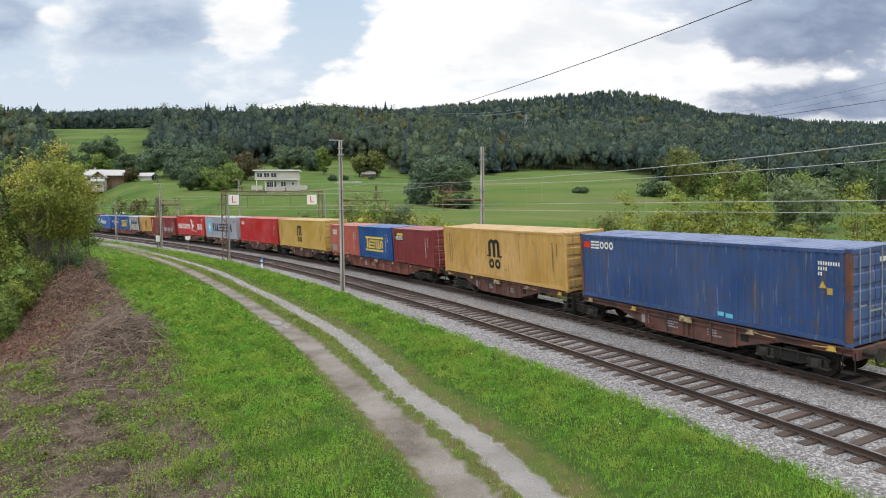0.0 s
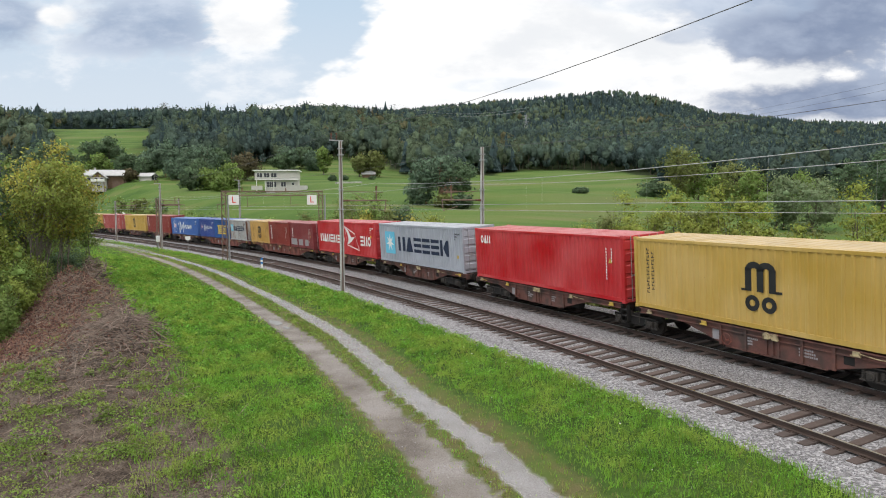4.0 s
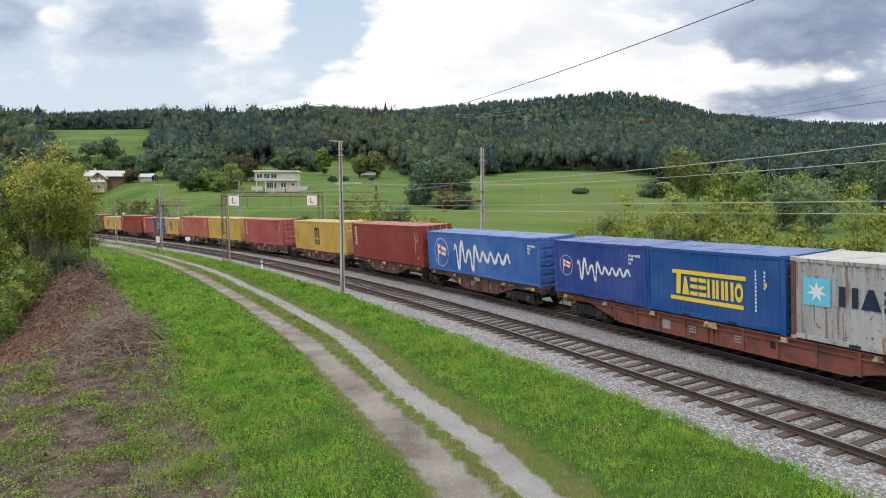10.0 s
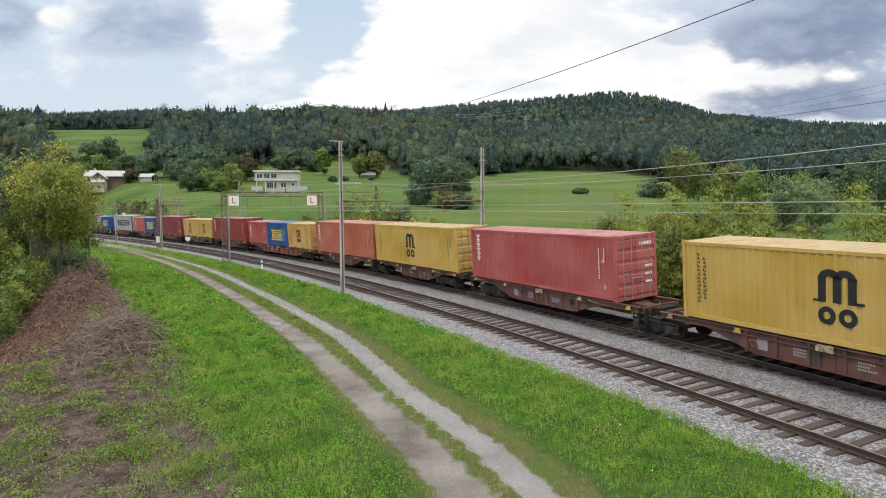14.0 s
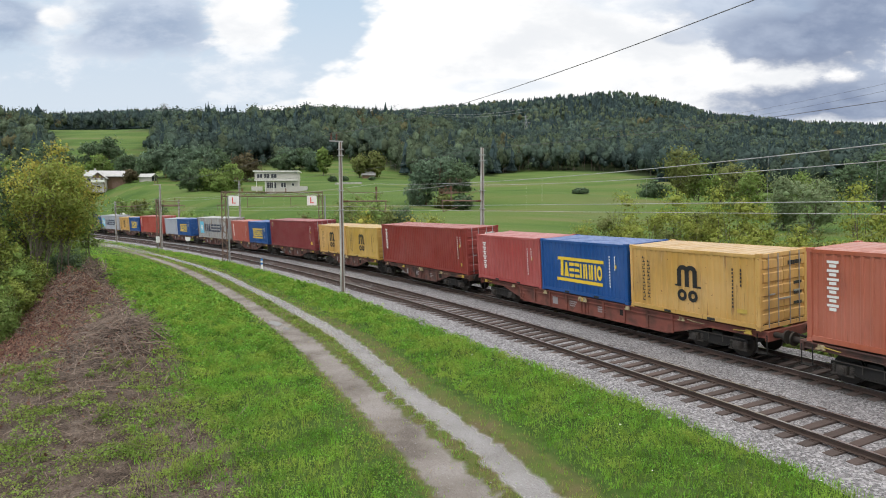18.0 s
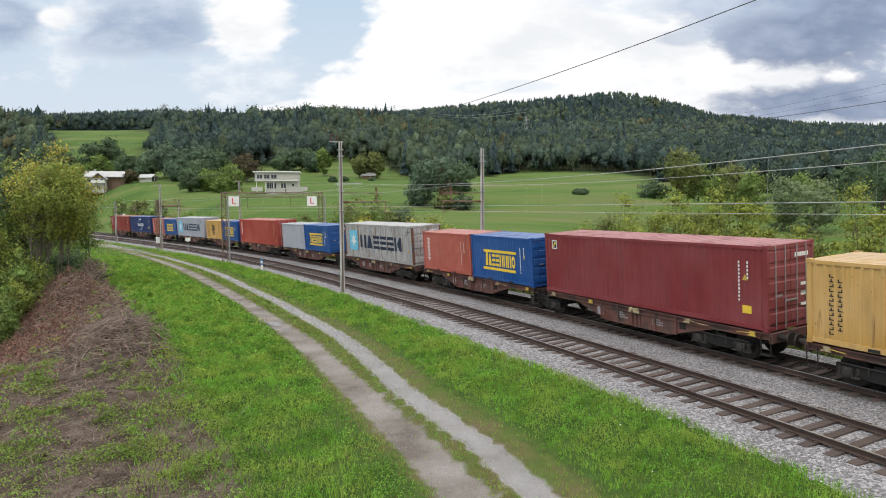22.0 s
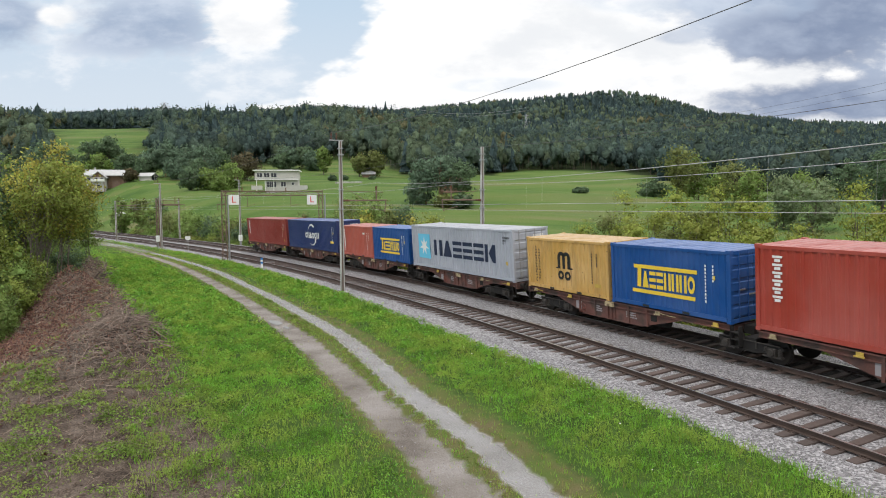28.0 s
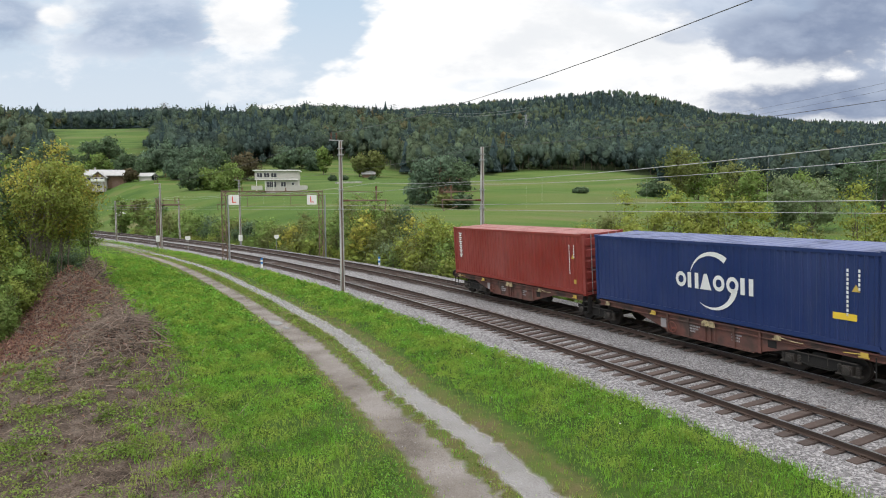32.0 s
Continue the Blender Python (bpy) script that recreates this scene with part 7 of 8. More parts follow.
def build_forest():
    """Whole crowns on the far slope, crowns with loose leaves at its foot; each tree has its own tone."""
    rng = np.random.default_rng(21)
    px, py = [], []
    for lo, hi, gap in ((225, 430, 5.6), (430, 680, 7.0), (680, 1000, 8.6), (1000, 1640, 11.0)):
        half = 0.73
        n = int(half * (hi ** 2 - lo ** 2) / gap ** 2)
        y = np.sqrt(rng.uniform(lo ** 2, hi ** 2, n))
        px.append(rng.uniform(-half, half, n) * y), py.append(y)
    x, y = np.concatenate(px), np.concatenate(py)
    cover = forest_cover(x, y)
    keep = cover > rng.uniform(0.12, 0.6, len(x))
    x, y, cover = x[keep], y[keep], cover[keep]
    z = land(x, y)
    n = len(x)
    # bands of dark conifers and of broad-leaved wood, lower bushes along the border
    conifer = (wave(x, y, 60, 9) * 0.5 + wave(x, y, 19, 12) * 0.5 + rng.normal(size=n) * 0.45 + np.clip((y - 700) / 900, -0.3, 0.5)) > 0.32
    conifer &= cover > 0.7
    turn = rng.uniform(0, math.tau, n)
    h = (9.5 + 9.5 * rng.uniform(0, 1, n) ** 0.8) * np.where(conifer, 1.02, 0.95) * np.interp(y, [300, 900, 1300], [0.95, 1.1, 1.0]) * (0.35 + 0.65 * smooth(0.2, 0.85, cover))
    P = np.stack([x, y, z], -1)
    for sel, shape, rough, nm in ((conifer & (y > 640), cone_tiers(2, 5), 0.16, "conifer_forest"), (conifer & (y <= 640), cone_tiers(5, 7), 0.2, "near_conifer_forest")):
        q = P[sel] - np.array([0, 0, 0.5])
        stamp(nm, shape, q, h[sel] * 0.20 + 0.9, h[sel] * 0.94, turn[sel], HAZY_FOREST["fir"], rough, rng, "dark conifer forest covering the hill", False)
    # paler to the left: haze there put into the crown tone; darker right
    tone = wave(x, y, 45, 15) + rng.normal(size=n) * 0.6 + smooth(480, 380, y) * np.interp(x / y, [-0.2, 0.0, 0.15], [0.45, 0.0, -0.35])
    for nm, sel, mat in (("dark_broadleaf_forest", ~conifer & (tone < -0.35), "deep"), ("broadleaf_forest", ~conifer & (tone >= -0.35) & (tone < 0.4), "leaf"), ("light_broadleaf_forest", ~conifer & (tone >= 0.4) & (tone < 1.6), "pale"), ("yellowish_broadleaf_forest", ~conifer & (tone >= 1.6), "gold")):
        V, F, G, base = [], [], [], 0
        for lo, hi, rings, lobes, per, size in ((0, 430, (3, 6), 4, 60, 0.52), (430, 680, (3, 5), 2, 20, 0.85), (680, 1000, (3, 6), 1, 0, 0), (1000, 2000, (3, 5), 1, 0, 0)):
            i = np.repeat(np.nonzero(sel & (y >= lo) & (y < hi))[0], lobes)
            k = len(i)
            bv, bf = blob(*rings)
            hh = h[i][:, None, None]
            wide = rng.uniform(0.25, 0.33, (k, 1, 1)) * (1.0, 1.0, 0.78, 0.72, 0.66)[lobes]
            tall = 0.40 if lobes == 1 else 0.30
            seat = unit(rng.normal(size=(k, 1, 3))) * (0.0 if lobes == 1 else 0.17) * np.array([1, 1, 1.1]) * hh
            mid = P[i][:, None] + np.array([0, 0, 0.60]) * hh + seat
            ext = np.concatenate([wide, wide, np.full_like(wide, tall)], -1) * hh
            own = mid + bv[None] * (1 + rng.normal(size=(k, len(bv), 1)) * 0.17) * ext * (0.72 if per else 1.0)
            V.append(own.reshape(-1, 3))
            F.append((bf[None] + (np.arange(k) * len(bv))[:, None, None]).reshape(-1, 4) + base)
            G.append(unit(bv[None] / np.array([1, 1, 1.3]) + seat / hh * 2 + rng.normal(size=(k, len(bv), 3)) * 0.18).reshape(-1, 3))
            base += len(V[-1])
            if per:
                q = per // lobes
                d3 = unit(rng.normal(size=(k, q, 3)))
                d3[..., 2] = np.where(d3[..., 2] < -0.4, -d3[..., 2], d3[..., 2])
                pts = (mid + d3 * rng.uniform(0.8, 1.25, (k, q, 1)) * ext).reshape(-1, 3)
                face = unit(d3.reshape(-1, 3) + rng.normal(size=pts.shape) * 0.25)
                v, f = leaf_cards(pts, size, 0.5, rng, d3.reshape(-1, 3) * 1.2, 0.7, face)
                V.append(v), F.append(f + base), G.append(np.repeat(face, 4, 0))
                base += len(v)
        ob = raw_mesh(nm, np.concatenate(V), np.concatenate(F), HAZY_FOREST[mat], False, np.concatenate(G))
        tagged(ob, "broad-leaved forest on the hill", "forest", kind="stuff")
    # stems at the edge of the wood
    i = np.nonzero((y < 460) & (cover > 0.5))[0][::2]
    v, f = tubes([[x[q], y[q], z[q] - 0.5, x[q], y[q], z[q] + h[q] * 0.55, 0.16, 0.09] for q in i], 4)
    tagged(raw_mesh("forest_stems", v, f, M["bark"]), "pale stems at the edge of the forest", "forest", kind="stuff")


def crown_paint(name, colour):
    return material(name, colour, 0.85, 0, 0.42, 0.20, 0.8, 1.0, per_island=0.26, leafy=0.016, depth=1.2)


# crown colours lifted and blued, putting the far haze into the leaves
HAZY_FOREST = {
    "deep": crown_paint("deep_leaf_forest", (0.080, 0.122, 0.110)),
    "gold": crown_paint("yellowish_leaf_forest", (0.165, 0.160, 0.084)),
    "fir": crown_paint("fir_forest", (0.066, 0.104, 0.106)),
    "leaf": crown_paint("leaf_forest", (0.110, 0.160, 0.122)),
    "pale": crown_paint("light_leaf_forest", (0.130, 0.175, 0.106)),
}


# ---------------------------------------------------------------- grass, weeds, brushwood, stones
def scatter(s0, s1, d0, d1, n, rng):
    """Places beside the line, by s and d."""
    s, d = rng.uniform(s0, s1, n), rng.uniform(d0, d1, n)
    t = np.interp(s, S_AX, TH_AX)
    x = np.interp(s, S_AX, AX_X) - np.sin(t) * d
    y = np.interp(s, S_AX, AX_Y) + np.cos(t) * d
    return s, d, x, y


def blades(name, x, y, z, h, w, mat, rng, label, lean=0.75):
    n = len(x)
    a = rng.uniform(0, math.tau, n)
    dx, dy = np.cos(a), np.sin(a)
    b = rng.uniform(0, math.tau, n)
    lx, ly = np.cos(b) * h * lean * rng.uniform(0.2, 1, n), np.sin(b) * h * lean * rng.uniform(0.2, 1, n)
    base = np.stack([x, y, z - 0.02], -1)
    side = np.stack([dx * w, dy * w, 0 * w], -1)
    mid = base + np.stack([lx * 0.35, ly * 0.35, h * 0.6], -1)
    tip = base + np.stack([lx, ly, h], -1)
    v = np.stack([base - side, base + side, mid + side * 0.7, mid - side * 0.7, tip], 1).reshape(-1, 3)
    k = np.arange(n)[:, None] * 5
    f = np.concatenate([k + [0, 1, 2, 3], k + [3, 2, 4, 4]], 1).reshape(-1, 4)
    tri = np.concatenate([k + [0, 1, 2], k + [0, 2, 3], k + [3, 2, 4]], 1).reshape(-1, 3)
    return tagged(raw_mesh(name, v, tri, mat, False), label, "grass", kind="stuff")


def green_patch(s, d, x, y):
    """How far weeds have taken the cleared bank, 0 to 1."""
    near = smooth(-3, 9, s)
    return np.clip(0.8 * wave(x, y, 0.13, 26) + 1.5 * wave(x, y, 0.38, 28) - 0.26 + 0.55 * near - 1.3 * np.exp(-((s - 1) / 7) ** 2 - ((d + 15.6) / 2.1) ** 2), 0, 1) * (0.14 + 0.86 * near)


def build_grass():
    rng = np.random.default_rng(31)
    parts = []
    for s0, s1, n in ((5, 28, 92000), (-18, 5, 46000), (-60, -18, 40000), (-110, -60, 14000)):
        parts.append(scatter(s0, s1, -15.5, -1.6, n, rng))
    s, d, x, y = (np.concatenate(k) for k in zip(*parts))
    # the blades of a small cell draw together into a tuft
    cell = np.floor(x / 0.27).astype(np.int64) * 100003 + np.floor(y / 0.27).astype(np.int64)
    _, first, back = np.unique(cell, return_index=True, return_inverse=True)
    seat = first[back]
    jx, jy = rng.normal(size=(2, len(s))) * 0.05
    x, y = x + (x[seat] - x) * 0.5 + jx, y + (y[seat] - y) * 0.5 + jy
    s, d = across(x, y)
    e = np.abs(d - road_mid(s) + 0.1)
    patch = wave(x, y, 0.2, 21) * 0.6 + wave(x, y, 0.8, 22) * 0.5
    p = np.ones(len(s))
    p *= 1 - 0.985 * in_ruts(s, d, 1.12)
    p *= 1 - 0.62 * np.exp(-((d - rut_right(s) - 0.8) / 0.5) ** 2) * smooth(-12, 6, s)
    p *= 1 - litter_amount(s, d) * np.clip(0.95 - 0.9 * green_patch(s, d, x, y), 0, 1)
    p *= smooth(-2.4, -2.62, d - np.interp(s, [-10, 2, 8, 14, 20], [0.2, -0.1, 0.0, 0.4, 0.4]) + 0.3 * wave(x, y, 0.7, 23))
    keep = rng.uniform(0, 1, len(s)) < p * np.clip(0.75 + 0.4 * patch, 0.2, 1)
    s, d, x, y, e, patch = s[keep], d[keep], x[keep], y[keep], e[keep], patch[keep]
    z = land(x, y)
    far = np.clip(np.hypot(x, y) / 22, 0.8, 3.2)
    tall = smooth(-6.0, -3.8, d) * 0.5 + smooth(-9.5, -11.5, d) * 0.25
    h = (0.09 + 0.13 * rng.uniform(0, 1, len(s)) + 0.15 * tall * rng.uniform(0.3, 1, len(s)) + 0.05 * np.clip(patch, 0, 1)) * np.where(e < 2.2, 0.55, 1.0)
    w = 0.0085 * far * rng.uniform(0.7, 1.4, len(s))
    dry = rng.uniform(0, 1, len(s)) < np.where(e < 2.1, 0.35, 0.035)
    blades("grass", x[~dry], y[~dry], z[~dry], h[~dry], w[~dry], LEAF["grass"], rng, "fresh green grass between the road and the tracks")
    blades("dry_grass", x[dry], y[dry], z[dry], h[dry], w[dry], LEAF["drygrass"], rng, "dry yellowish grass along the road")
    # weeds with broad leaves, in cushions
    def cushions(name, s0, s1, d0, d1, n, per, chance, label, size, mat="weed", wide=0.34, tall=1.0):
        s, d, x, y = scatter(s0, s1, d0, d1, n, rng)
        keep = rng.uniform(0, 1, n) < chance(s, d, x, y)
        x, y = x[keep], y[keep]
        r = rng.uniform(0.14, 0.46, len(x)) * tall
        hh = rng.uniform(0.06, 0.40, len(x)) * tall
        a = rng.uniform(0, math.tau, (len(x), per))
        q = np.sqrt(rng.uniform(0, 1, (len(x), per)))
        px, py = x[:, None] + np.cos(a) * q * r[:, None], y[:, None] + np.sin(a) * q * r[:, None]
        pz = land(x, y)[:, None] + hh[:, None] * (1 - q ** 2) * rng.uniform(0.5, 1.1, (len(x), per)) + 0.015
        far = np.clip(np.hypot(x, y) / 18, 0.8, 2.2)
        face = np.stack([np.cos(a) * q * 0.9, np.sin(a) * q * 0.9, 0.75 + 0 * q], -1).reshape(-1, 3)
        face = unit(face + rng.normal(size=face.shape) * 0.35)
        v, f = leaf_cards(np.stack([px, py, pz], -1).reshape(-1, 3), np.repeat(size * far, per), 1.1, rng, None, wide, face)
        tagged(raw_mesh(name, v, f, LEAF[mat], False, np.repeat(face, 4, 0)), label, "weeds", kind="stuff")

    def green_side(s, d, x, y):
        e = np.abs(d - road_mid(s))
        return (e > 1.75) * (1 - 0.9 * litter_amount(s, d)) * np.clip(0.62 + 0.7 * wave(x, y, 0.15, 25) + 0.4 * wave(x, y, 0.5, 35), 0, 1)

    def brown_side(s, d, x, y):
        return litter_amount(s, d) * green_patch(s, d, x, y)

    cushions("leafy_weeds", -48, 28, -14.8, -9.4, 9500, 26, green_side, "dense leafy green weeds beside the dirt road", 0.036, wide=0.42)
    cushions("scattered_weeds", -30, 28, -23, -12.3, 13000, 36, brown_side, "green weeds growing through cut brushwood", 0.037, "sparse", 0.5)
    cushions("track_weeds", -40, 26, 2.0, 3.3, 160, 16, lambda s, d, x, y: np.clip(wave(x, y, 2.5, 33), 0, 1), "small weeds in the ballast between the tracks", 0.03, tall=0.5)
    cushions("verge_herbs", -40, 27, -6.6, -1.5, 6500, 22, lambda s, d, x, y: (np.abs(d - road_mid(s)) > 2.3) * np.clip(0.65 + 0.6 * wave(x, y, 0.15, 36), 0, 1) * (d < -2.75 + 0.25 * wave(x, y, 0.6, 40)), "lush herbs in the strip beside the ballast", 0.036)
    cushions("rut_moss", -40, 27, -11, -4.5, 11000, 14, lambda s, d, x, y: np.exp(-(np.abs(d - road_mid(s)) / 0.34) ** 4) * (1 - in_ruts(s, d, 0.9)) * np.clip(0.6 + wave(x, y, 0.7, 29), 0, 1), "low moss and plantain between the ruts", 0.022, "sparse", 0.45, 0.4)
    # clover and low leaves in the verge towards the rails
    s, d, x, y = scatter(-30, 28, -6.6, -2.7, 22000, rng)
    pw = np.clip(0.35 + wave(x, y, 0.8, 27), 0, 1) * (np.abs(d - road_mid(s)) > 1.9)
    keep = rng.uniform(0, 1, len(s)) < pw
    x, y = x[keep], y[keep]
    v, f = leaf_cards(np.stack([x, y, land(x, y) + rng.uniform(0.04, 0.24, len(x))], -1), 0.024, 1.2, rng)
    tagged(raw_mesh("clover", v, f, LEAF["weed"], False), "low clover leaves among the grass", "weeds", kind="stuff")
    s, d, x, y = scatter(-10, 28, -6.4, -2.9, 110, rng)
    v, f = leaf_cards(np.stack([x, y, land(x, y) + rng.uniform(0.18, 0.34, len(x))], -1), 0.022, 2.5, rng)
    tagged(raw_mesh("small_flowers", v, f, M["white"], False), "tiny white flowers in the grass", "flowers", kind="stuff")


# stones under the train: grease and the train's shade in one colour
M["oil_shade_stone"] = material("oily_shaded_stone", (0.036, 0.030, 0.026), 0.9, 0, 0.2, 6, 60, 0.0, per_island=0.3)


def build_brushwood():
    rng = np.random.default_rng(41)
    s, d, x, y = scatter(-45, 24, -24, -12.6, 30000, rng)
    one, two, three = brush_heaps(s, d)
    heap = np.clip(1.15 * one + 0.9 * two + 0.8 * three + 0.5 * np.exp(-((s + 14) / 14) ** 2 - ((d + 19) / 3.2) ** 2) + 0.2 * np.exp(-((s - 8) / 9) ** 2 - ((d + 16.5) / 3.4) ** 2), 0, 1.2)
    keep = rng.uniform(0, 1, len(s)) < np.clip(heap * 0.8 + 0.36, 0, 1) * litter_amount(s, d)
    x, y, heap = x[keep], y[keep], heap[keep]
    n = len(x)
    z = land(x, y) + rng.uniform(0.0, 0.30, n) * heap
    L = rng.uniform(0.15, 0.5, n) + 1.3 * heap * rng.uniform(0, 1, n) ** 2
    a = rng.uniform(0, math.tau, n)
    tilt = rng.normal(size=n) * 0.30
    dx, dy, dz = np.cos(a) * L / 2, np.sin(a) * L / 2, np.abs(tilt) * L
    bend = rng.normal(size=(n, 3)) * 0.05 * L[:, None]
    A = np.stack([x - dx, y - dy, z + 0.01], -1)
    B = np.stack([x, y, z + dz * 0.5 + 0.03], -1) + bend
    C = np.stack([x + dx, y + dy, z + dz + 0.02], -1)
    r = ((0.003 + 0.014 * rng.uniform(0, 1, n) ** 2) * np.clip(np.hypot(x, y) / 25, 0.8, 2))[:, None]
    v, f = tubes(np.concatenate([np.concatenate([A, B, r, r * 0.8], 1), np.concatenate([B, C, r * 0.8, r * 0.3], 1)]), 3)
    # long stout sticks thrown on the heaps, most of them lying one way
    s, d, sx, sy = scatter(-48, 9, -21, -14.0, 13000, rng)
    one, two, three = brush_heaps(s, d)
    ok = rng.uniform(0, 1, len(s)) < np.clip(0.75 * one + 0.35 * two + 0.3 * three, 0, 1)
    sx, sy = sx[ok], sy[ok]
    n = len(sx)
    a = rng.normal(size=n) * 0.75 + 2.5
    L = 0.35 + 1.1 * rng.uniform(0, 1, n) ** 2
    sz = land(sx, sy) + rng.uniform(0.0, 0.28, n)
    lift = rng.normal(size=n) * 0.16 * L
    run_ = np.stack([np.cos(a) * L / 2, np.sin(a) * L / 2, lift], -1)
    at = np.stack([sx, sy, sz + np.abs(lift) + 0.03], -1)
    bow = rng.normal(size=(n, 3)) * 0.07 * L[:, None] * np.array([1, 1, 0.5])
    r2 = (rng.uniform(0.008, 0.022, n) * np.clip(np.hypot(sx, sy) / 30, 0.9, 1.6))[:, None]
    v2, f2 = tubes(np.concatenate([np.concatenate([at - run_, at + bow, r2, r2 * 0.8], 1), np.concatenate([at + bow, at + run_, r2 * 0.8, r2 * 0.4], 1)]), 4)
    tagged(raw_mesh("brush_sticks", v2, f2, M["stick"]), "long pale dry sticks thrown in heaps", "brushwood", kind="stuff")
    tagged(raw_mesh("cut_branches", v, f, M["twig"]), "heaps of cut dry branches on the bank", "brushwood", kind="stuff")
    s, d, x, y = scatter(-52, 20, -26, -13, 90000, rng)
    one, two, three = brush_heaps(s, d)
    heap = np.exp(-((s + 15) / 13) ** 2 - ((d + 19.6) / 2.6) ** 2) + 1.3 * two + 0.25 * one + 0.35 * three
    keep = rng.uniform(0, 1, len(s)) < np.clip(1.5 * heap + 0.02, 0, 1) * litter_amount(s, d)
    x, y, heap = x[keep], y[keep], heap[keep]
    bits = scatter(-24, 26, -23, -12.4, 44000, rng)
    ok = rng.uniform(0, 1, len(bits[0])) < litter_amount(bits[0], bits[1])
    bx, by_ = bits[2][ok], bits[3][ok]
    v, f = leaf_cards(np.stack([bx, by_, land(bx, by_) + rng.uniform(0.0, 0.10, len(bx))], -1), 0.036, 0.5, rng, None, 0.25)
    tagged(raw_mesh("leaf_litter", v, f, LEAF["litter"], False), "dry leaf litter and chips on the cleared bank", "litter", kind="stuff")
    v, f = leaf_cards(np.stack([x, y, land(x, y) + rng.uniform(0.0, 0.6, len(x)) * (0.1 + heap)], -1), 0.06, 0.6, rng)
    tagged(raw_mesh("dead_leaves", v, f, LEAF["dead"], False), "withered brown leaves on the brushwood", "brushwood", kind="stuff")


def build_stones():
    """Loose ballast stones near the crossing of view and track."""
    rng = np.random.default_rng(51)
    v = np.array([(1, 0, 0), (0, 1, 0), (-1, 0, 0), (0, -1, 0), (0, 0, 0.8), (0, 0, -0.8)], float)
    f = np.array([(0, 1, 4), (1, 2, 4), (2, 3, 4), (3, 0, 4), (1, 0, 5), (2, 1, 5), (3, 2, 5), (0, 3, 5)])
    parts = [scatter(6, 26, -3.2, 7.2, 24000, rng), scatter(-14, 6, -3.05, 7.2, 15000, rng), scatter(-40, -14, -3.05, 7.2, 7000, rng)]
    s, d, x, y = (np.concatenate(k) for k in zip(*parts))
    bare = (np.abs(np.abs(d) - 0.7525) > 0.1) & (np.abs(np.abs(d - TRACK2) - 0.7525) > 0.1)
    sl = np.abs((s / 0.6) - np.round(s / 0.6)) * 0.6
    on_sleeper = (sl < 0.15) & ((np.abs(d) < 1.3) | (np.abs(d - TRACK2) < 1.3))
    keep = bare & ~on_sleeper & (rng.uniform(0, 1, len(s)) < np.where(d < -2.5, 0.55, 1.0))
    s, d, x, y = s[keep], d[keep], x[keep], y[keep]
    k = math.tan(radians(CANT))
    z = np.interp(d, [-3.15, -2.75, -2.3, -1.75, -0.9, 0.9, 1.75, 2.3, 3.6, TRACK2 - 0.9, TRACK2 + 0.9, TRACK2 + 1.7, TRACK2 + 2.4, TRACK2 + 3.0], [-0.62, -0.42, -0.30, -0.245, -0.215 - 0.9 * k, -0.215 + 0.9 * k, -0.17, -0.20, -0.20, -0.16 - 0.9 * k, -0.16 + 0.9 * k, -0.06, -0.10, -0.40])
    r = rng.uniform(0.013, 0.024, len(x)) * np.where(s < -14, 1.5, 1.0)
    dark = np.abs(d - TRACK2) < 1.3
    under_train = stamp("oily_ballast_stones", (v, f), np.stack([x, y, z + 0.010], -1)[dark], r[dark], r[dark], rng.uniform(0, 6, dark.sum()), M["oil_shade_stone"], 0.14, rng, "ballast stones under the train, dark with grease and painted-in shade", False)
    under_train["category"] = "stones"
    x, y, z, r = x[~dark], y[~dark], z[~dark], r[~dark]
    # each stone lies on a side of its own
    q = unit(rng.normal(size=(len(x), 4)))
    a, b, c, e = q.T
    turn = np.stack([1 - 2 * (c * c + e * e), 2 * (b * c - a * e), 2 * (b * e + a * c), 2 * (b * c + a * e), 1 - 2 * (b * b + e * e), 2 * (c * e - a * b), 2 * (b * e - a * c), 2 * (c * e + a * b), 1 - 2 * (b * b + c * c)], -1).reshape(-1, 3, 3)
    own = v[None] * rng.uniform(0.7, 1.25, (len(x), 6, 1)) * r[:, None, None]
    own = np.einsum("nij,nkj->nki", turn, own) + np.stack([x, y, z + 0.008], -1)[:, None]
    faces = (f[None] + (np.arange(len(x)) * 6)[:, None, None]).reshape(-1, 3)
    tagged(raw_mesh("ballast_stones", own.reshape(-1, 3), faces, M["stone"]), "loose light grey ballast stones along the tracks", "stones", kind="stuff")
    # pebbles on the road
    s, d, x, y = scatter(-20, 26, -12, -5, 9000, rng)
    e = np.abs(d - road_mid(s))
    keep = rng.uniform(0, 1, len(s)) < in_ruts(s, d, 1.1) * 0.6
    x, y = x[keep], y[keep]
    r = rng.uniform(0.006, 0.022, len(x))
    st = stamp("road_pebbles", (v, f), np.stack([x, y, land(x, y) + r * 0.3], -1), r, r * 0.7, rng.uniform(0, 6, len(x)), M["stone"], 0.25, rng, "pebbles in the ruts of the dirt road", False)
    st["category"] = "stones"
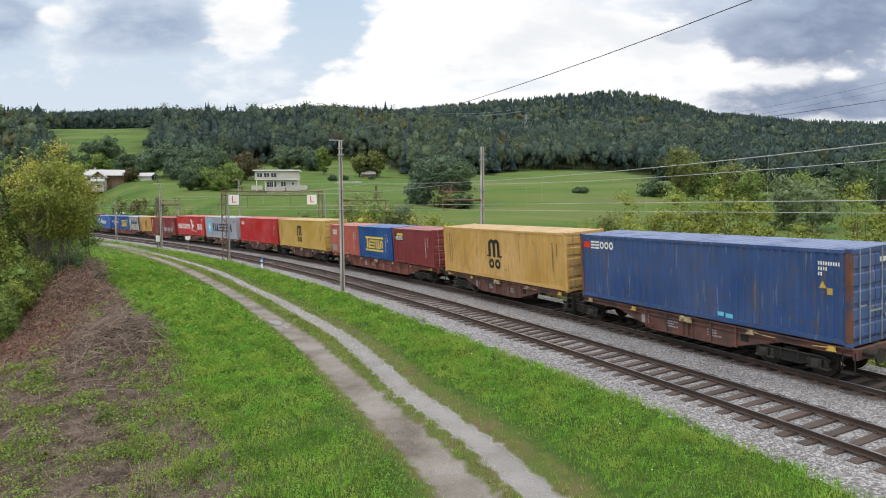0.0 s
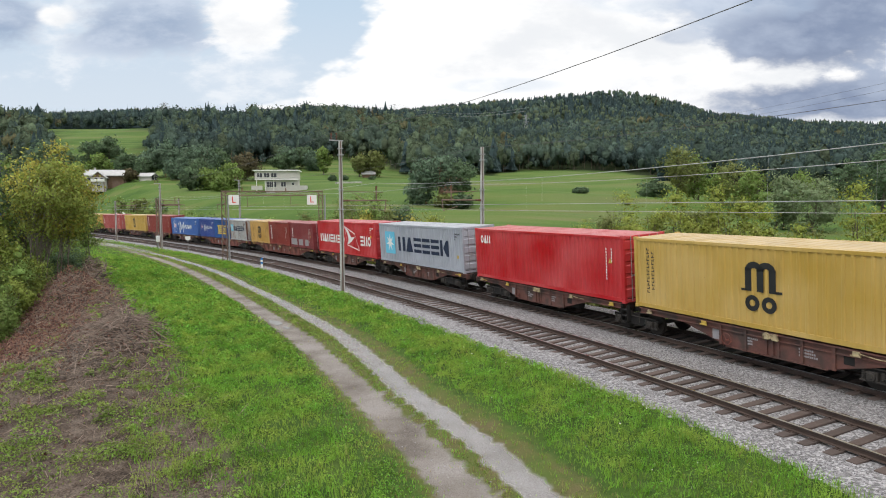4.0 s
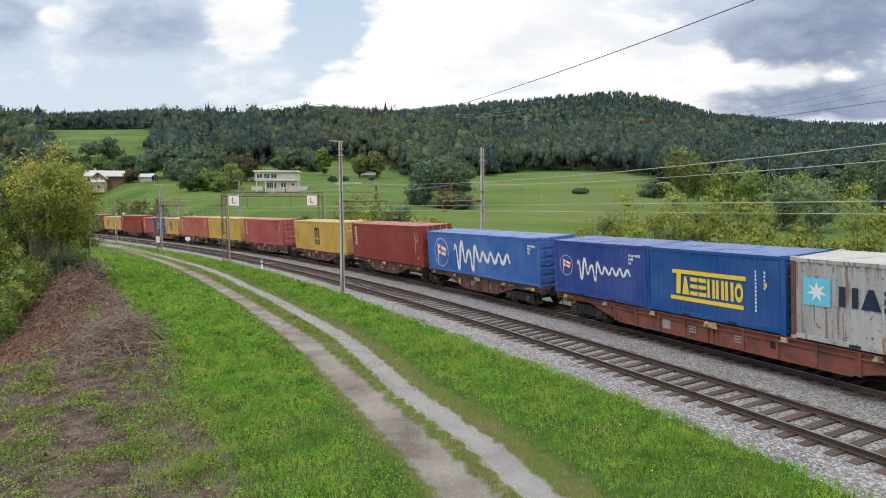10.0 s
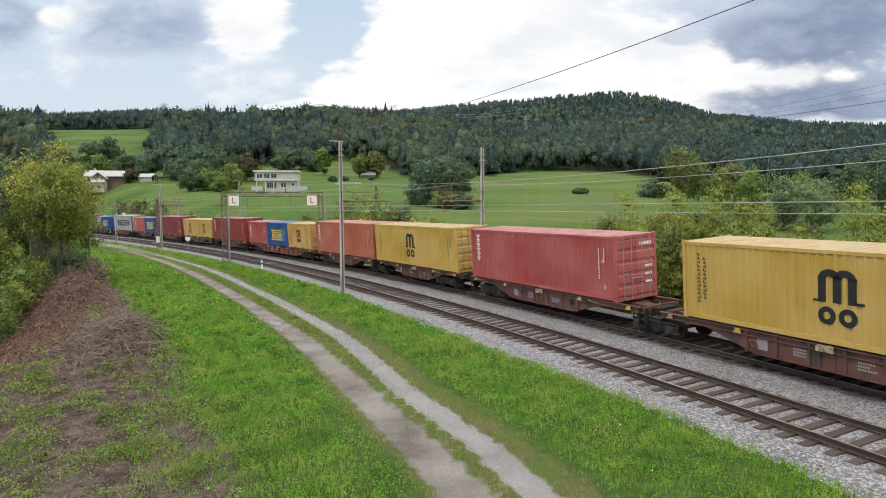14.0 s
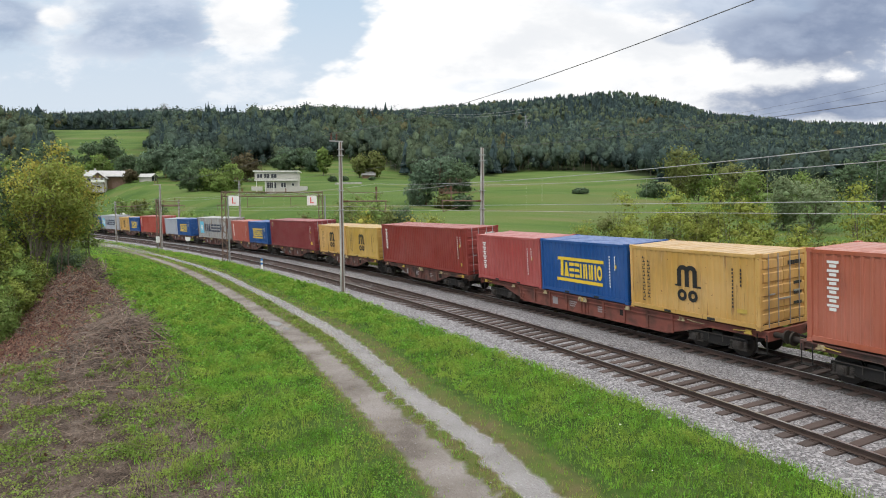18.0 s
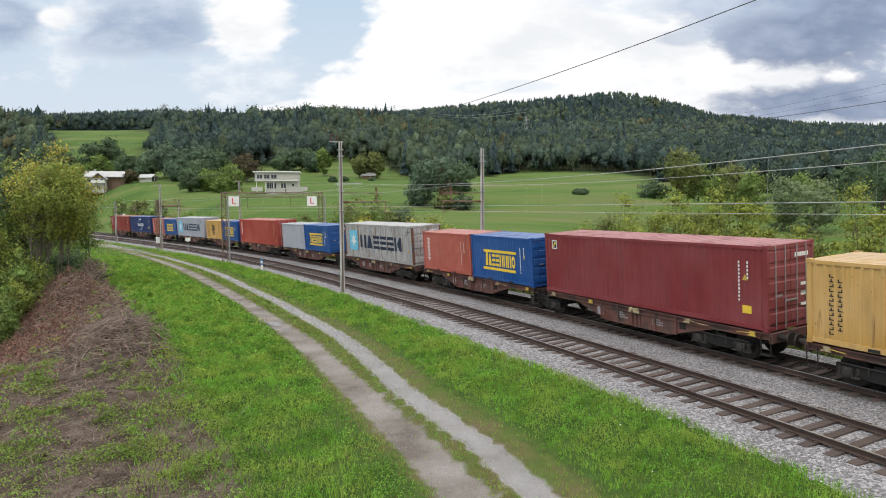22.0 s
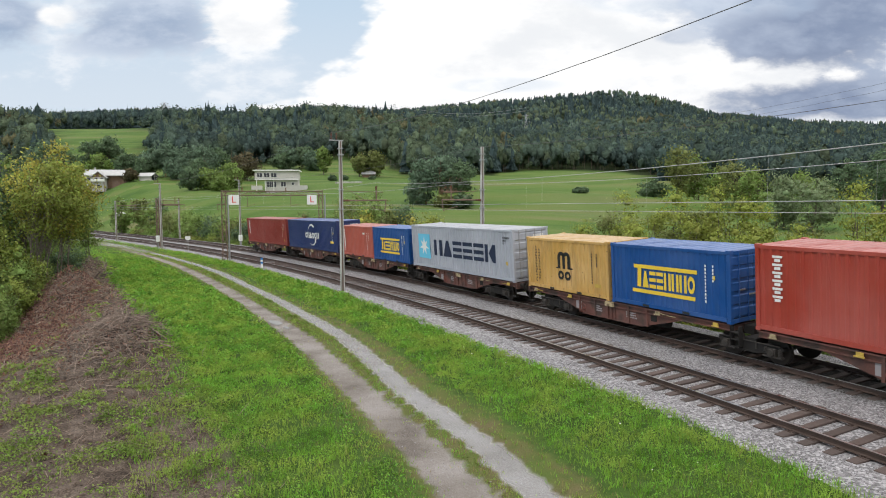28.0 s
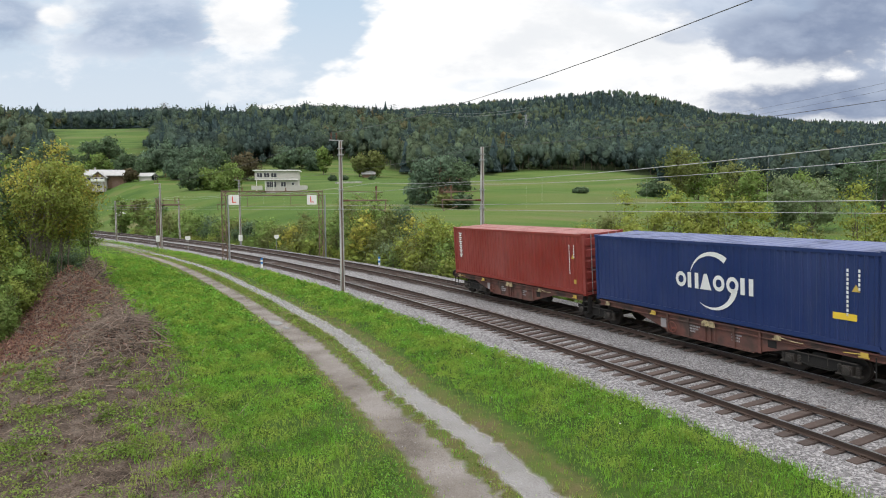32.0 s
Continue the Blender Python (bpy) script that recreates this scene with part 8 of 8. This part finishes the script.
    # two pale boulders at the foot of the view
    for s_, d_, q in ((17.2, -17.1, 0.28), (23.2, -2.55, 0.4)):
        p, _ = on_track(s_, d_)
        root = tagged(new("boulder"), "pale weathered boulder in the grass", "stone", "boulders")
        bm = bmesh.new()
        bmesh.ops.create_icosphere(bm, subdivisions=3, radius=q)
        for vv in bm.verts:
            vv.co *= 1 + 0.22 * noise.noise(vv.co * 2.4 / q * 0.4) + 0.08 * noise.noise(vv.co * 7 / q * 0.4)
            vv.co.z *= 0.55
        o = mesh_of("boulder", bm, M["concrete"])
        part("rock", o, None, root)
        root.matrix_basis = Matrix.Translation((p.x, p.y, ground_at(p.x, p.y) + q * 0.1))


def build_puddle():
    m = bpy.data.materials.new("puddle_water")
    m.use_nodes = True
    b = m.node_tree.nodes["Principled BSDF"]
    b.inputs["Base Color"].default_value = (0.26, 0.25, 0.23, 1)
    b.inputs["Roughness"].default_value = 0.08
    b.inputs["Specular IOR Level"].default_value = 1.0
    for s, e, a, c in ((-2.9, -0.95, 0.75, 0.26), (-1.2, -0.8, 0.35, 0.13)):
        p, t = on_track(s, float(road_mid(s)) + e)
        bm = bmesh.new()
        n = 26
        bm.faces.new([bm.verts.new((math.cos(k * math.tau / n) * a * (1 + 0.18 * math.sin(3 * k * math.tau / n + s)), math.sin(k * math.tau / n) * c * (1 + 0.2 * math.sin(2 * k * math.tau / n)), 0)) for k in range(n)])
        ob = new("puddle", mesh_of("puddle", bm, m))
        ob.matrix_basis = Matrix.Translation((p.x, p.y, ground_at(p.x, p.y) + 0.02)) @ Matrix.Rotation(t, 4, "Z")
        tagged(ob, "shallow rain puddle in the rut of the dirt road", "puddle", "puddles")


build_puddle()
build_forest()
build_midground()
build_lineside()
build_grove()
build_grass()
build_brushwood()
build_stones()


# ---------------------------------------------------------------- the train runs
def motions():
    lift = {0.0: Matrix.Identity(4), FLOOR: Matrix.Translation((0, 0, FLOOR))}
    for ob, at, z in MOVING:
        walk(ob, [(t, train_pose(at, t) @ lift[z]) for t in range(33)])


motions()
